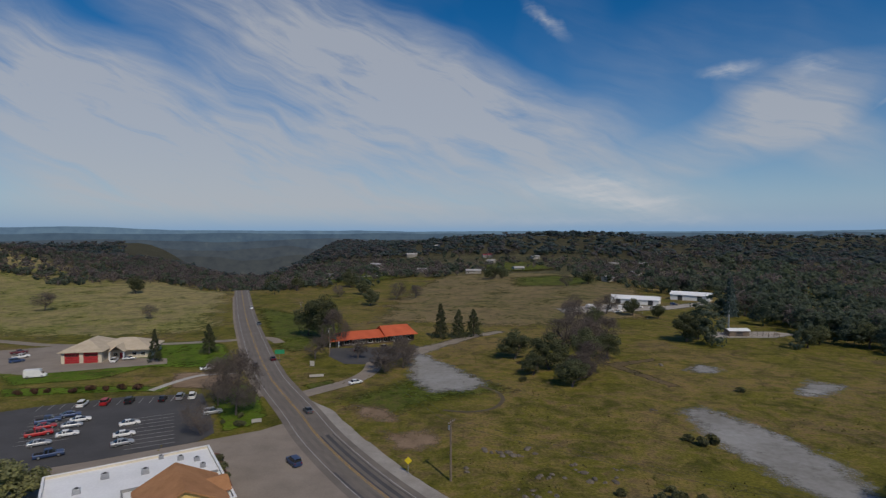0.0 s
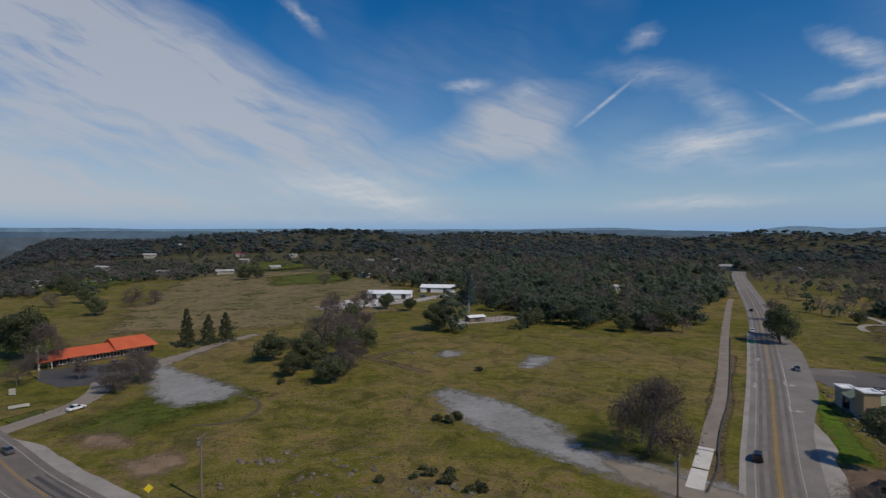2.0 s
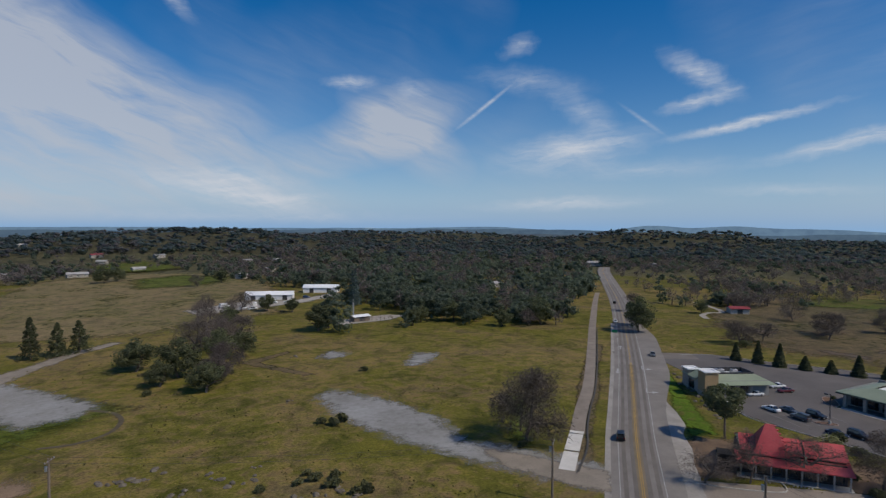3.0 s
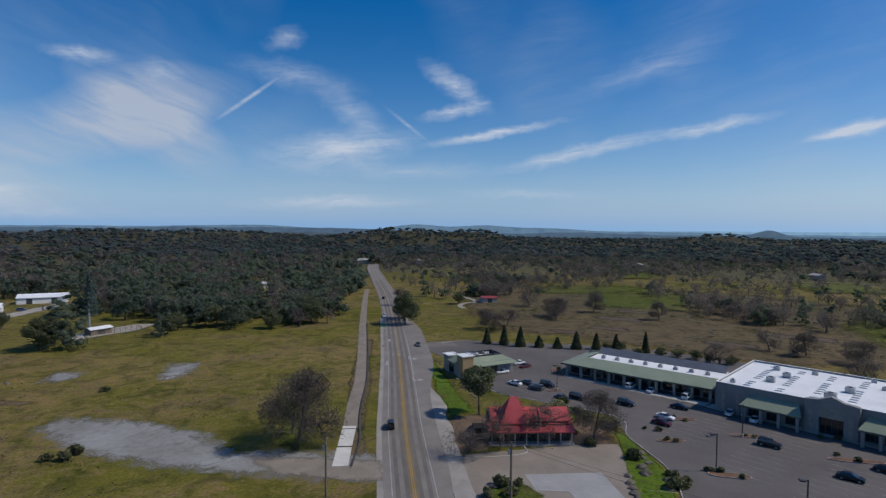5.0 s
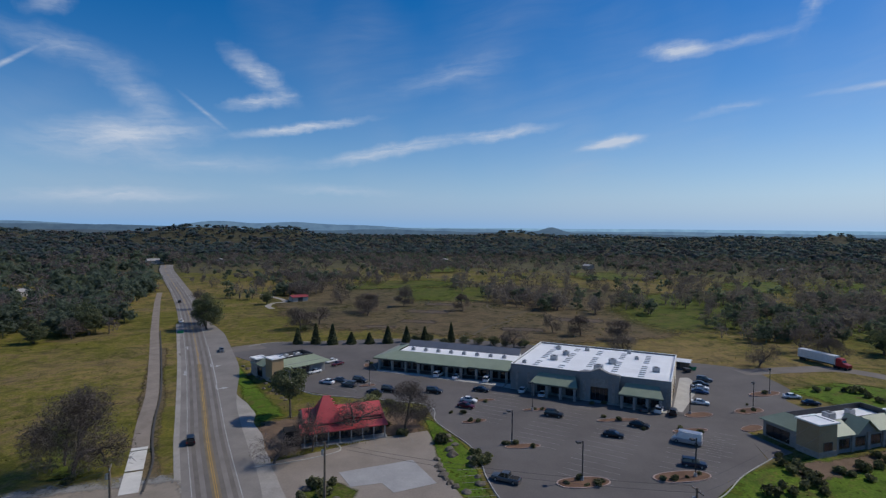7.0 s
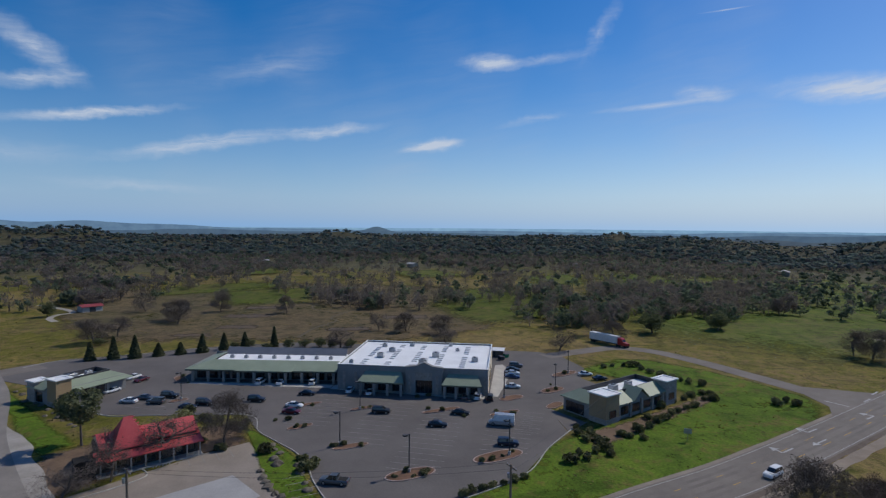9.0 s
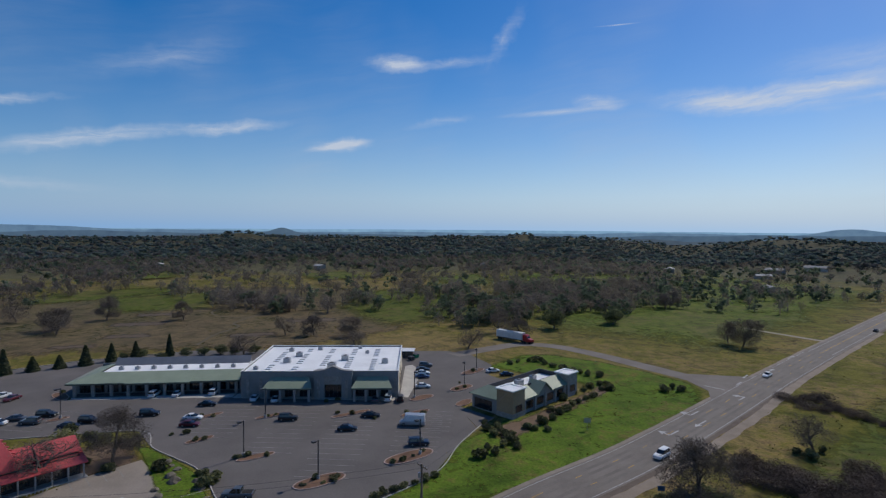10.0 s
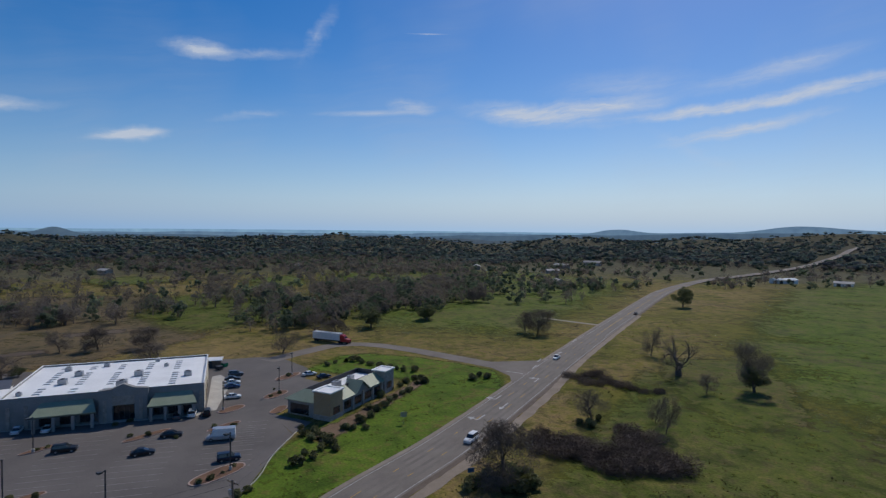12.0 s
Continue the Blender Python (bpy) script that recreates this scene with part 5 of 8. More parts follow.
def window(parent, x, z, w, h, y=0.0, frame_mat=None, mullions=1, name="window"):
    """A window in a wall that faces -y: a frame in one piece, its mullions and its pane."""
    f, bm = 0.09, bmesh.new()
    rings = []
    for yy in (y - 0.10, y + 0.02):
        for m in (0.0, f):
            rings.append([bm.verts.new((x + sx * (w / 2 - m), yy, z + h / 2 + sz * (h / 2 - m))) for sx, sz in ((-1, -1), (1, -1), (1, 1), (-1, 1))])
    for p, q in ((0, 1), (1, 3), (3, 2), (2, 0)):
        for k in range(4):
            n = (k + 1) % 4
            bm.faces.new((rings[p][k], rings[p][n], rings[q][n], rings[q][k]))
    bmesh.ops.recalc_face_normals(bm, faces=bm.faces)
    fr = part(name, bm, frame_mat or M_DARKMETAL, parent)
    for k in range(mullions):
        xm = x - w / 2 + w * (k + 1) / (mullions + 1)
        part("mullion", one_box(xm - 0.03, y - 0.08, z + f, xm + 0.03, y + 0.0, z + h - f), frame_mat or M_DARKMETAL, fr)
    part("pane", one_box(x - w / 2 + f, y - 0.05, z + f, x + w / 2 - f, y - 0.02, z + h - f), M_GLASS, fr)
    return fr


def roof_unit(parent, x, y, z, s=0.7, w=1.6, d=1.3, h=1.0):
    bm = one_box(x - w * s / 2, y - d * s / 2, z + 0.15, x + w * s / 2, y + d * s / 2, z + 0.15 + h * s, bevel=0.06)
    box(bm, x - w * s * 0.55, y - d * s * 0.55, z, x + w * s * 0.55, y + d * s * 0.55, z + 0.16)
    u = part("rooftop_unit", bm, M_METAL, parent, "grey rooftop air unit")
    bm = bmesh.new()
    bmesh.ops.create_cone(bm, cap_ends=True, segments=14, radius1=0.42 * s, radius2=0.42 * s, depth=0.14, matrix=Matrix.Translation((x, y, z + 0.2 + h * s)))
    part("fan", bm, M_DARKMETAL, u)
    return u


def parapet_roof(parent, x0, y0, x1, y1, z, rim=0.45, thick=0.3, mat=None, cap=None):
    """Flat roof with a low wall round it."""
    part("roof", one_box(x0 + thick, y0 + thick, z - rim - 0.25, x1 - thick, y1 - thick, z - rim), M_MEMBRANE, parent, "white membrane roof")
    bm = bmesh.new()
    for b in ((x0, y0, x1, y0 + thick), (x0, y1 - thick, x1, y1), (x0, y0 + thick, x0 + thick, y1 - thick), (x1 - thick, y0 + thick, x1, y1 - thick)):
        box(bm, b[0], b[1], z - rim - 0.25, b[2], b[3], z)
    part("parapet", bm, mat or M_GREYWALL, parent)
    bm = bmesh.new()
    e = 0.05
    for b in ((x0 - e, y0 - e, x1 + e, y0 + thick + e), (x0 - e, y1 - thick - e, x1 + e, y1 + e), (x0 - e, y0 + thick + e, x0 + thick + e, y1 - thick - e), (x1 - thick - e, y0 + thick + e, x1 + e, y1 - thick - e)):
        box(bm, b[0], b[1], z, b[2], b[3], z + 0.07)
    part("coping", bm, cap or M_WHITE, parent)


def store():
    L, D, H = 44.0, 34.0, 7.6
    e = thing("store", frame_at((162.3, 8.2), (151.0, -34.4)), "large grey supermarket with a white flat roof and green awnings", "store")
    bm = bmesh.new()
    box(bm, 0, 0, 0, L, 0.4, H - 0.7)
    box(bm, 0, 0.4, 0, 0.4, D - 0.4, H - 0.7)
    box(bm, 0, D - 0.4, 0, L, D, H - 0.7)
    part("wall", bm, M_GREYWALL, e)
    part("side_wall", one_box(L - 0.4, 0.4, 0, L + 0.003, D - 0.4, H - 0.7), M_CREAM, e, "cream side wall")
    for y in (9.0, 17.5):
        part("pilaster", one_box(L + 0.003, y, 0, L + 0.12, y + 1.0, 4.6), M_TAN, e)
    for y in (13, 24):
        part("door", one_box(L + 0.003, y, 0, L + 0.08, y + 1.1, 2.2), M_DARKMETAL, e, "dark service door")
    parapet_roof(e, 0, 0, L, D, H)
    z = H - 0.45
    for k in range(5):  # rows of skylights
        x = 6.5 + 7.4 * k
        for i in range(12):
            y = 3.6 + 2.35 * i
            if (k + i) % 7 == 3:
                continue
            part("skylight", solid(bmesh.new(), [(x - 0.9, y - 0.38, z), (x + 0.9, y - 0.38, z), (x + 0.9, y + 0.38, z), (x - 0.9, y + 0.38, z), (x - 0.7, y - 0.25, z + 0.22), (x + 0.7, y - 0.25, z + 0.22), (x + 0.7, y + 0.25, z + 0.22), (x - 0.7, y + 0.25, z + 0.22)], [(0, 1, 5, 4), (1, 2, 6, 5), (2, 3, 7, 6), (3, 0, 4, 7), (4, 5, 6, 7)]), M_DOME, e)
    for x, y, s in ((10, 12, 1.7), (12, 20, 1.6), (24.5, 5, 2.1), (27, 15, 1.8), (33, 24, 1.0), (39.5, 11, 1.6), (8, 27, 1.3), (17, 29, 1.2), (3, 4, 1.0), (30, 31, 1.0)):
        roof_unit(e, x, y, z, s * 0.72)
    # awnings with their posts
    for x0, x1 in ((7.5, 20.0), (31.6, 42.0)):
        aw = slope(e, x0 - 0.4, x1 + 0.4, -4.2, 3.9, -0.02, 6.0, M_GREENROOF, (1.4, 1.4), name="awning")
        part("fascia", one_box(x0 - 0.35, -4.15, 3.45, x1 + 0.35, -3.95, 3.72), M_GREENEDGE, aw)
        n = 4
        for k in range(n):
            x = x0 + 0.4 + (x1 - x0 - 0.8) * k / (n - 1)
            part("post", one_box(x - 0.35, -4.1, 0, x + 0.35, -3.45, 3.45, 0.04), M_GREYWALL, aw)
        for k in range(3):
            window(e, x0 + (x1 - x0) * (k + 0.5) / 3, 0.4, (x1 - x0) / 3 - 1.0, 2.7, 0.0, mullions=2)
    # raised entrance
    en = part("entrance", one_box(20.6, -1.6, 0, 23.4, 0.0, 6.6), M_GREYWALL, e, "grey entrance bay with a raised front")
    part("pier", one_box(28.2, -1.6, 0, 31.0, 0.0, 6.6), M_GREYWALL, en)
    bm = solid(bmesh.new(), [(20.4, -1.65, 6.5), (31.2, -1.65, 6.5), (31.2, -1.65, 8.0), (28.3, -1.65, 8.3), (25.8, -1.65, 9.4), (23.3, -1.65, 8.3), (20.4, -1.65, 8.0)], [(0, 1, 2, 3, 4, 5, 6)])
    r = bmesh.ops.extrude_face_region(bm, geom=list(bm.faces))
    bmesh.ops.translate(bm, verts=[v for v in r["geom"] if isinstance(v, bmesh.types.BMVert)], vec=(0, 1.4, 0))
    bmesh.ops.recalc_face_normals(bm, faces=bm.faces)
    part("pediment", bm, M_GREYWALL, en)
    part("lintel", one_box(23.4, -1.6, 4.2, 28.2, -0.1, 6.5), M_STONE, en)
    part("doorway", one_box(23.4, -0.2, 0, 28.2, -0.02, 4.2), M_GLASS, en)
    bm = bmesh.new()
    for k in range(5):
        box(bm, 23.4 + 1.15 * k, -0.3, 0.0, 23.5 + 1.15 * k, -0.2, 3.2)
    part("door_frame", bm, M_DARKMETAL, en)
    for k, w in enumerate((0.5, 0.4, 0.6, 0.4, 0.5, 0.5)):  # sign that cannot be read
        part("sign_bar", one_box(23.9 + 0.68 * k, -1.72, 5.1, 23.9 + 0.68 * k + w, -1.6, 5.7), M_STONE, en)
    for x in (2, 5.5, 21.8, 29.6, 43.2):
        part("pilaster", one_box(x - 0.4, -0.15 if x < 20 or x > 40 else -1.72, 0, x + 0.4, 0.0 if x < 20 or x > 40 else -1.6, 5.6), M_STONE, e)


def strip_shops():
    L, D = 45.5, 18.0
    e = thing("shop_row", frame_at((176.3, 53.5), (168.3, 8.6)), "long low row of shops with a sage green metal roof", "shops")
    bm = bmesh.new()
    box(bm, 0, 2.6, 0, L, 3.0, 4.4)
    box(bm, 0, 3.0, 0, 0.4, D, 4.4)
    box(bm, L - 0.4, 3.0, 0, L, D, 4.4)
    box(bm, 0.4, D - 0.4, 0, L - 0.4, D, 5.2)
    part("wall", bm, M_GREYWALL, e)
    part("roof", one_box(5, 5.5, 4.6, L - 0.4, D - 0.4, 5.0), M_MEMBRANE, e, "white flat roof")
    for x0, x1, y0 in ((-1.2, 14.6, -0.9), (14.6, 32.0, -1.7), (32.0, L, -0.9)):
        slope(e, x0, x1, y0, 3.9, 5.4, 5.55, M_GREENROOF, (6.2 if x0 < 0 else 0, 0))
        part("fascia", one_box(x0 + 0.05, y0 + 0.05, 3.4, x1 - 0.05, y0 + 0.3, 3.72), M_GREENEDGE, e)
    part("roof", solid(bmesh.new(), [(-1.2, D + 0.5, 3.9), (-1.2, -0.9, 3.9), (5.0, 5.4, 5.55), (5.0, D - 2, 5.55)], [(0, 1, 2, 3)], 0.18), M_GREENROOF, e)
    part("back_parapet", solid(bmesh.new(), [(4.8, D - 3.0, 5.05), (L - 0.4, D - 3.0, 5.05), (L - 0.4, D - 0.6, 6.9), (4.8, D - 0.6, 6.9)], [(0, 1, 2, 3)], 0.2), surface("dark_blue_grey_metal", (0.13, 0.14, 0.16), (0.18, 0.19, 0.215), 0.3, 4.0, 0.5), e, "dark blue-grey metal parapet")
    for k in range(10):
        x = 1.0 + (L - 2.0) * k / 9
        y = -1.4 if 14.6 < x < 32 else -0.6
        part("post", one_box(x - 0.4, y, 0, x + 0.4, y + 0.7, 3.4, 0.04), M_STONE, e)
    for k in range(12):
        x = 2.4 + (L - 4.6) * k / 11
        window(e, x, 0.35, 2.9, 2.6, 2.6, mullions=2)
    for k in range(8):
        roof_unit(e, 9.0 + 4.6 * k, 10.0, 5.0, 0.75)


def corner_shop(name, m, L, D, label, gabled):
    """Small shop with a tan corner tower, green roofs and a gable on its long front."""
    e = thing(name, m, label, "shop")
    bm = bmesh.new()
    for b in ((0.2, 0.2, L - 0.2, 0.55), (0.2, D - 0.55, L - 0.2, D - 0.2), (0.2, 0.55, 0.55, D - 0.55), (L - 0.55, 0.55, L - 0.2, D - 0.55)):
        box(bm, b[0], b[1], 0, b[2], b[3], 4.4)
    part("wall", bm, M_GREYWALL, e)
    part("roof", one_box(3.4, 3.2, 4.5, L - 3.4, D - 3.2, 4.8), M_MEMBRANE, e, "white flat roof")
    bm = bmesh.new()  # low wall behind the sloped roofs
    box(bm, 3.2, D - 3.4, 4.3, L - 3.0, D - 3.1, 6.1)
    box(bm, L - 3.3, 3.1, 4.3, L - 3.0, D - 3.4, 6.1)
    box(bm, 5.6, 3.1, 4.3, L - 3.3, 3.35, 6.1)
    part("parapet", bm, M_DARKMETAL, e)
    g = L * 0.46  # gable over the front
    if gabled:
        slope(e, 4.9, g - 3.2, -0.5, 4.0, 3.1, 6.1, M_GREENROOF)
        slope(e, g + 3.2, L - 4.8, -0.5, 4.0, 3.1, 6.1, M_GREENROOF)
        gable(e, g - 3.4, g + 3.4, -0.9, 4.2, 4.1, 6.9, M_GREENROOF, "y")
        gable_end(e, (g - 3.0, -0.3, 4.1), (g + 3.0, -0.3, 4.1), (g, -0.3, 6.5), M_GREYWALL)
    else:
        slope(e, 3.7, L + 1.2, -1.4, 3.6, 3.1, 5.6, M_GREENROOF, (0, 3.9))
    part("roof", solid(bmesh.new(), [(-0.5, D + 0.5, 4.0), (-0.5, 4.6, 4.0), (3.2, 4.6, 6.1), (3.2, D - 3.1, 6.1)], [(0, 1, 2, 3)], 0.18), M_GREENROOF, e)
    slope(e, -0.5, L + 0.5, D + 0.5, 4.0, D - 3.1, 6.1, M_GREENROOF, (3.7, 3.7))
    # towers
    towers = [(-0.3, 4.9, -0.5, 4.6, 7.0, M_TAN) if gabled else (-0.3, 3.6, -0.5, 3.4, 7.0, M_TAN)]
    towers.append((L - 4.8, L + 0.2, -0.5, 3.6, 6.5, M_STONE) if gabled else (-0.2, 3.2, D - 3.2, D + 0.3, 5.4, M_STONE))
    for x0, x1, y0, y1, z, mat in towers:
        t = part("tower", box(one_box(x0, y0, 0, x1, y1, 3.6), x0 - 0.002, y0 - 0.002, 3.6, x1 + 0.002, y1 + 0.002, z), mat, e, "square corner tower")
        bm = bmesh.new()
        box(bm, x0 - 0.35, y0 - 0.35, z, x1 + 0.35, y0 + 0.3, z + 0.3)
        box(bm, x0 - 0.35, y1 - 0.3, z, x1 + 0.35, y1 + 0.35, z + 0.3)
        box(bm, x0 - 0.35, y0 + 0.3, z, x0 + 0.3, y1 - 0.3, z + 0.3)
        box(bm, x1 - 0.3, y0 + 0.3, z, x1 + 0.35, y1 - 0.3, z + 0.3)
        part("cornice", bm, M_WHITE, t, "pale cornice")
        part("roof", one_box(x0 + 0.3, y0 + 0.3, z, x1 - 0.3, y1 - 0.3, z + 0.08), M_MEMBRANE, t)
        part("stone_base", one_box(x0 - 0.08, y0 - 0.08, 0, x1 + 0.08, y1 + 0.08, 1.3), M_STONE, t)
        window(t, (x0 + x1) / 2, 0.6 + 0.75, 2.6, 1.9, y0, mullions=1)
    n = max(2, int((L - 10) / 5))
    for k in range(n):
        x = 5.6 + (L - 11.2) * (k + 0.5) / n
        window(e, x, 0.9, (L - 11.2) / n - 1.6, 2.2, 0.2, mullions=2)
    for k in range(n + 1):
        x = 5.6 + (L - 11.2) * k / n
        part("pilaster", one_box(x - 0.4, -0.15, 0, x + 0.4, 0.2, 3.9), M_STONE, e)
    for k in range(3):
        y = 6.0 + (D - 8.0) * (k + 0.3) / 3
        part("shop_window", one_box(0.08, y, 0.4, 0.2, y + 2.2, 3.0), M_GLASS, e)
    roof_unit(e, L * 0.4, D * 0.5, 4.8, 1.4)
    roof_unit(e, L * 0.65, D * 0.55, 4.8, 1.1)


def red_restaurant():
    e = thing("restaurant", frame_at((110.0, 50.0), (119.6, 34.4)), "small restaurant with bright red metal roofs and a steep gable", "restaurant")
    L, D = 18.4, 11.0
    bm = bmesh.new()
    for b in ((0.3, 1.4, L - 0.3, 1.7), (0.3, D - 0.3, L - 0.3, D), (0.3, 1.7, 0.6, D - 0.3), (L - 0.6, 1.7, L - 0.3, D - 0.3)):
        box(bm, b[0], b[1], 0, b[2], b[3], 3.9)
    part("wall", bm, surface("dark_brown_siding", (0.05, 0.035, 0.03), (0.09, 0.065, 0.055), 0.5, 5.0, 0.9), e)
    slope(e, -0.5, L + 0.4, -0.9, 3.0, 2.6, 4.1, M_REDROOF, name="porch_roof")
    slope(e, 0.4, L + 0.2, 2.0, 4.5, 6.2, 6.4, M_REDROOF)
    slope(e, 0.4, L + 0.2, D + 0.6, 4.3, 6.2, 6.4, M_REDROOF)
    part("clerestory", one_box(0.6, 2.3, 3.9, L - 0.3, 2.5, 4.5), M_DARK, e)
    for x in (0.55, L - 0.1):
        gable_end(e, (x, D, 4.3) if x < 1 else (x, 2.2, 4.3), (x, 2.2, 4.3) if x < 1 else (x, D, 4.3), (x, 6.2, 6.3), M_CREAM)
    # steep roof over the entrance
    tw = part("steep_roof", solid(bmesh.new(), [(2.6, 1.2, 4.2), (9.0, 1.2, 4.2), (9.0, 8.0, 4.6), (2.6, 8.0, 4.6), (5.0, 4.4, 9.4), (6.4, 4.4, 9.4)], [(0, 1, 5, 4), (1, 2, 5), (2, 3, 4, 5), (3, 0, 4)], 0.2), M_REDROOF, e, "steep red roof with flared ridge")
    bm = bmesh.new()
    for k in range(7):
        solid(bm, [(6.4 + 0.42 * k, 4.2, 9.3 - 0.72 * k), (6.9 + 0.42 * k, 4.2, 9.2 - 0.72 * k), (6.9 + 0.42 * k, 4.6, 9.2 - 0.72 * k), (6.4 + 0.42 * k, 4.6, 9.3 - 0.72 * k)], [(0, 1, 2, 3)], 0.25)
    part("ridge_cap", bm, M_REDROOF, tw)
    for k in range(8):
        x = 0.3 + (L - 0.6) * k / 7
        part("post", one_box(x - 0.12, -0.75, 0, x + 0.12, -0.5, 3.0), M_METAL, e)
    for k in range(7):
        window(e, 1.6 + (L - 3.2) * k / 6, 0.5, 1.9, 2.2, 1.4, M_DARKMETAL)
    # wall side in shade, its shade made as a near-black block
    part("shaded_wall_end", one_box(-3.8, 0.4, 0, -0.3, 3.6, 3.6, 0.05), M_DARK, e, "wall side with its shade painted black")
    part("porch_floor", one_box(-0.3, -1.0, 0, L + 0.3, 1.4, 0.18), M_CONCRETE, e)


def hip(parent, x0, x1, y0, y1, z0, z1, mat, thick=0.2):
    d = (y1 - y0) / 2
    ym = (y0 + y1) / 2
    bm = solid(bmesh.new(), [(x0, y0, z0), (x1, y0, z0), (x1, y1, z0), (x0, y1, z0), (x0 + d, ym, z1), (x1 - d, ym, z1)], [(0, 1, 5, 4), (1, 2, 5), (2, 3, 4, 5), (3, 0, 4)], thick)
    return part("roof", bm, mat, parent)


def fire_station():
    e = thing("fire_station", frame_at((-138.5, 197.0), (-110.0, 202.5)), "tan-roofed fire station with two red garage doors", "fire station")
    L, D = 29.0, 20.0
    bm = bmesh.new()
    box(bm, 0.6, 0, 0, 0.9, D, 4.4)
    box(bm, 0.9, D - 0.3, 0, L - 0.6, D, 3.4)
    box(bm, L - 0.9, 6, 0, L - 0.6, D - 0.3, 3.4)
    box(bm, 14.0, 6, 0, L - 0.9, 6.3, 3.4)
    box(bm, 13.7, 0, 0, 14.0, 6.3, 4.4)
    for a, b in ((0.9, 1.7), (6.6, 7.9), (12.8, 13.7)):
        box(bm, a, 0, 0, b, 0.3, 4.4)
    box(bm, 1.7, 0, 4.0, 6.6, 0.3, 4.4)
    box(bm, 7.9, 0, 4.0, 12.8, 0.3, 4.4)
    part("wall", bm, M_CREAM, e)
    for a in (1.7, 7.9):
        bm = bmesh.new()
        for k in range(5):
            box(bm, a, 0.1, 0.02 + 0.8 * k, a + 4.9, 0.2, 0.78 + 0.8 * k, 0.03)
        g = part("garage_door", bm, M_REDDOOR, e, "red panelled garage door")
        for k in range(4):
            part("pane", one_box(a + 0.5 + 1.05 * k, 0.06, 2.55, a + 1.25 + 1.05 * k, 0.13, 3.05), M_GLASS, g)
    part("roof", solid(bmesh.new(), [(-0.3, -0.9, 4.3), (14.9, -0.9, 4.3), (14.9, D + 0.6, 4.3), (-0.3, D + 0.6, 4.3), (7.3, 6.5, 7.6), (7.3, 14, 7.6)], [(0, 1, 4), (1, 2, 5, 4), (2, 3, 5), (3, 0, 4, 5)], 0.25), M_TANROOF, e)
    hip(e, 8.0, L + 0.6, 4.2, D + 0.5, 3.5, 6.9, M_TANROOF)
    gable(e, 15.5, 21.0, 1.5, 12, 3.4, 5.6, M_TANROOF, "y")
    for x in (15.8, 20.6):
        part("post", one_box(x - 0.2, 1.9, 0, x + 0.2, 2.3, 3.3), M_WHITE, e)
    for x in (16.5, 23.0, 26.0):
        window(e, x, 0.9, 1.6, 1.4, 6.0, M_WHITE)
    part("door", one_box(18.0, 5.9, 0, 19.2, 6.0, 2.2), M_REDDOOR, e, "red front door")


def orange_inn():
    e = thing("restaurant", frame_at((-42.5, 226.0), (-8.5, 241.5)), "low restaurant under a bright orange-red roof", "restaurant")
    L, D = 34.0, 13.0
    bm = bmesh.new()
    for b in ((0.8, 1.0, L - 0.8, 1.4), (0.8, D - 1.2, L - 0.8, D - 0.8), (0.8, 1.4, 1.2, D - 1.2), (L - 1.2, 1.4, L - 0.8, D - 1.2)):
        box(bm, b[0], b[1], 0, b[2], b[3], 3.2)
    part("wall", bm, surface("dark_timber", (0.055, 0.04, 0.03), (0.10, 0.075, 0.06), 0.5, 5.0, 0.9), e)
    slope(e, 0.0, 19.0, -0.6, 3.0, D / 2, 5.2, M_ORANGEROOF, (2.0, 0))
    slope(e, 0.0, 19.0, D + 0.6, 3.0, D / 2, 5.2, M_ORANGEROOF, (2.0, 0))
    slope(e, 19.0, L, -1.2, 3.3, D / 2, 6.6, M_ORANGEROOF, (0, 2.2))
    slope(e, 19.0, L, D + 0.8, 3.3, D / 2, 6.6, M_ORANGEROOF, (0, 2.2))
    gable_end(e, (19.05, D + 0.4, 3.2), (19.05, -0.8, 3.2), (19.05, D / 2, 6.5), M_ORANGEROOF)
    slope(e, -4.5, 3.0, -0.2, 2.7, 4.4, 4.1, M_ORANGEROOF)
    for k in range(9):
        window(e, 3.0 + 3.4 * k, 0.7, 2.3, 1.8, 1.0, M_WHITE)
    for x in (-4.2, -0.5):
        part("post", one_box(x - 0.15, 0.1, 0, x + 0.15, 0.4, 2.6), M_WHITE, e)


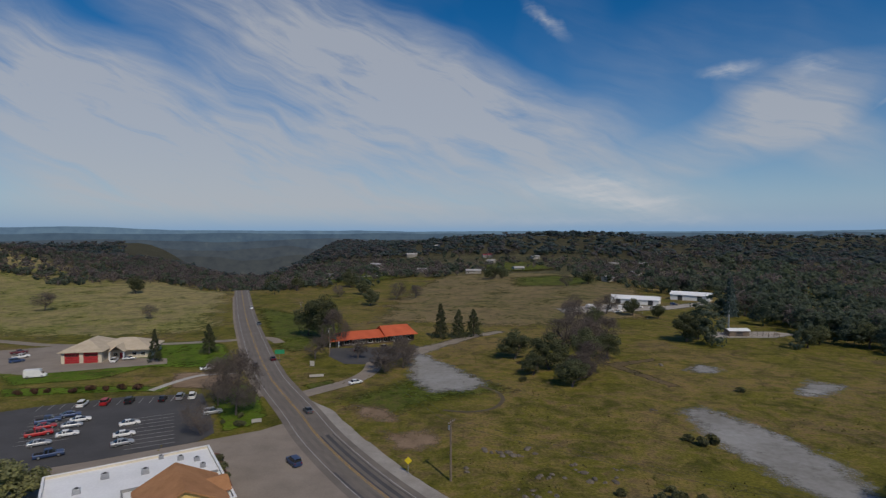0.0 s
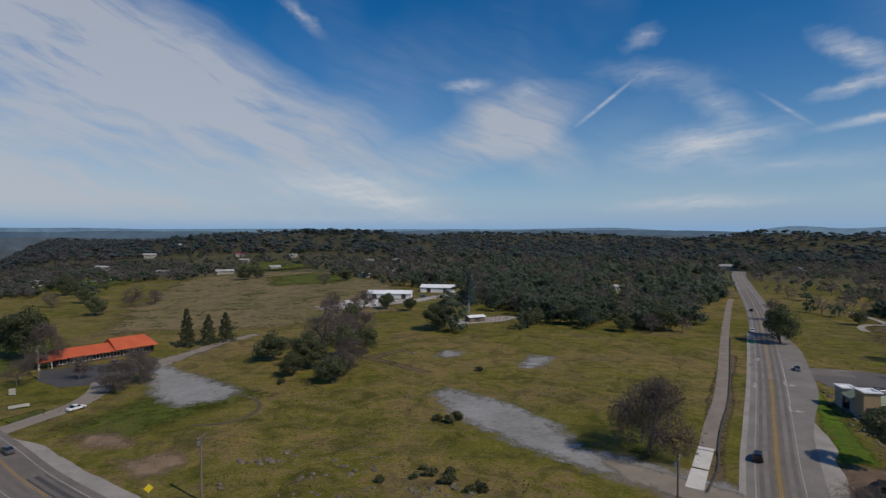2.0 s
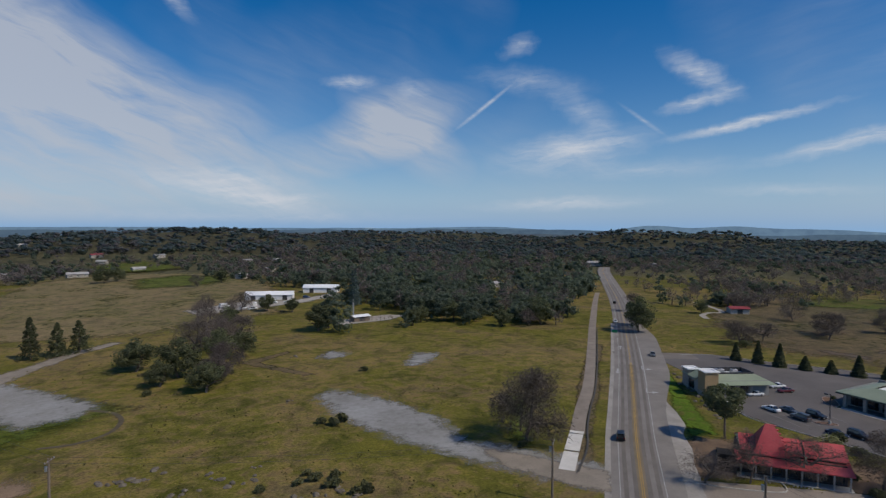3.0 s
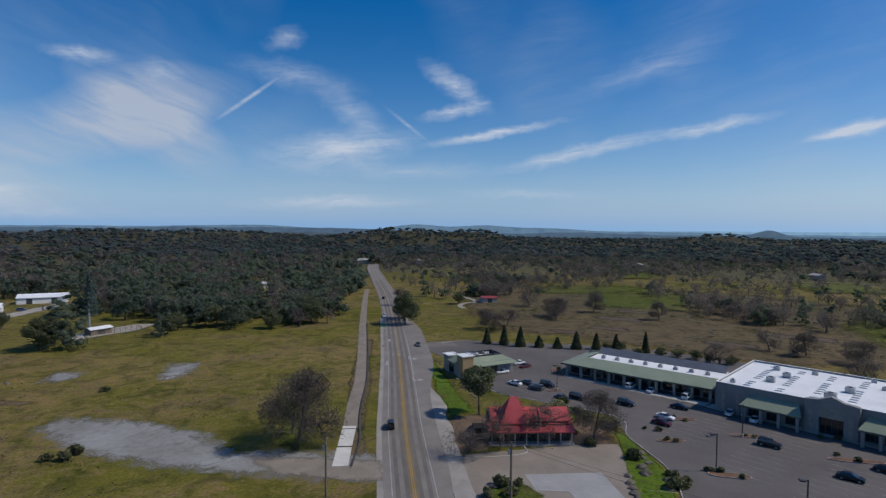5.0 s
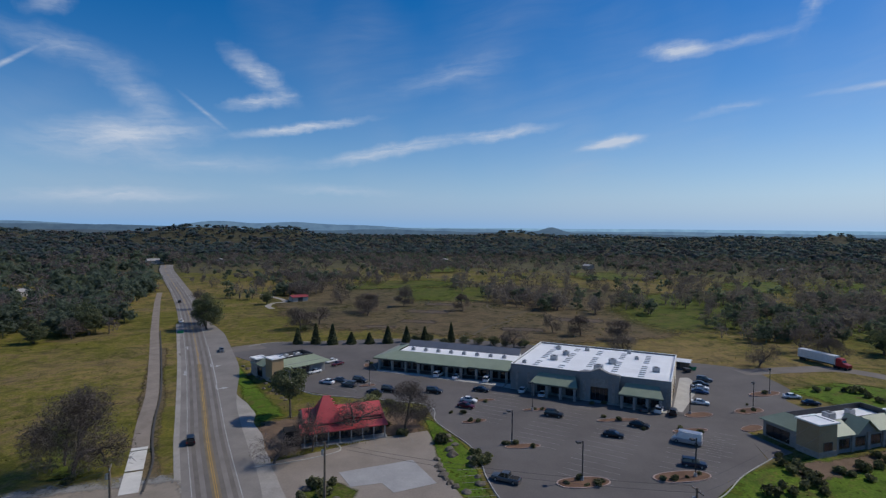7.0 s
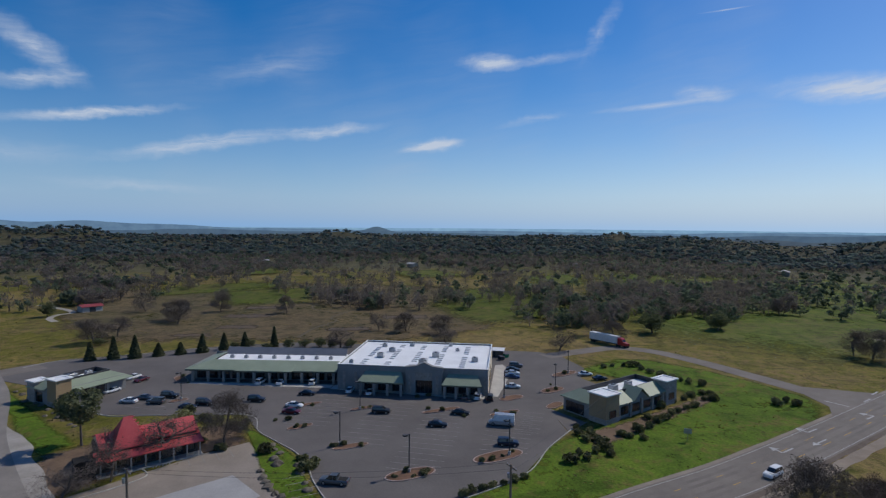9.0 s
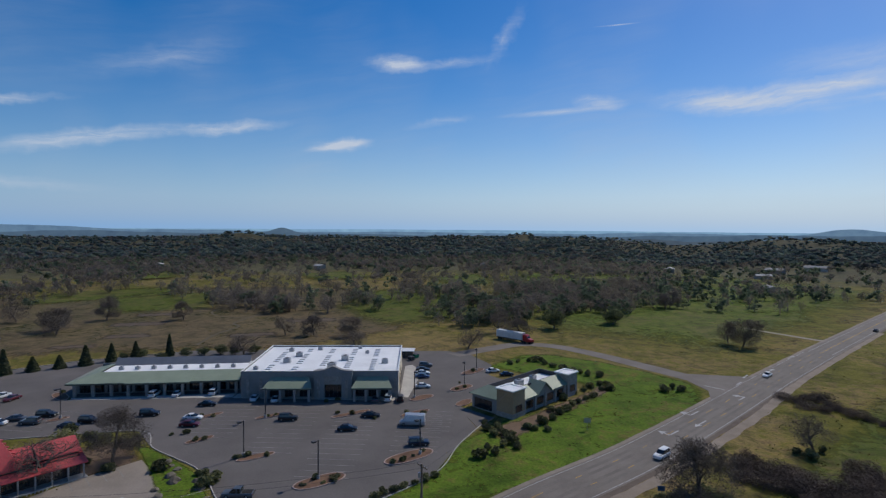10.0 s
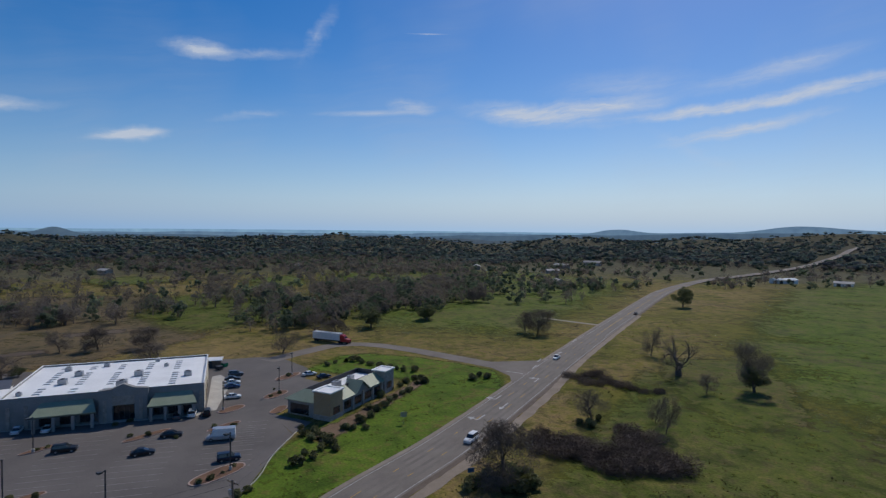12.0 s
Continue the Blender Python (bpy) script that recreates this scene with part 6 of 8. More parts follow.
def white_hall():
    e = thing("hall", frame_at((-55.0, 71.5), (-32.6, 85.7)), "flat white-roofed commercial building with a brown gable and yellow front", "building")
    L, D, H = 26.5, 25.0, 6.0
    bm = bmesh.new()
    for b in ((0, 0, L, 0.4), (0, D - 0.4, L, D), (0, 0.4, 0.4, D - 0.4)):
        box(bm, b[0], b[1], 0, b[2], b[3], H - 0.7)
    part("wall", bm, M_CREAM, e)
    part("side_wall", one_box(L - 0.4, 0.4, 0, L + 0.003, D - 0.4, H - 0.7), M_RUST, e, "rust-red side wall")
    parapet_roof(e, 0, 0, L, D, H, mat=M_CREAM)
    part("roof_step", box(one_box(11.0, 12.2, H - 0.45, L - 0.6, 12.5, H - 0.05), 11.0, 5.0, H - 0.45, 11.3, 12.2, H - 0.05), M_GREYWALL, e)
    for x, y, s in ((5, 16, 1.1), (9, 20, 1.2), (15, 18.5, 1.2), (3.0, 12, 1.1), (21, 21.5, 1.0), (23.5, 19.5, 0.9), (18, 24, 0.8), (8, 9, 0.9), (24, 16, 0.9)):
        roof_unit(e, x, y, H - 0.45, s * 0.62)
    gable(e, 12.4, 25.6, -1.0, 10.8, 6.0, 9.4, M_BROWNROOF, "y", 0.3)
    gable_end(e, (13.4, -0.4, 6.0), (24.6, -0.4, 6.0), (19.0, -0.4, 9.0), M_YELLOW)
    part("roof", solid(bmesh.new(), [(12.4, 10.8, 6.0), (25.6, 10.8, 6.0), (19.0, 6.0, 9.4)], [(0, 1, 2)], 0.2), M_BROWNROOF, e)
    gable(e, 21.8, 26.4, 3.0, 9.5, 6.2, 7.4, M_BROWNROOF, "x", 0.2, "dormer_roof")
    for x in (16.0, 19.0, 22.0):
        window(e, x, 1.0, 2.0, 2.0, 0.0, M_WHITE)


store()
strip_shops()
corner_shop("shop", frame_at((154.1, 79.9), (170.2, 69.2)), 19.3, 12.5, "small corner shop with a tan tower and sage green roofs", False)
corner_shop("shop", frame_at((125.6, -57.8), (140.3, -84.8)), 30.5, 13.5, "long grey shop with tan towers and sage green gabled roofs", True)
red_restaurant()
fire_station()
orange_inn()
white_hall()


def shed(name, a, b, deep, high, roof_mat, wall_mat, label, category="shed", doors=0):
    L = math.hypot(b[0] - a[0], b[1] - a[1])
    e = thing(name, frame_at(a, b, land(*a)), label, category)
    bm = bmesh.new()
    for q in ((0, 0, L, 0.25), (0, deep - 0.25, L, deep), (0, 0.25, 0.25, deep - 0.25), (L - 0.25, 0.25, L, deep - 0.25)):
        box(bm, q[0], q[1], -0.5, q[2], q[3], high)
    part("wall", bm, wall_mat, e)
    gable(e, -0.5, L + 0.5, -0.6, deep + 0.6, high, high + deep * 0.16, roof_mat)
    for x, flip in ((0.0, True), (L, False)):
        p, q = (x, deep, high), (x, 0, high)
        gable_end(e, *((p, q) if flip else (q, p)), (x, deep / 2, high + deep * 0.15), wall_mat)
    for k in range(doors):
        part("door", one_box(L * (k + 0.5) / doors - 1.5, -0.08, 0, L * (k + 0.5) / doors + 1.5, 0.0, min(3.2, high - 0.4)), M_DARKMETAL, e)
    return e


M_DULLRED = surface("weathered_red_roof", (0.20, 0.035, 0.045), (0.29, 0.06, 0.065), 0.2, 3.0, 0.7, 0.1)
shed("warehouse", (112, 367), (139, 353), 12, 3.4, M_MEMBRANE, M_WHITE, "long white warehouse beside the woods", "warehouse", 3)
shed("warehouse", (160, 386), (181, 372), 12, 3.8, M_MEMBRANE, M_WHITE, "white metal warehouse at the edge of the woods", "warehouse", 2)
hut = shed("hut", (131, 250), (140, 250), 5, 2.6, M_MEMBRANE, M_WOOD, "brown hut with a pale roof on a fenced pad", "hut", 1)
soft_patch("gravel_yard", [(122, 246), (150, 246), (165, 254), (158, 262), (124, 260)], M_SHOULDER, 0.06, 2.0, 4.0, "pale gravel pad round the hut", "gravel")
soft_patch("gravel_yard", [(72, 318), (140, 336), (182, 362), (176, 372), (140, 350), (108, 362), (70, 340)], M_SHOULDER, 0.06, 3.0, 6.0, "pale gravel yard in front of the warehouses", "gravel")
# scattered houses: x, y, width, depth, height, turn
HOUSES = [(-55, 842, 20, 12, 6, 10), (-95, 713, 18, 11, 5, -20), (-15, 930, 16, 11, 6, 30), (26, 618, 22, 10, 4, 5), (-125, 580, 18, 9, 4, -8), (217, 713, 18, 10, 5, 20), (254, 713, 16, 10, 5, -15), (155, 516, 12, 9, 5, 40), (86, 662, 16, 10, 4, 12), (60, 760, 14, 10, 5, -30), (130, 800, 16, 10, 5, 15), (487, -635, 30, 14, 5, 25), (527, -446, 22, 12, 5, -40), (326, -374, 16, 10, 4, -30), (480, -560, 24, 12, 5, 15), (430, -480, 18, 10, 4, 60), (610, 380, 16, 12, 5, 20), (575, 455, 22, 14, 5, -40), (300, 330, 13, 9, 4, 10), (640, -60, 16, 10, 5, 30), (700, 120, 16, 10, 5, 0), (620, -250, 18, 10, 5, -20), (205, 590, 14, 9, 4, 25), (-30, 640, 14, 9, 4, -10)]
for x, y, w, d, h, turn in HOUSES:
    w, d, h = w * 0.78, d * 0.78, h * 0.8
    e = thing("house", pose(x, y, land(x, y) + 0.3, 0, 0, turn), "pale farmhouse with a low gable roof among trees", "house", "scattered houses")
    bm = bmesh.new()
    for q in ((0, 0, w, 0.3), (0, d - 0.3, w, d), (0, 0.3, 0.3, d - 0.3), (w - 0.3, 0.3, w, d - 0.3)):
        box(bm, q[0], q[1], -2.0, q[2], q[3], h)
    part("wall", bm, M_HOUSE, e)
    gable(e, -0.6, w + 0.6, -0.7, d + 0.7, h, h + d * 0.22, M_GREYROOF)
    gable_end(e, (0, d, h), (0, 0, h), (0, d / 2, h + d * 0.21), M_HOUSE)
    gable_end(e, (w, 0, h), (w, d, h), (w, d / 2, h + d * 0.21), M_HOUSE)
    for k in range(3):
        window(e, w * (k + 0.5) / 3, 1.0, 1.6, 1.3, 0.0, M_WHITE)
shed("house", (318, 151), (325, 144), 7, 3.0, M_DULLRED, M_HOUSE, "small red-roofed farmhouse in the dry field", "house", 1)
shed("house", (60, 820), (74, 822), 9, 4.5, M_DULLRED, M_HOUSE, "red-roofed house on the wooded hill", "house", 1)
shed("barn", (229, -556), (217, -574), 10, 3.6, M_MEMBRANE, M_WHITE, "long white farm shed on the green pasture", "barn", 2)
shed("barn", (188, -573), (174, -577), 10, 3.4, M_GREYROOF, M_WHITE, "grey-roofed farm shed on the green pasture", "barn", 2)

# ---- yards in detail ----
flat("concrete_apron", [(150.8, -34.7), (150.0, -37.0), (176, -48.2), (185.5, -47.2), (184.8, -44.4)], M_CONCRETE, 0.10, "cream concrete apron along the store", "pavement")
flat("concrete_pad", [(99.7, 37.9), (108.1, 25.2), (99, 18.4), (93.9, 25.3), (97.1, 28.5), (94.5, 33.7)], M_CONCRETE_PALE, 0.09, "pale concrete slab in the small car park", "pavement")
flat("sidewalk", [(166.6, 9.2), (151.5, -33.6), (148.0, -32.6), (163.0, 10.4)], M_CONCRETE, 0.16, "concrete walk along the store front", "pavement")
flat("sidewalk", [(175.0, 53.6), (167.0, 9.6), (163.6, 10.6), (173.2, 54.0)], M_CONCRETE, 0.15, "concrete walk along the shops", "pavement")
soft_patch("mulch_bed", [(98, 57), (110, 62), (122, 66), (128, 58), (134, 48), (136, 30), (122, 26), (120, 33), (110, 49)], M_MULCH_SOFT, 0.05, 1.5, 4.0, "brown mulch and dead grass round the restaurant", "mulch")
soft_patch("mulch_bed", [(121, -50), (124, -59), (139, -87), (146, -98), (141, -98), (122, -66), (112, -50)], M_MULCH_SOFT, 0.07, 1.2, 2.5, "brown mulch under the shrubs by the shop", "mulch")
soft_patch("garden_corner", [(86.5, 42.5), (96.4, 41.2), (95.6, 35.6), (93.5, 31.5), (89.5, 31.5), (87, 36)], M_VERGE, 0.075, 0.8, 2.0, "rough grass corner with shrubs and stones", "grass")
soft_patch("grass_strip", [(95, 7.6), (103, 10.6), (110, 12.2), (117.3, 15.3), (124, 20.3), (131, 25.4), (136, 30), (127, 26), (118, 23), (107.4, 19.5), (101, 17), (94.5, 12.5)], M_LAWN, 0.07, 0.8, 1.4, "bright green grass strip with boulders", "grass")
soft_patch("green_verge", [(128, 62), (140, 74), (150, 82), (172, 102), (176, 108), (168, 105), (148, 88), (130, 74), (120, 66)], M_LAWN, 0.06, 1.2, 3.0, "green roadside bank below the shop", "grass")
soft_patch("lawn", [(-128, 157), (-90, 163), (-84, 162), (-84, 168), (-100, 170), (-135, 166)], M_LAWN, 0.06, 1.5, 3.0, "green strip under the clipped bushes", "lawn")
soft_patch("green_verge", [(-69, 162), (-60.5, 145), (-53, 130), (-47, 133), (-45.5, 142), (-53, 158), (-62, 172)], M_LAWN, 0.052, 1.2, 2.5, "green verge between the car park and the highway", "grass")
flat("brick_walk", [(-50.2, 117.4), (-48.4, 117.4), (-37.4, 98.2), (-39.6, 97.4)], M_BRICKRED, 0.09, "dark red brick walk beside the hall", "pavement")
soft_patch("bare_patch", [(-90, 184), (-72, 188), (-66, 178), (-70, 166), (-84, 168)], M_DIRT, 0.062, 1.5, 3.0, "bare sandy earth by the path", "earth")
soft_patch("bare_patch", [(-44, 170), (-36, 176), (-32, 168), (-38, 160)], M_VERGE, 0.05, 1.2, 3.0, "green corner of the verge", "grass")
soft_patch("gravel_track", [(-14, 206), (-16, 216), (-10, 226), (-2, 234), (10, 251), (26, 264), (30, 260), (14, 246), (2, 229), (-4, 219), (-8, 210)], M_TRACKSOFT, 0.058, 1.5, 3.5, "pale brown gravel track behind the restaurant", "track")
soft_patch("gravel_track", [(78, 91), (85, 78), (90.5, 66), (84, 60), (80, 67), (75.5, 80)], M_TRACKSOFT, 0.07, 1.2, 2.5, "pale brown gravel drive to the side road", "track")
tagged(ribbon("lane", spline([(-160, 468), (-130, 520), (-108, 575), (-98, 640), (-72, 668), (-56, 600), (-92, 560)], 3.0), 2.2, -2.2, M_CONCRETE, 0.5), "pale lane looping among the hillside houses", "lane", kind="structure")
tagged(ribbon("ditch", spline([(352, -14), (328, -1), (306, 12), (290, 18), (281, 15), (262, 24), (240, 29)], 2.0), 0.9, -0.7, M_RUT, 0.06), "dark winding ditch across the dry field", "ditch", kind="structure")
tagged(ribbon("ditch", spline([(306, 12), (318, 28), (338, 31), (348, 20)], 2.0), 0.6, -0.5, M_RUT, 0.058), "dark side ditch in the dry field", "ditch", kind="structure")
for x, y, w, d in ((268, 60, 9, 4), (300, 62, 12, 5), (258, 8, 10, 4), (290, -20, 12, 5), (330, 60, 9, 4), (276, 120, 10, 4), (250, 75, 8, 3)):
    soft_patch("bare_patch", [(x - d, y - w), (x + d, y - w), (x + d, y + w), (x - d, y + w)], M_RUSTY, 0.055, 2.0, 5.0, "dark rushy patch in the dry field", "earth")
path = ribbon("footpath", spline([(-88, 164), (-85, 174), (-80, 182), (-70, 184)], 1.5), 1.2, -1.2, M_CONCRETE, 0.09)
tagged(path, "pale concrete garden path", "path", kind="structure")
lane = ribbon("lane", spline([(-260, 250), (-200, 240), (-165, 230), (-129, 231), (-99, 238), (-80, 246), (-70, 235)], 2.0), 2.4, -2.4, M_PAVING, 0.07)
tagged(lane, "narrow concrete lane behind the fire station", "lane", kind="structure")
tagged(ribbon("farm_track", spline([(170, -236), (178, -230), (198, -225), (212, -222)], 2.0), 1.8, -1.6, M_PAVING, 0.07), "pale farm track off the highway", "track", kind="structure")
tagged(ribbon("farm_track", spline([(290, 150), (300, 158), (312, 160), (318, 156), (330, 165), (350, 190)], 2.0), 1.6, -1.6, M_SHOULDER_HARD, 0.09), "pale track to the red-roofed farmhouse", "track", kind="structure")
soft_patch("dirt_track", [(60, 192), (70, 168), (74, 168), (64, 194), (80, 203), (79, 206), (58, 198)], M_DRY, 0.06, 1.0, 2.0, "faint earth track through the meadow", "track")
tagged(ribbon("dirt_rut", spline([(11, 169), (16, 163), (17, 155), (13.5, 147.5), (7, 144.5), (0, 146)], 1.0), 0.6, -0.6, M_RUT, 0.08), "dark curved tyre rut in the grass", "rut", kind="structure")

# footpath along the side road, its slabs and its low wall
PATHWAY = spline([(84, 71), (95, 77.5), (104.5, 85), (117, 94), (132, 104), (151, 118), (185, 144), (224, 174), (300, 231), (340, 260)], 1.5)
way_ob = ribbon("footpath", PATHWAY[14:], 1.7, -1.7, M_EARTH, 0.09)
tagged(way_ob, "brown compacted footpath along the side road", "path", kind="structure")
for a, b in ((0.2, 9.6), (10.4, 20.5), (21.0, 22.5)):
    d = Vector((20.5, 14)).normalized()
    n = Vector((-d.y, d.x))
    p, q = Vector((84.2, 71.2)) + d * a, Vector((84.2, 71.2)) + d * b
    bm = prism(bmesh.new(), [tuple(p + n * 1.6), tuple(p - n * 1.6), tuple(q - n * 1.6), tuple(q + n * 1.6)], -0.1, 0.14)
    part("slab", bm, M_CONCRETE_BRIGHT, way_ob, "bright new concrete slab")
low_wall = ribbon("low_wall", PATHWAY[:110], -2.0, -2.45, M_DARKWALL, 0.32)
tagged(low_wall, "low dark retaining kerb beside the footpath", "wall", kind="structure")
soft_patch("dirt_verge", [(90, 69), (104, 80), (130, 98), (165, 124), (190, 142), (186, 146), (150, 121), (116, 96), (88, 75)], M_DRY, 0.05, 1.5, 2.5, "dry weedy verge beside the side road", "grass")

# road paint and wear
for line, parent, lo, hi in ((HIGHWAY, road_1, 40, 420), (SIDE_ROAD, road_2, 10, 220)):
    for o in (-2.95, -1.2, 1.2, 2.95):
        ribbon("wheel_track", line[lo:hi], o + 0.42, o - 0.42, M_WORN, 0.09, parent)
ribbon("dark_seal", HIGHWAY[205:262], 3.6, 0.4, M_ASPHALT_DARK, 0.086, road_1)
ribbon("dark_seal", HIGHWAY[215:300], -3.2, -3.9, M_ASPHALT_DARK, 0.086, road_1)
ribbon("median_stain", SIDE_ROAD[14:75], 1.0, -1.0, M_MEDIAN, 0.088, road_2)
ribbon("turn_line", SIDE_ROAD[62:90], -4.05, -4.25, M_WHITELINE, 0.102, road_2)


def arrow(parent, x, y, heading, turn=0):
    """A painted road arrow; turn: -1 or 1 bends its head."""
    bm = bmesh.new()
    solid(bm, [(-1.6, -0.12, 0), (0.9, -0.12, 0), (0.9, 0.12, 0), (-1.6, 0.12, 0)], [(0, 1, 2, 3)])
    if turn:
        solid(bm, [(0.9, 0.0, 0), (1.2, 0.0, 0), (0.9, 1.0 * turn, 0), (0.6, 1.0 * turn, 0)], [(0, 1, 2, 3)])
        solid(bm, [(1.5, 0.9 * turn, 0), (0.0, 0.9 * turn, 0), (0.6, 1.9 * turn, 0)], [(0, 1, 2)])
    else:
        solid(bm, [(0.9, -0.5, 0), (2.2, 0, 0), (0.9, 0.5, 0)], [(0, 1, 2)])
    o = part("road_arrow", bm, M_WHITELINE, parent)
    o.matrix_basis = pose(x, y, 0.106, 0, 0, heading) @ Matrix.Diagonal((1.7, 1.7, 1, 1))


for x, y, h, t in ((168, 109.4, 215, 1), (145.5, 93, 215, 1), (158.3, 112.3, 215, 0), (190, 133.6, 35, 0)):
    arrow(road_2, x, y, h, t)
for x, y, h, t in ((105.8, -90.3, 115, -1), (109.5, -101.9, 115, 0), (115.8, -105.2, 115, -1), (122.7, -128.4, -65, 1), (144.5, -163, -65, 0), (157.7, -187.5, -65, 0)):
    arrow(road_1, x, y, h, t)
for x, y, h, w in ((133.5, -128.7, 25, 6.0), (141, -148.5, 118, 5.0), (135, -139.7, 118, 5.0)):
    o = part("stop_line", one_box(-w / 2, -0.25, 0, w / 2, 0.25, 0.01), M_WHITELINE, road_1)
    o.matrix_basis = pose(x, y, 0.106, 0, 0, h)


def bays(lot_ob, a, b, half, gap=2.75, both=True, z=0.075):
    """Rows of parking bays either side of the line from a to b."""
    d = (Vector(b) - Vector(a)).normalized()
    turn_ = math.degrees(math.atan2(d.y, d.x))
    me = None
    n = int((Vector(b) - Vector(a)).length / gap)
    for i in range(n + 1):
        p = Vector(a) + d * gap * i
        if me is None:
            bm = one_box(-0.06, -half if both else 0, -0.01, 0.06, half, 0.006)
            o = part("bay_line", bm, M_WHITELINE if lot_ob is west_lot else M_BAYLINE, lot_ob)
            me = o.data
        else:
            o = new("bay_line", me)
            o.parent = lot_ob
        o.matrix_basis = pose(p.x, p.y, z, 0, 0, turn_)


bays(lot, (106, -9), (139, -21.5), 5.3)
bays(lot, (121, 1), (150, -9), 5.3)
bays(lot, (113, -29), (136, -37.5), 5.3)
bays(lot, (134, 14.5), (156, 7.5), 5.3)
bays(lot, (172.5, 52), (161, 10), 5.5, both=False)
bays(lot, (151, 58), (164, 52), 5.3)
bays(lot, (160, -36), (182, -46), -5.2, both=False)
bays(lot, (107, 10.4), (95, 6.2), -5.5, both=False)
bays(lot, (122, -40), (136, -46), 5.0, both=False)
bays(west_lot, (-75.5, 141), (-65.5, 121), 5.2, z=0.075)
bays(west_lot, (-101, 143), (-90, 121), 5.2, z=0.075)
bays(west_lot, (-110, 150), (-74, 160), -5.0, both=False, z=0.075)
bays(red_lot, (117.5, 36.5), (122, 27), -4.8, both=False, z=0.07)
bm = bmesh.new()
for k in range(6):
    solid(bm, [(0.6 * k, 0, 0), (0.6 * k + 0.22, 0, 0), (0.6 * k + 1.2, 3.6, 0), (0.6 * k + 0.98, 3.6, 0)], [(0, 1, 2, 3)])
o = part("hatched_bay", bm, M_WHITELINE, red_lot)
o.matrix_basis = pose(113.0, 41.5, 0.075, 0, 0, -58)


def kerb(name, line, label, mat=None):
    """A raised kerb along a plan line."""
    bm = bmesh.new()
    n = len(line)
    rows = []
    for i, p in enumerate(line):
        d = (line[min(i + 1, n - 1)] - line[max(i - 1, 0)]).normalized()
        s = Vector((-d.y, d.x)) * 0.10
        rows.append([bm.verts.new((p.x + s.x * k, p.y + s.y * k, z)) for k, z in ((1, 0.0), (1, 0.19), (-1, 0.19), (-1, 0.0))])
    for r0, r1 in zip(rows, rows[1:]):
        for k in range(3):
            bm.faces.new((r0[k], r1[k], r1[k + 1], r0[k + 1]))
    bmesh.ops.recalc_face_normals(bm, faces=bm.faces)
    return tagged(part(name, bm, mat or M_CONCRETE), label, "kerb", kind="structure")


kerb("kerb", spline([(124, -49), (113.5, -39.5), (101.5, -30.5), (92.4, -14.5), (86.5, 1.5), (92, 4.6), (97, 7.2), (104, 9.8), (110, 11.4), (117.5, 14.6), (124, 19.6), (131, 24.8), (142.5, 29.6), (144.6, 52), (146.5, 65.5), (159, 77.5)], 2.0), "pale concrete kerb round the car park")
kerb("kerb", spline([(198, 112.6), (207, 106), (213, 87), (223, 63), (229, 31)], 3.0), "pale concrete kerb behind the car park")
kerb("kerb", spline([(98.3, 55.6), (103, 48), (108.1, 42.2), (110.5, 41.5), (113, 43.5)], 1.0), "pale kerb of the restaurant garden")
M_KERBRED = surface("reddish_kerb", (0.30, 0.22, 0.19), (0.42, 0.32, 0.28), 0.5, 5.0, 0.9)


def island(x, y, long, wide, turn_):
    """A planted island: kerb ring and mulch."""
    pts = []
    for k in range(28):
        a = 2 * math.pi * k / 28
        pts.append((long / 2 * math.copysign(abs(math.cos(a)) ** 0.75, math.cos(a)), wide / 2 * math.sin(a)))
    e = thing("planted_island", pose(x, y, 0.05, 0, 0, turn_), "mulched car park island inside a reddish kerb", "island", "car park islands")
    part("mulch", prism(bmesh.new(), [(px * 0.95, py * 0.92) for px, py in pts], -0.1, 0.15), M_MULCH, e)
    bm = bmesh.new()
    o_ = [bm.verts.new((px, py, -0.05)) for px, py in pts]
    t_ = [bm.verts.new((px, py, 0.19)) for px, py in pts]
    i_ = [bm.verts.new((px * 0.95, py * 0.92, 0.19)) for px, py in pts]
    j_ = [bm.verts.new((px * 0.95, py * 0.92, 0.0)) for px, py in pts]
    for k in range(28):
        n = (k + 1) % 28
        for p, q in ((o_, t_), (t_, i_), (i_, j_)):
            bm.faces.new((p[k], p[n], q[n], q[k]))
    bmesh.ops.recalc_face_normals(bm, faces=bm.faces)
    part("kerb_ring", bm, M_KERBRED, e)


for x, y, l, w, t in ((104.4, -8.6, 10.5, 4.4, -72), (119.4, 3.2, 8.0, 2.4, -72), (110.5, -27.5, 12.0, 4.6, -70), (132.6, 15.5, 6.5, 2.2, -60), (140.5, -19.5, 11.0, 2.2, -72), (144.6, 0.0, 8.5, 2.0, -72), (149, 15.5, 8.0, 2.0, -65), (136.5, -35.5, 9.0, 2.4, -70), (148.5, -40.5, 8.0, 3.6, -65), (154.5, -54.5, 9.0, 4.0, -60), (141.0, -50.5, 7.0, 3.0, -50), (171.5, -64.5, 11, 4, -60), (177.5, 56.5, 9, 3.4, 30), (156.5, 50.5, 5, 2, -60)):
    island(x, y, l, w, t)

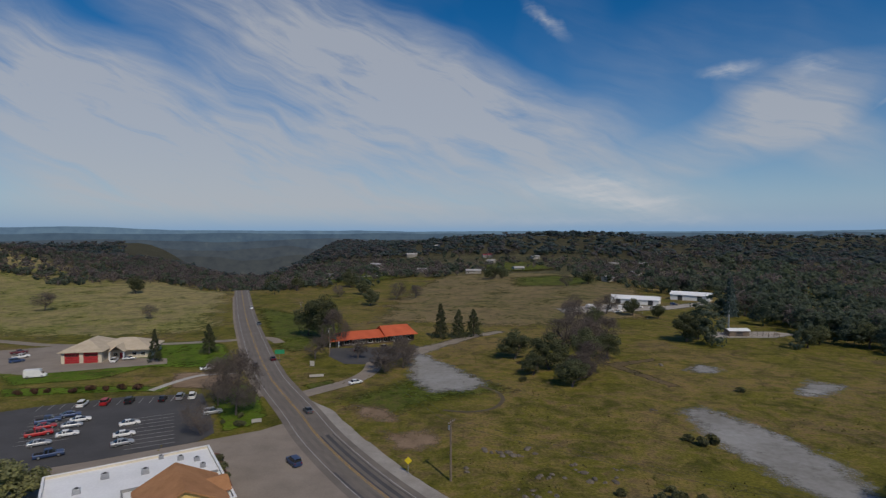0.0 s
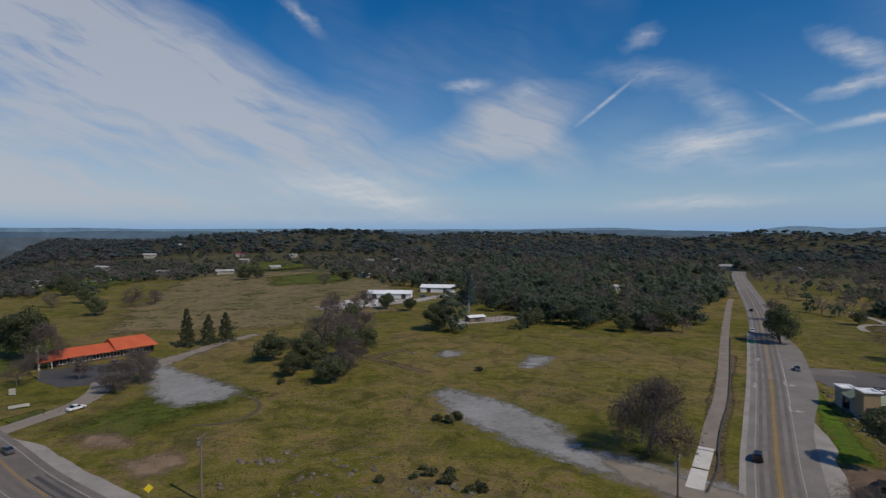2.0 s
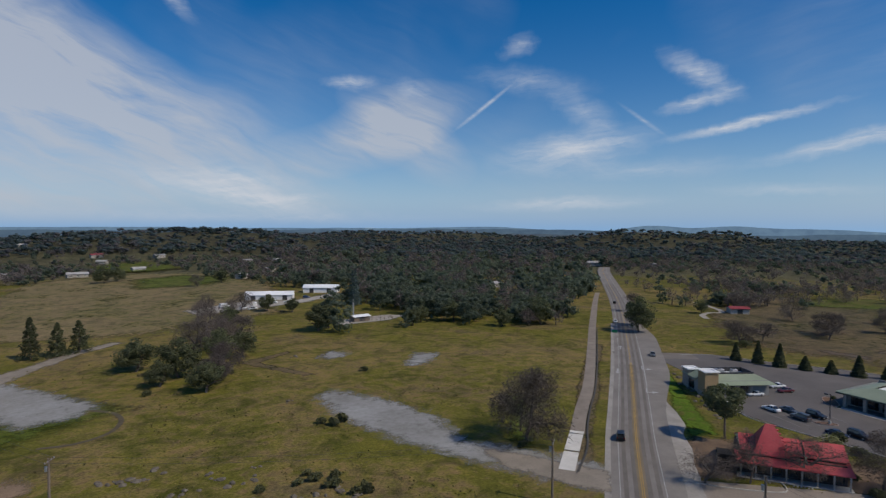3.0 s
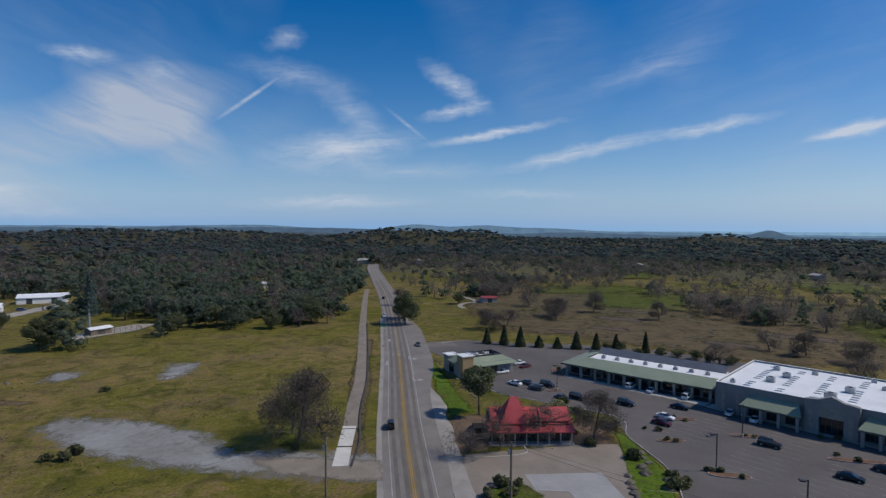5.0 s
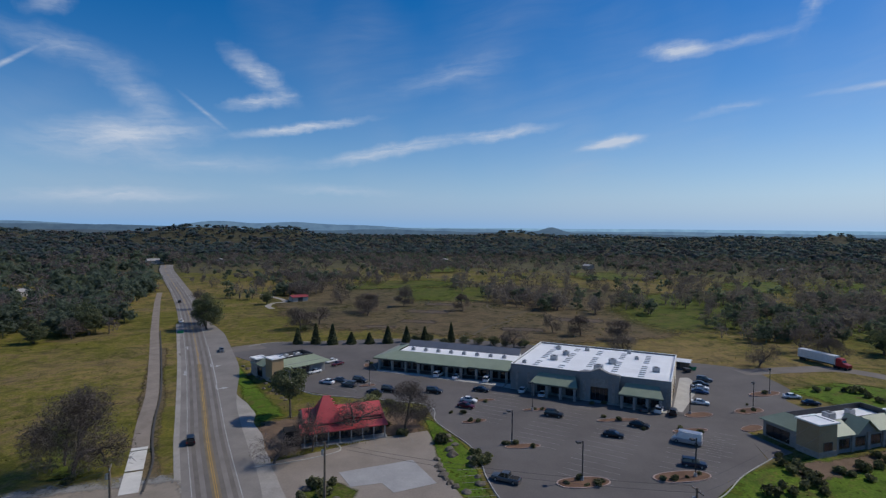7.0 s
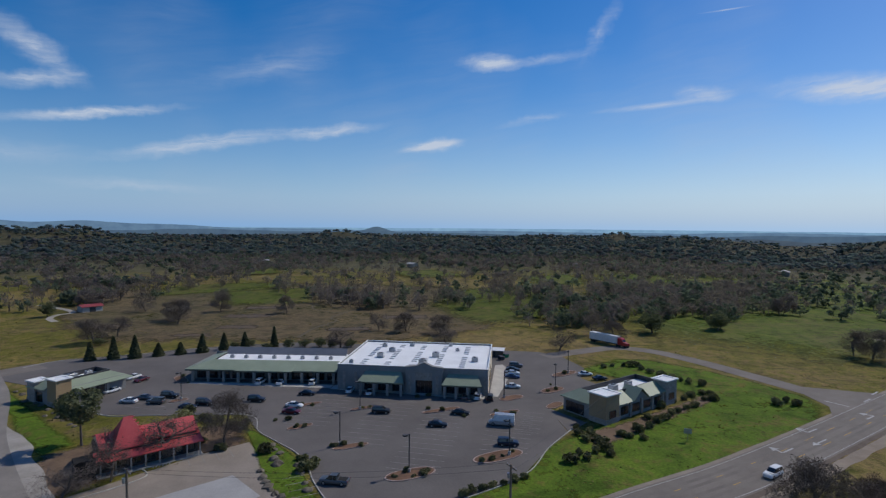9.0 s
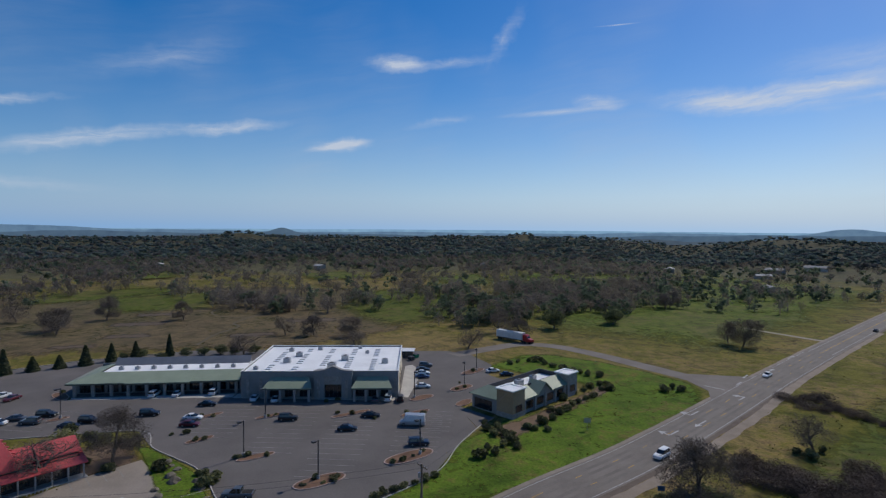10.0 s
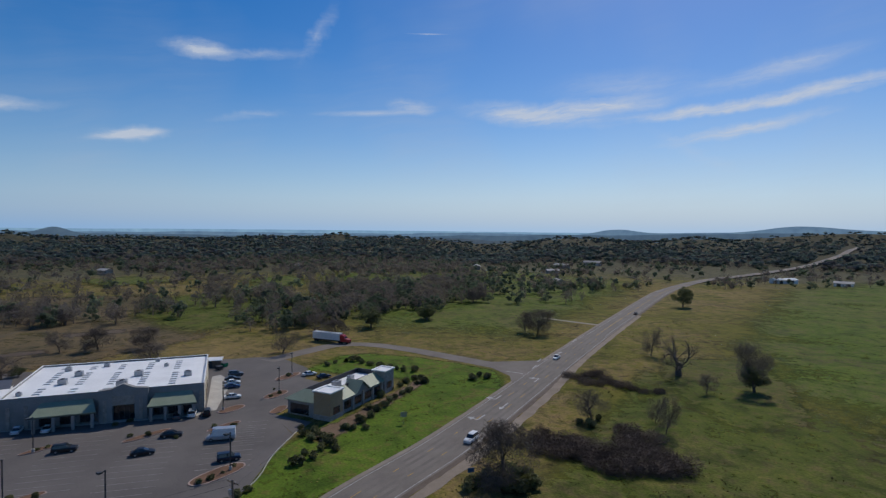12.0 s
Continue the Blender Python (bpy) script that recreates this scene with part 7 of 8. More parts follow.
# ---- shrubs and stones ----
SLOPE_SHRUBS = [(105.7, -41.4), (109.5, -44.8), (106.9, -45.7), (110.2, -49.0), (111.3, -51.5), (108.1, -51.4), (114.4, -52.2), (118.5, -58.4), (117.1, -59.8), (120.1, -63.5), (115.8, -62.8), (123.0, -64.3), (122.3, -67.8), (125.7, -71.7), (128.1, -70.1), (127.3, -74.5), (131.1, -78.3), (135.8, -78.5), (132.0, -80.6), (134.6, -84.7), (139.8, -84.3), (141.7, -88.2), (135.5, -87.9), (143.8, -92.2), (140.6, -93.9), (145.4, -98.9), (145.8, -96.4), (140.1, -96.7)]
HEDGE_SHRUBS = [(94.8, -17.4), (96.1, -19.2), (96.6, -21.2), (97.5, -23.3), (98.0, -25.5), (99.3, -28.1), (100.1, -30.0), (120.3, -49.1), (116.7, -49.1), (119.8, -51.8), (116.2, -51.6), (123.9, -49.9), (123.2, -53.2)]
DRIVE_SHRUBS = [(177.6, -80.6), (179.3, -84.6), (178.6, -88.6), (178.0, -91.6), (173.8, -92.6), (169.7, -93.6), (165.6, -95.5), (161.9, -96.5), (159.5, -98.1), (156.5, -99.3), (154.1, -101.8), (134.5, -111.6), (136.4, -115.9), (133.6, -116.4)]
LOT_SHRUBS = [(119.8, 6.8), (120.1, 5.0), (119.2, 0.9), (105.4, -7.9), (103.2, -9.2), (104.0, -11.1), (103.4, -5.5), (105.5, -12.1), (108.5, -23.5), (108.9, -25.9), (110.4, -28.3), (112.2, -31.1), (137.4, 22.0), (137.5, 18.9), (132.2, 16.3), (132.5, 14.5), (149.7, 17.0), (148.2, 14.0), (144.3, 1.1), (144.8, -1.1), (141.8, -16.2), (140.2, -19.7), (134.9, -24.7), (137.6, -33.4), (135.4, -37.4), (151.8, -14.2), (152.8, -17.4), (173.4, 53.2), (181.2, 57.1), (153.1, -52.6), (154.8, -55.8), (159.7, -55.7), (171.5, -64.7)]
GARDEN_SHRUBS = [(118.2, 20.6), (119.3, 21.9), (108.6, 11.9), (110.0, 9.9), (107.6, 12.8), (133.8, 28.2), (136.3, 31.8), (125.7, 36.0), (120.3, 30.8), (138.8, 34.8), (140.3, 38.9), (146.5, 44.4), (93.2, 39.8), (90.4, 37.0), (95.0, 37.2), (88.2, 40.6), (-57, 150), (-52, 140), (-50, 134), (-55, 136), (-47, 113), (-45, 108.5), (-42.5, 104.5), (112.5, 12.4), (113.8, 13.6)]
LAWN_SHRUBS = [(-124.7, 159.5), (-120.5, 160.6), (-117.2, 161.7), (-109.6, 161.7), (-106.4, 164.0), (-101.5, 164.0), (-97.4, 165.2), (-92.3, 165.2)]
BOULDERS_A = [(169.7, 98.5), (166.8, 95.2), (162.7, 91.1), (158.2, 87.1), (156.2, 84.7), (152.2, 80.9), (149.3, 78.2), (146.0, 75.3), (143.9, 72.9), (140.5, 69.9), (139.0, 68.2), (160.4, 90.9), (147.4, 79.1)]
BOULDERS_B = [(121.7, 20.4), (117.5, 17.8), (112.0, 17.6), (109.3, 20.3), (104.4, 18.5), (101.0, 17.1), (98.2, 14.8), (96.6, 12.5), (107.6, 12.6), (103.0, 11.2), (106.2, 19.4), (102.6, 17.8), (99.5, 16.0), (114.5, 18.7), (119.4, 19.2), (100.0, 10.4), (111.0, 13.4), (94.0, 38.6), (92.0, 41.0), (89.4, 34.6)]
FIELD_ROCKS = [(10.0, 118.0), (12.3, 117.2), (14.1, 117.3), (15.8, 116.7), (17.2, 116.5), (25.5, 110.7), (27.8, 107.9), (28.7, 104.8), (34.8, 109.1), (20.9, 105.8), (18.5, 104.8), (29.6, 96.1), (17.5, 99.0), (15.3, 98.6), (20.0, 98.6), (38.3, 89.8), (41.3, 89.2), (43.5, 90.3), (44.3, 87.3), (36.7, 91.4), (19.4, 120.6), (55.7, 145.3), (4.4, 108.7), (76.4, 196.2), (85.9, 191.0), (93.1, 193.6), (22.9, 94.9), (33.2, 103.8)]
FIELD_BUSHES = [(58.0, 121.9), (56.0, 124.3), (60.7, 122.7), (88.5, 162.3), (32.5, 98.3), (38.8, 96.7), (42.4, 96.7), (41.8, 99.6), (44.0, 92.5), (45.5, 94.4), (48.5, 88.6), (48.4, 86.4), (46.0, 87.2), (25.5, 174.0), (86.0, 84.8)]
BRUSH_A = [(115.6, -140.1), (115.8, -144.6), (115.6, -148.7), (109.6, -145.3), (106.0, -144.8), (107.7, -140.1), (102.6, -144.4), (98.7, -144.6), (110.6, -138.2), (94.7, -144.4), (92.1, -146.2), (91.8, -148.6), (118.9, -140.0)]
BRUSH_B = [(85.1, -88.2), (81.8, -87.5), (84.0, -92.6), (78.7, -89.4), (81.1, -93.9), (76.3, -90.2), (77.2, -94.1), (73.3, -92.0), (70.8, -90.7), (71.6, -94.5), (71.1, -97.6), (71.9, -101.7), (74.1, -106.8), (71.0, -105.6), (67.3, -103.1), (68.0, -107.2), (71.1, -111.0), (65.2, -106.0), (61.7, -103.6), (59.3, -102.6), (60.8, -98.1), (62.8, -96.3), (65.0, -95.8), (66.2, -92.8), (67.0, -90.3), (67.6, -96.7), (59.9, -99.5), (86.3, -92.2), (80.7, -97.3), (75.8, -96.1), (74.6, -111.9), (76.8, -111.8)]
BRUSH_C = [(78.1, -65.3), (78.6, -68.6), (75.1, -67.6), (74.7, -70.9), (74.6, -74.4), (71.6, -73.7), (77.3, -63.3), (71.9, -70.3), (88.8, -107.9), (85.9, -108.7), (87.2, -113.7)]
for spots, key, lo, hi, label, name, cat, group in (
    (SLOPE_SHRUBS, "shrub", 1.5, 2.4, "rounded olive shrub planted on the grass slope", "shrub", "shrub", "slope shrubs"),
    (HEDGE_SHRUBS, "shrub", 1.2, 2.0, "dark low shrub along the car park kerb", "shrub", "shrub", "kerb shrubs"),
    (DRIVE_SHRUBS, "shrub", 1.4, 2.6, "dark shrub beside the curving drive", "shrub", "shrub", "drive shrubs"),
    (LOT_SHRUBS, "shrub", 0.7, 1.4, "low dark shrub on a car park island", "shrub", "shrub", "island shrubs"),
    (GARDEN_SHRUBS, "shrub", 1.2, 2.6, "rounded garden shrub beside the paving", "shrub", "shrub", ""),
    (LAWN_SHRUBS, "russet", 1.6, 2.0, "clipped russet bush in a row on the lawn", "bush", "bush", "lawn bushes"),
    (FIELD_BUSHES, "shrub", 1.4, 2.6, "grey-green wild bush in the meadow", "bush", "bush", ""),
    (BRUSH_A, "brush", 1.6, 2.6, "dark leafless thicket beside the highway", "thicket", "thicket", "roadside thicket"),
    (BRUSH_B, "brush", 1.8, 3.2, "dark tangled leafless thicket in the pasture", "thicket", "thicket", "pasture thicket"),
    (BRUSH_C, "shrub", 1.5, 3.0, "dark green bush under the oak", "bush", "bush", ""),
):
    for x, y in spots:
        h = float(rng.uniform(lo, hi))
        plant(key, x, y, h, h * float(rng.uniform(1.3, 1.9)) * (1.7 if key == "brush" else 1), label, name, cat, group)

# weeds and tussocks of the meadows
spots = []
clear = PAVED + [[(58, 150), (75, 152), (90, 112), (96, 66), (82, 56), (60, 100)], [(-14, 216), (18, 176), (10, 158), (-14, 160)]]
DRIVE_LINE = spline([(196, -66), (206, -98), (180, -116), (138, -128)], 2.0)
while len(spots) < 3500:
    a_, r_ = rng.uniform(-172, 45), 95 * (380 / 95) ** rng.uniform()
    x, y = -r_ * math.sin(radians(a_)), r_ * math.cos(radians(a_))
    if noise.noise((x / 25, y / 25, 4.4)) + 0.5 * noise.noise((x / 6, y / 6, 1.4)) < -0.05 or any(inside(x, y, p) for p in clear) or near_line(x, y, DRIVE_LINE, 9) or near_line(x, y, PATHWAY, 7) or near_line(x, y, HIGHWAY, 11) or near_line(x, y, SIDE_ROAD, 14):
        continue
    spots.append((x, y, 0.06))
base = np.repeat(np.array(spots), 3, axis=0) + rng.normal(size=(10500, 3)) * np.array([0.6, 0.6, 0.03])
v, f = cards(base, 0.26)
v[:, 2] = np.maximum(v[:, 2], 0.0)
tagged(raw("weeds", v.tolist(), f.tolist(), M_WEED), "tufts of dry and green weeds over the meadow", "weeds", kind="stuff")

ROCKS = []
for k in range(4):
    bm = bmesh.new()
    bmesh.ops.create_icosphere(bm, subdivisions=2, radius=1.0)
    for v in bm.verts:
        v.co *= 1 + 0.35 * noise.noise(v.co * 1.1 + Vector((k * 7.3, 0, 0))) + 0.12 * noise.noise(v.co * 3.1)
        v.co.z = max(v.co.z * 0.6, -0.25)
    me = bpy.data.meshes.new("boulder")
    bm.to_mesh(me)
    bm.free()
    me.materials.append(M_ROCK)
    ROCKS.append(me)


def boulder(x, y, s, label, group):
    o = tagged(new("boulder", ROCKS[int(rng.integers(4))]), label, "boulder", group)
    o.matrix_world = pose(x, y, 0.12 * s, 0, 0, float(rng.uniform(0, 360))) @ Matrix.Diagonal((s, s * float(rng.uniform(0.7, 1.2)), s * float(rng.uniform(0.7, 1.1)), 1))


for x, y in BOULDERS_A:
    boulder(x, y, float(rng.uniform(0.6, 1.1)), "pale grey boulder set in the roadside bank", "bank boulders")
for x, y in BOULDERS_B:
    boulder(x, y, float(rng.uniform(0.7, 1.2)), "grey boulder beside the small car park", "strip boulders")
for x, y in FIELD_ROCKS:
    for k in range(3):
        boulder(x + float(rng.normal()) * 1.0, y + float(rng.normal()) * 1.0, float(rng.uniform(0.3, 0.75)), "weathered grey rock outcrop in the meadow", "meadow rocks")

# ---- vehicles ----


def paint(name, rgb, metal=0.25):
    return surface(name, tuple(c * 0.9 for c in rgb), tuple(min(1, c * 1.08) for c in rgb), 0.8, 6.0, 0.32, metal=metal, spec=0.5, own=True)


PAINTS = {
    "white": paint("white_car_paint", (0.70, 0.70, 0.69), 0.0), "silver": paint("silver_car_paint", (0.42, 0.43, 0.44), 0.5), "black": paint("black_car_paint", (0.018, 0.018, 0.020)),
    "grey": paint("grey_car_paint", (0.12, 0.125, 0.13), 0.4), "blue": paint("blue_car_paint", (0.035, 0.065, 0.15)), "navy": paint("navy_car_paint", (0.016, 0.024, 0.045)), "red": paint("red_car_paint", (0.36, 0.018, 0.022), 0.1), "maroon": paint("maroon_car_paint", (0.11, 0.015, 0.022)),
}
M_TYRE = surface("tyre_rubber", (0.016, 0.016, 0.016), (0.03, 0.03, 0.03), 2.0, 9.0, 0.9, own=True)
M_LAMPGLASS = surface("headlamp_glass", (0.55, 0.56, 0.57), (0.68, 0.69, 0.70), 2.0, 9.0, 0.15, own=True)
M_TAILLAMP = surface("tail_lamp_glass", (0.22, 0.012, 0.012), (0.30, 0.02, 0.02), 2.0, 9.0, 0.2, own=True)


def loft(stations):
    """A closed body through sections (x, list of (y, z)) that all have as many points."""
    bm = bmesh.new()
    rings = [[bm.verts.new((x, y, z)) for y, z in sec] for x, sec in stations]
    n = len(rings[0])
    for a, b in zip(rings, rings[1:]):
        for k in range(n):
            bm.faces.new((a[k], a[(k + 1) % n], b[(k + 1) % n], b[k]))
    bm.faces.new(rings[0][::-1])
    bm.faces.new(rings[-1])
    bmesh.ops.recalc_face_normals(bm, faces=bm.faces)
    return bm


def hull(w, z0, z1):
    return [(-w + 0.08, z0), (-w, z0 + 0.15), (-w, z1 - 0.22), (-w + 0.10, z1), (w - 0.10, z1), (w, z1 - 0.22), (w, z0 + 0.15), (w - 0.08, z0)]


def cab(w0, w1, z0, z1):
    return [(-w0, z0), (-w1, z1 - 0.06), (-w1 + 0.1, z1), (w1 - 0.1, z1), (w1, z1 - 0.06), (w0, z0)]


# kind: hull stations (x, half width, top), glasshouse stations (x, half widths low and high, low, top), wheel x, wheel radius
CARS = {
    "sedan": ([(-2.3, 0.78, 0.78), (-2.1, 0.88, 0.95), (-1.2, 0.91, 0.97), (0.9, 0.91, 0.95), (1.9, 0.86, 0.82), (2.3, 0.74, 0.66)], [(-1.75, 0.74, 0.60, 0.94, 0.98), (-1.0, 0.80, 0.64, 0.94, 1.42), (0.2, 0.80, 0.64, 0.94, 1.44), (1.15, 0.78, 0.62, 0.92, 0.97)], (-1.35, 1.4), 0.33),
    "suv": ([(-2.3, 0.84, 1.0), (-2.15, 0.93, 1.1), (-1.0, 0.95, 1.1), (1.0, 0.95, 1.08), (2.1, 0.90, 0.98), (2.35, 0.80, 0.8)], [(-2.15, 0.84, 0.70, 1.08, 1.5), (-1.8, 0.86, 0.72, 1.08, 1.72), (0.3, 0.86, 0.72, 1.08, 1.74), (1.15, 0.84, 0.70, 1.06, 1.12)], (-1.4, 1.45), 0.37),
    "pickup": ([(-2.8, 0.92, 1.02), (-2.7, 0.96, 1.05), (-0.6, 0.96, 1.05), (1.2, 0.96, 1.1), (2.5, 0.93, 1.02), (2.75, 0.85, 0.85)], [(-0.75, 0.88, 0.72, 1.04, 1.5), (-0.6, 0.88, 0.74, 1.04, 1.78), (0.6, 0.88, 0.74, 1.04, 1.80), (1.35, 0.86, 0.72, 1.04, 1.14)], (-1.75, 1.75), 0.40),
    "van": ([(-3.2, 1.0, 1.2), (-3.1, 1.05, 1.3), (1.4, 1.05, 1.3), (2.6, 1.0, 1.15), (3.0, 0.88, 0.9)], [(-3.15, 1.0, 0.92, 1.28, 2.65), (-3.0, 1.04, 0.96, 1.28, 2.75), (0.9, 1.04, 0.96, 1.28, 2.75), (1.6, 1.0, 0.88, 1.28, 2.3), (2.2, 0.95, 0.84, 1.2, 1.3)], (-2.1, 1.9), 0.40),
}
CAR_MESHES = {}


def car_meshes(kind):
    if kind in CAR_MESHES:
        return CAR_MESHES[kind]
    hs, cs, wheels, r = CARS[kind]
    bm = loft([(x, hull(w, 0.30, z)) for x, w, z in hs])
    got = {}

    def keep(name, bm_, mat):
        me = bpy.data.meshes.new(name)
        bm_.to_mesh(me)
        bm_.free()
        me.materials.append(mat)
        got[name] = me
    if kind == "pickup":  # open bed as a flat plate, its inner shade painted near-black
        top = loft([(x, cab(a, b, z0, z1)) for x, a, b, z0, z1 in cs])
        keep("bed", box(one_box(-2.6, -0.78, 1.0, -0.85, 0.78, 1.062), -2.6, -0.78, 1.055, -2.5, 0.78, 1.066), M_DARK)
    else:
        top = loft([(x, cab(a, b, z0, z1)) for x, a, b, z0, z1 in cs])
    keep("glasshouse", top, M_GLASS if kind != "van" else PAINTS["white"])
    roof_st = [c for c in cs if c[4] > c[3] + 0.35]
    x0, x1 = roof_st[0][0], roof_st[-1][0]
    w, z = roof_st[-1][2], max(c[4] for c in cs)
    box(bm, x0 + 0.05, -w + 0.06, z - 0.03, x1 + 0.05, w - 0.06, z + 0.03)
    for sx in (x0 - 0.02, (x0 + x1) / 2):  # pillars
        for sy in (-1, 1):
            wl, wh = roof_st[0][1], roof_st[0][2]
            solid(bm, [(sx, sy * (wl + 0.012), roof_st[0][3]), (sx + 0.12, sy * (wl + 0.012), roof_st[0][3]), (sx + 0.12, sy * (wh + 0.012), z), (sx, sy * (wh + 0.012), z)], [(0, 1, 2, 3)])
    keep("body", bm, PAINTS["white"])
    if kind == "van":
        keep("windscreen", solid(bmesh.new(), [(1.66, -0.86, 2.18), (2.22, -0.86, 1.34), (2.22, 0.86, 1.34), (1.66, 0.86, 2.18)], [(0, 1, 2, 3)], 0.03), M_GLASS)
    t = bmesh.new()
    turn_ = Matrix.Rotation(math.pi / 2, 4, "X")
    bmesh.ops.create_cone(t, cap_ends=True, segments=16, radius1=r, radius2=r, depth=0.24, matrix=turn_)
    bmesh.ops.bevel(t, geom=[e for e in t.edges if len(e.link_faces) == 2 and e.calc_face_angle() > 1.0], offset=0.04, segments=1, affect="EDGES")
    keep("wheel", t, M_TYRE)
    t = bmesh.new()
    bmesh.ops.create_cone(t, cap_ends=True, segments=12, radius1=r * 0.6, radius2=r * 0.6, depth=0.26, matrix=turn_)
    keep("rim", t, M_METAL)
    keep("headlight", one_box(-0.05, -0.17, -0.08, 0.05, 0.17, 0.08, 0.03), M_LAMPGLASS)
    keep("tail_light", one_box(-0.04, -0.12, -0.10, 0.04, 0.12, 0.10, 0.02), M_TAILLAMP)
    CAR_MESHES[kind] = (got, wheels, r, hs)
    return CAR_MESHES[kind]


def car(kind, x, y, heading, colour, label, group="", z=0.06):
    got, wheels, r, hs = car_meshes(kind)
    e = thing("car" if kind in ("sedan", "suv") else kind if kind == "van" else "pickup_truck", pose(x, y, land(x, y) + z, 0, 0, heading), label, "car" if kind in ("sedan", "suv") else kind, group)

    def put(name, me, at, parent=e):
        o = new(name, me)
        o.parent = parent
        o.location = at
        return o
    b = put("body", got["body"], (0, 0, 0))
    b.material_slots[0].link = "OBJECT"
    b.material_slots[0].material = PAINTS[colour]
    for n in ("glasshouse", "bed", "windscreen"):
        if n in got:
            put(n if not (kind == "van" and n == "glasshouse") else "box", got[n], (0, 0, 0))
    w = hs[2][1]
    for wx in wheels:
        for s in (-1, 1):
            t = put("wheel", got["wheel"], (wx, s * (w - 0.10), r))
            put("rim", got["rim"], (0, 0, 0), t)
    for s in (-1, 1):
        put("headlight", got["headlight"], (hs[-1][0] - 0.02, s * (hs[-1][1] - 0.2), hs[-1][2] - 0.12))
        put("tail_light", got["tail_light"], (hs[0][0] + 0.0, s * (hs[0][1] - 0.12), hs[0][2] - 0.14))
    return e


# car park of the shops: kind, x, y, heading, colour
FRONT = math.degrees(math.atan2(-42.6, -11.3))
DEEP = FRONT + 90
LOT_CARS = [
    ("suv", 171.0, 31.6, DEEP, "white"), ("sedan", 169.8, 25.4, DEEP, "white"), ("suv", 168.6, 15.8, DEEP, "white"), ("suv", 153.5, 29.5, FRONT, "black"), ("sedan", 157.8, 16.4, FRONT, "black"),
    ("sedan", 147.5, 18.7, FRONT, "white"), ("sedan", 142.6, 18.8, FRONT, "maroon"), ("sedan", 159.6, 4.5, DEEP, "white"), ("sedan", 157.0, -1.2, DEEP, "white"), ("suv", 140.3, -3.9, FRONT, "black"),
    ("sedan", 129.2, -17.1, FRONT, "black"), ("sedan", 136.8, -24.0, FRONT, "black"), ("suv", 116.0, -31.0, FRONT, "navy"),
]
LOT_CARS_SIDE = [
    ("sedan", 177.0, -48.6, FRONT, "black"), ("sedan", 172.6, -47.4, FRONT, "white"), ("sedan", 168.6, -46.2, FRONT, "blue"), ("sedan", 158.0, -43.4, FRONT, "white"), ("suv", 182.0, -51.0, FRONT, "grey"),
    ("sedan", 149.8, -27.6, DEEP, "grey"), ("suv", 149.3, -31.0, DEEP, "white"), ("suv", 147.9, -34.2, DEEP, "black"), ("pickup", 102.3, 5.8, FRONT + 180, "grey"), ("sedan", 168.9, -70.7, FRONT + 15, "white"), ("sedan", 163.5, -73.3, FRONT + 15, "navy"),
]
LOT_CARS_NORTH = [
    ("sedan", 166.5, 71.6, 150, "white"), ("sedan", 156.2, 63.1, FRONT + 180, "white"), ("sedan", 158.6, 59.7, FRONT, "grey"), ("suv", 154.8, 55.6, FRONT + 180, "grey"), ("suv", 159.6, 53.8, FRONT, "black"), ("sedan", 149.2, 46.0, FRONT, "navy"), ("sedan", 180.6, 71.4, 150, "white"), ("sedan", 177.5, 67.9, 150, "maroon"), ("suv", 193, 52, 150, "black"), ("sedan", 197, 47, 150, "grey"), ("suv", 152.0, 42.5, FRONT, "black"),
]
for kind, x, y, h, c in LOT_CARS + LOT_CARS_SIDE + LOT_CARS_NORTH:
    car(kind, x, y, h + float(rng.normal()) * 2, c, f"{c} {'pickup' if kind == 'pickup' else kind} parked in the car park", "parked cars")
car("van", 128.5, -32.6, FRONT + 180 - 6, "silver", "white box van with a silver lower body in the car park")
# car park by the fire station
WEST = math.degrees(math.atan2(0.55, 0.83))
WEST_CARS = [
    ("sedan", -77.5, 134.6, WEST, "white"), ("sedan", -74.6, 127.2, WEST, "white"), ("sedan", -72.0, 122.0, WEST, "silver"), ("sedan", -88.0, 127.4, WEST, "white"), ("sedan", -96.7, 132.3, WEST, "red"), ("pickup", -94.8, 127.6, WEST, "red"), ("pickup", -99.0, 136.4, WEST, "blue"), ("sedan", -90.4, 121.6, WEST, "silver"), ("pickup", -83.8, 115.4, WEST, "blue"),
]
WEST_CARS_BACK = [
    ("sedan", -96.4, 140.9, WEST, "blue"), ("sedan", -91.4, 137.2, WEST, "white"), ("sedan", -90.9, 133.2, WEST, "silver"), ("suv", -99.0, 149.6, 105, "white"), ("suv", -93.7, 151.2, 105, "red"), ("suv", -87.8, 152.6, 105, "black"), ("sedan", -79.5, 154.6, 105, "black"), ("suv", -75.3, 156.2, 105, "silver"), ("suv", -72.2, 157.0, 105, "white"), ("suv", -60.5, 143.0, WEST, "silver"),
    ("suv", -155.8, 199.6, 50, "blue"), ("pickup", -159.5, 206.5, 50, "white"), ("van", -133.6, 179.0, 20, "white"), ("suv", -120.7, 200.6, 105, "white"), ("sedan", -117.2, 203.8, 20, "silver"), ("pickup", -81.2, 189.2, 20, "white"), ("pickup", -166.0, 214, 40, "maroon"),
]
for kind, x, y, h, c in WEST_CARS + WEST_CARS_BACK:
    car(kind, x, y, h + float(rng.normal()) * 2, c, f"{c} {'pickup' if kind == 'pickup' else kind} parked on the forecourt" if x < -100 or y > 170 else f"{c} {'pickup' if kind == 'pickup' else kind} parked in a marked bay", "parked cars")
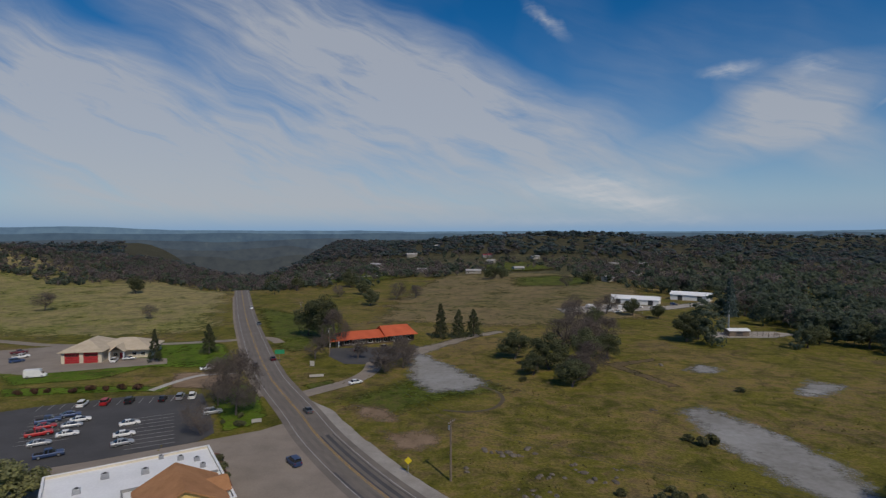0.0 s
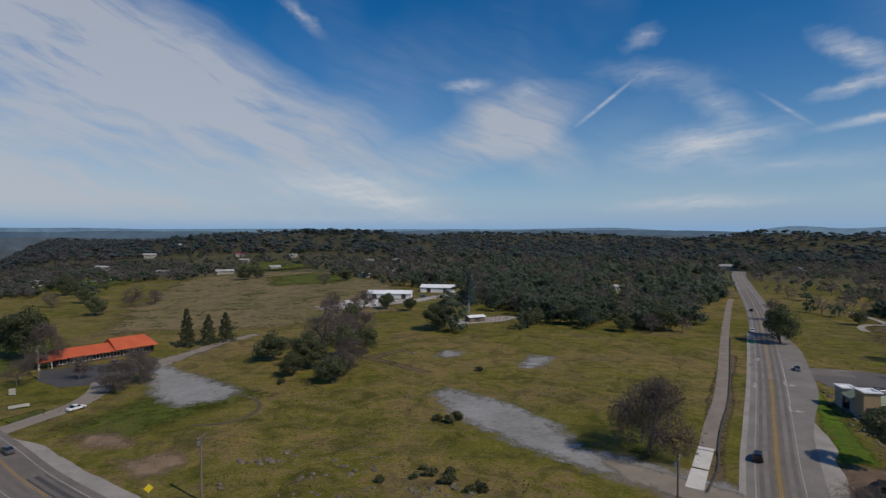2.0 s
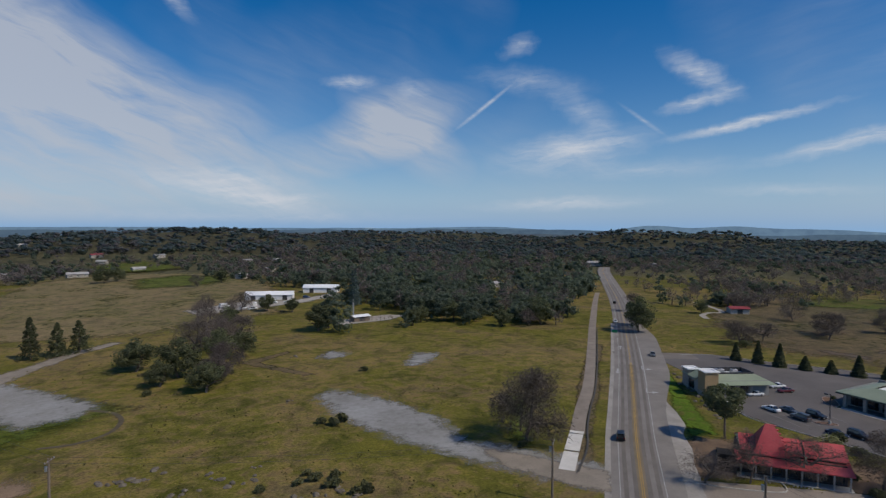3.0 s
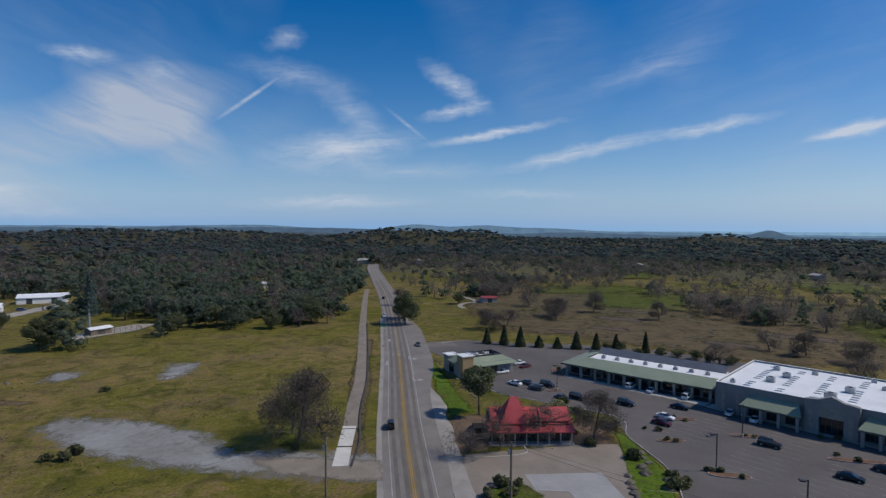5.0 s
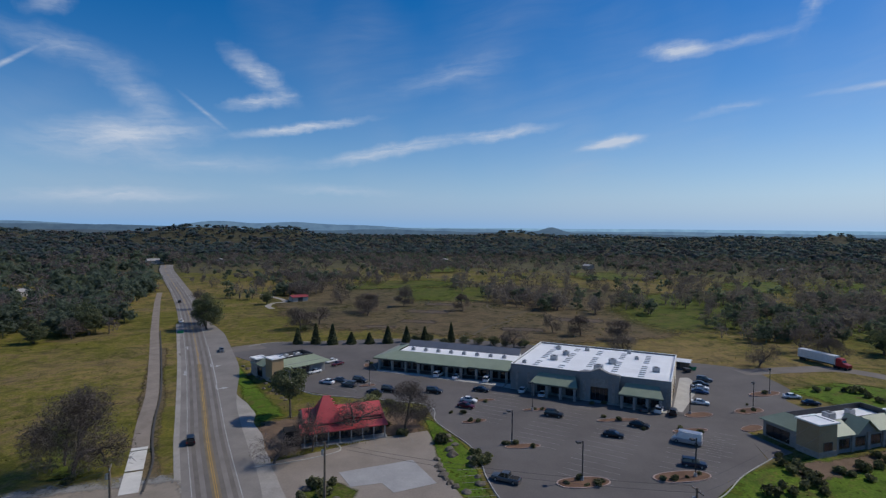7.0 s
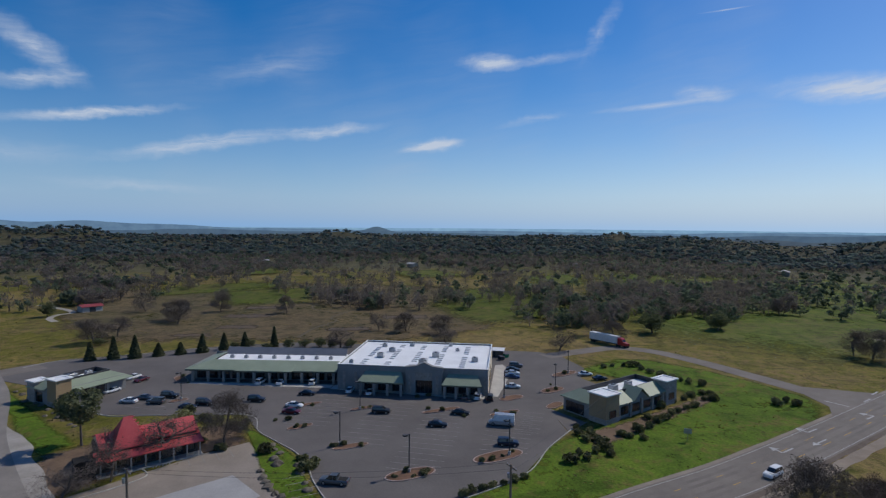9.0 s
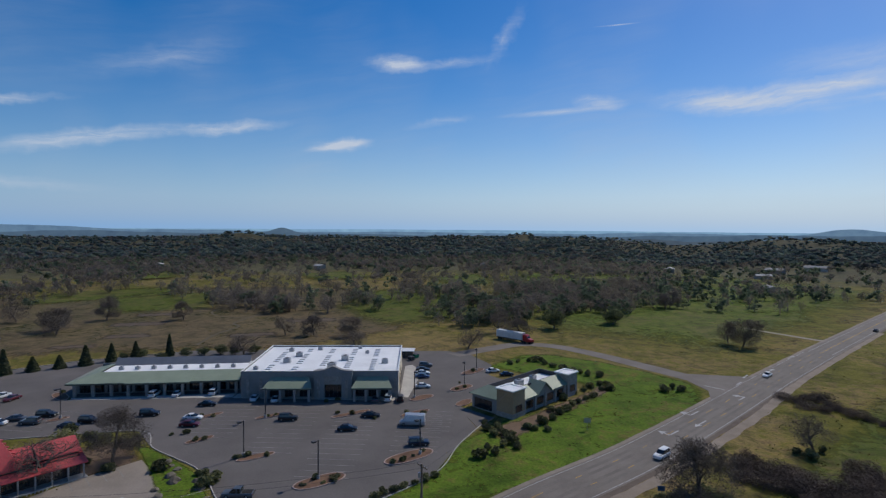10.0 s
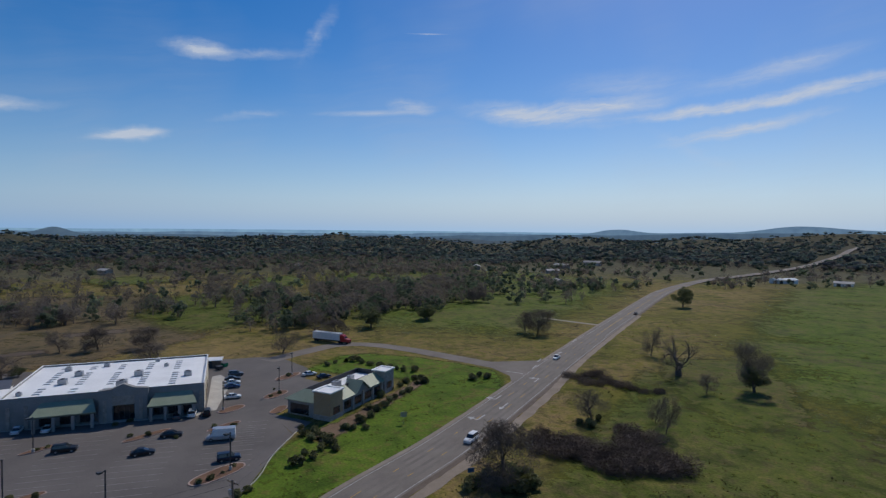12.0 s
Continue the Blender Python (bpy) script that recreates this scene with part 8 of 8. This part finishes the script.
YARD_CARS = [("suv", 100.2, 329.4, 20, "white"), ("van", 108, 334, 70, "white"), ("suv", 114.8, 340.6, 20, "white"), ("pickup", 131, 340, -30, "white"), ("van", 92, 340, 10, "white"), ("suv", 87, 318, 40, "silver"), ("pickup", 103, 323, 15, "white"), ("van", 122, 343, -25, "white"), ("suv", 150, 356, -30, "blue"), ("pickup", -34, 219, 80, "black"), ("suv", -24, 224, 80, "grey"), ("sedan", -27.5, 171.5, 40, "white")]
for kind, x, y, h, c in YARD_CARS:
    car(kind, x, y, h, c, f"{c} {'pickup' if kind == 'pickup' else kind} standing in a yard")
ROAD_CARS = [("suv", -30.7, 111.8, 128, "blue"), ("sedan", -35.8, 144.4, 120, "grey"), ("suv", -65.8, 191.4, -65, "black"), ("sedan", -63.4, 203.5, 116, "maroon"), ("sedan", -94.5, 281.1, -65, "grey"), ("suv", -118.4, 338.7, 112, "white"), ("suv", 107.3, 75.0, 35, "black"), ("sedan", 240, 172, 215, "white"), ("suv", 300, 216, 35, "black"), ("sedan", 139.0, -155.5, 115, "white"), ("sedan", 187.5, -276.0, -66, "black"), ("suv", 95.2, -78.5, 115, "white"), ("suv", -40.0, 95.0, 80, "navy"), ("sedan", 188, 118, 215, "grey")]
for kind, x, y, h, c in ROAD_CARS:
    car(kind, x, y, h, c, f"{c} {kind} on the road", z=0.09)


def lorry(a, b):
    d = math.hypot(b[0] - a[0], b[1] - a[1])
    e = thing("lorry", frame_at(a, b, 0.06), "articulated lorry with a white trailer and red cab", "lorry")
    bm = one_box(0, -1.3, 1.2, 13.4, 1.3, 4.1, 0.06)
    for k in range(12):
        box(bm, 0.9 + 1.05 * k, -1.33, 1.25, 0.96 + 1.05 * k, -1.3, 4.0)
    part("trailer", bm, PAINTS["white"], e, "white box trailer")
    part("chassis", box(one_box(0.2, -1.0, 0.8, 13.2, 1.0, 1.2), 13.0, -0.9, 0.6, 18.0, 0.9, 0.95), M_DARKMETAL, e)
    bm = loft([(13.9, [(-1.2, 0.9), (-1.22, 3.2), (-1.0, 3.6), (1.0, 3.6), (1.22, 3.2), (1.2, 0.9)]), (15.6, [(-1.2, 0.9), (-1.22, 3.1), (-1.0, 3.5), (1.0, 3.5), (1.22, 3.1), (1.2, 0.9)]), (16.2, [(-1.15, 0.9), (-1.15, 2.0), (-1.0, 2.2), (1.0, 2.2), (1.15, 2.0), (1.15, 0.9)]), (18.0, [(-1.0, 0.8), (-1.0, 1.6), (-0.85, 1.8), (0.85, 1.8), (1.0, 1.6), (1.0, 0.8)])])
    cabin = part("cab", bm, PAINTS["red"], e, "red tractor cab")
    part("windscreen", solid(bmesh.new(), [(15.66, -1.0, 3.3), (16.22, -1.0, 2.28), (16.22, 1.0, 2.28), (15.66, 1.0, 3.3)], [(0, 1, 2, 3)], 0.03), M_GLASS, cabin)
    turn_ = Matrix.Rotation(math.pi / 2, 4, "X")
    for x in (1.2, 2.5, 13.6, 14.9, 17.2):
        for s in (-1, 1):
            bm = bmesh.new()
            bmesh.ops.create_cone(bm, cap_ends=True, segments=16, radius1=0.5, radius2=0.5, depth=0.5, matrix=Matrix.Translation((x, s * 1.0, 0.5)) @ turn_)
            part("wheel", bm, M_TYRE, e)
    for s in (-1, 1):
        part("exhaust", tube(bmesh.new(), [(13.75, s * 1.1, 1.0), (13.75, s * 1.1, 4.2)], [0.08, 0.08], 8), M_METAL, e)


lorry((221.5, -95.0), (204.5, -104.5))

# ---- poles, lamps, signs ----


def lamp_post(x, y, h=7.6, turn_=0):
    e = thing("parking_lamp", pose(x, y, 0.1, 0, 0, turn_), "dark bronze car park lamp on a tall pole", "street lamp", "car park lamps")
    bm = bmesh.new()
    bmesh.ops.create_cone(bm, cap_ends=True, segments=14, radius1=0.32, radius2=0.30, depth=0.8, matrix=Matrix.Translation((0, 0, 0.4)))
    part("base", bm, M_CONCRETE, e)
    part("pole", box(bmesh.new(), -0.09, -0.09, 0.8, 0.09, 0.09, h), M_DARKMETAL, e)
    part("arm", one_box(-0.05, 0.09, h - 0.25, 0.05, 0.5, h - 0.13), M_DARKMETAL, e)
    hd = part("lamp_head", one_box(-0.42, 0.5, h - 0.35, 0.42, 1.3, h - 0.02, 0.05), M_DARKMETAL, e)
    part("lens", one_box(-0.33, 0.6, h - 0.38, 0.33, 1.2, h - 0.352), M_LAMPGLASS, hd)


for x, y, t in ((120.2, 5.6, 20), (105.3, -8.4, 20), (111.0, -30.0, 20), (149.0, -38.5, 110), (156.0, -56.0, 60), (157.0, 50.0, 20), (172, -66, 60), (143.5, 1.5, 20)):
    lamp_post(x, y, turn_=t)


def utility_pole(x, y, h, turn_):
    e = thing("utility_pole", pose(x, y, -0.2, 0, 0, turn_), "weathered wooden utility pole with a crossarm", "utility pole", "utility poles")
    part("pole", tube(bmesh.new(), [(0, 0, 0), (0, 0, h)], [0.23, 0.16], 10), M_WOOD, e)
    part("crossarm", one_box(-1.35, -0.19, h - 0.55, 1.35, -0.07, h - 0.40), M_WOOD, e)
    for k in (-1.2, -0.5, 0.5, 1.2):
        bm = bmesh.new()
        bmesh.ops.create_cone(bm, cap_ends=True, segments=8, radius1=0.07, radius2=0.05, depth=0.2, matrix=Matrix.Translation((k, -0.13, h - 0.3)))
        part("insulator", bm, M_METAL, e)
    bm = bmesh.new()
    bmesh.ops.create_cone(bm, cap_ends=True, segments=12, radius1=0.24, radius2=0.24, depth=0.8, matrix=Matrix.Translation((0.05, 0.4, h - 1.7)))
    part("transformer", bm, M_METAL, e)
    return e


POLES = [(1.5, 104.2, 12.2, 60), (82.6, -22.6, 11.0, 20), (72, 64, 11.5, 35), (88, 36, 11.0, 40), (-44, 212, 11, 65), (-75, 290, 11, 65)]
for x, y, h, t in POLES:
    utility_pole(x, y, h, t)


def wire(a, b, sag=1.2):
    a, b = Vector(a), Vector(b)
    pts = [a.lerp(b, k / 14) - Vector((0, 0, 4 * sag * (k / 14) * (1 - k / 14))) for k in range(15)]
    o = part("overhead_wire", tube(bmesh.new(), pts, [0.018] * 15, 4), M_DARKMETAL)
    tagged(o, "thin dark overhead wire between utility poles", "wire")


for k in (-1.2, 1.2):
    wire((1.5 + k * 0.5, 104.2 + k * 0.8, 11.7), (-44 + k * 0.4, 212 + k * 0.9, 10.6))
    wire((1.5 + k * 0.5, 104.2 + k * 0.8, 11.7), (72 + k * 0.7, 64 + k * 0.6, 11.1))
    wire((82.6 + k * 0.9, -22.6 + k * 0.3, 10.6), (88 + k * 0.7, 36 + k * 0.6, 10.6))
    wire((82.6 + k * 0.9, -22.6 + k * 0.3, 10.6), (127 + k, -60 + k, 6.8), 0.6)


def sign(x, y, h, w, t, face, turn_, label, shape="box"):
    e = thing("road_sign", pose(x, y, 0, 0, 0, turn_), label, "sign")
    part("post", one_box(-0.05, -0.05, -0.1, 0.05, 0.05, h), M_METAL, e)
    bm = one_box(-w / 2, -0.09, -t / 2, w / 2, -0.05, t / 2)
    if shape == "diamond":
        bmesh.ops.rotate(bm, verts=bm.verts, cent=(0, 0, 0), matrix=Matrix.Rotation(math.pi / 4, 3, "Y"))
    bmesh.ops.translate(bm, verts=bm.verts, vec=(0, 0, h - (0 if shape == "diamond" else t / 2)))
    part("panel", bm, face, e)


M_SIGNYELLOW = surface("yellow_sign", (0.62, 0.48, 0.02), (0.70, 0.55, 0.03), 1.0, 6.0, 0.5, own=True)
M_SIGNGREEN = surface("green_sign", (0.02, 0.20, 0.09), (0.03, 0.26, 0.12), 1.0, 6.0, 0.5, own=True)
M_SIGNBLUE = surface("blue_sign", (0.03, 0.09, 0.20), (0.045, 0.12, 0.26), 1.0, 6.0, 0.5, own=True)
sign(-6.9, 107.6, 2.6, 1.1, 1.1, M_SIGNYELLOW, -4, "yellow diamond warning sign on a post", "diamond")
sign(-60.2, 201.4, 4.4, 3.4, 1.6, M_SIGNGREEN, 10, "green direction sign beside the highway")
sign(206, 148, 3.4, 2.4, 1.2, M_SIGNGREEN, -60, "green direction sign beside the side road")
sign(80, -66, 2.6, 1.3, 0.9, M_SIGNBLUE, -110, "small blue road sign beside the highway")
sign(113.5, -72, 3.0, 1.6, 1.2, M_METAL, -120, "sign seen from behind on the grass slope")


def board_sign(x, y, w, h, turn_, label):
    e = thing("sign_board", pose(x, y, 0, 0, 0, turn_), label, "sign")
    part("board", one_box(-w / 2, -0.15, 0.3, w / 2, 0.15, 0.3 + h, 0.03), M_CONCRETE, e)
    for s in (-1, 1):
        part("post", one_box(s * w * 0.42 - 0.12, -0.1, -0.1, s * w * 0.42 + 0.12, 0.1, 0.3), M_WOOD, e)


board_sign(-41.5, 179.0, 4.6, 0.8, 15, "low white sign board on the verge")
board_sign(-46.4, 193.5, 1.6, 1.8, 0, "white sign panel near the restaurant drive")
board_sign(-46.6, 136.0, 2.4, 0.9, 20, "pale sign board by the forecourt")
board_sign(84, 33, 1.2, 1.4, 60, "small pale notice board")


def mast(x, y):
    e = thing("cell_mast", pose(x, y, 0), "tall mast dressed as a blue-green conifer above the woods", "mast")
    part("pole", tube(bmesh.new(), [(0, 0, -0.2), (0, 0, 25.5)], [0.5, 0.25], 12), M_METAL, e)
    n = 1500
    z = 9 + 16.5 * rng.uniform(size=n)
    tier = 0.45 + 0.55 * (np.sin(z * 3.3) > -0.2)
    r = (0.6 + 3.0 * (1 - (z - 9) / 18)) * tier * rng.uniform(0.2, 1.0, n)
    a = rng.uniform(0, 6.283, n)
    v, f = cards(np.stack([r * np.cos(a), r * np.sin(a), z - 0.1 * r], 1), 0.28, 1.8)
    o = raw("crown", v.tolist(), f.tolist(), M_SPRUCE, e)


mast(136.7, 262.0)


def fence(pts, h, label, mat, gap=2.4):
    e = thing("fence", pose(0, 0, 0), label, "fence")
    line = [Vector(p) for p in pts]
    for a, b in zip(line, line[1:]):
        n = max(1, int((b - a).length / gap))
        for k in range(n):
            p = a.lerp(b, k / n)
            part("post", one_box(p.x - 0.07, p.y - 0.07, -0.1, p.x + 0.07, p.y + 0.07, h), mat, e)
        for z in (h * 0.45, h * 0.85):
            part("rail", tube(bmesh.new(), [(a.x, a.y, z), (b.x, b.y, z)], [0.05, 0.05], 4), mat, e)


fence([(127, 247), (152, 247), (154, 254), (128, 255)], 1.6, "dark wooden fence round the hut", M_WOOD)


def dumpster(x, y, t, mat, label):
    e = thing("dumpster", pose(x, y, 0.06, 0, 0, t), label, "dumpster")
    part("bin", loft([(-1.1, [(-0.7, 0.15), (-0.85, 1.3), (0.85, 1.3), (0.7, 0.15)]), (1.1, [(-0.7, 0.15), (-0.85, 1.3), (0.85, 1.3), (0.7, 0.15)])]), mat, e)
    part("lid", one_box(-1.15, -0.9, 1.3, 1.15, 0.9, 1.38, 0.02), M_DARKMETAL, e)


dumpster(196, -51, 20, M_SIGNGREEN, "green steel dumpster behind the store")
dumpster(192.5, -48.5, 20, M_DARKMETAL, "dark steel dumpster behind the store")
shed("storage_shed", (199, -42), (196, -50), 4, 2.6, M_MEMBRANE, M_WOOD, "small brown storage shed behind the store", "shed", 1)
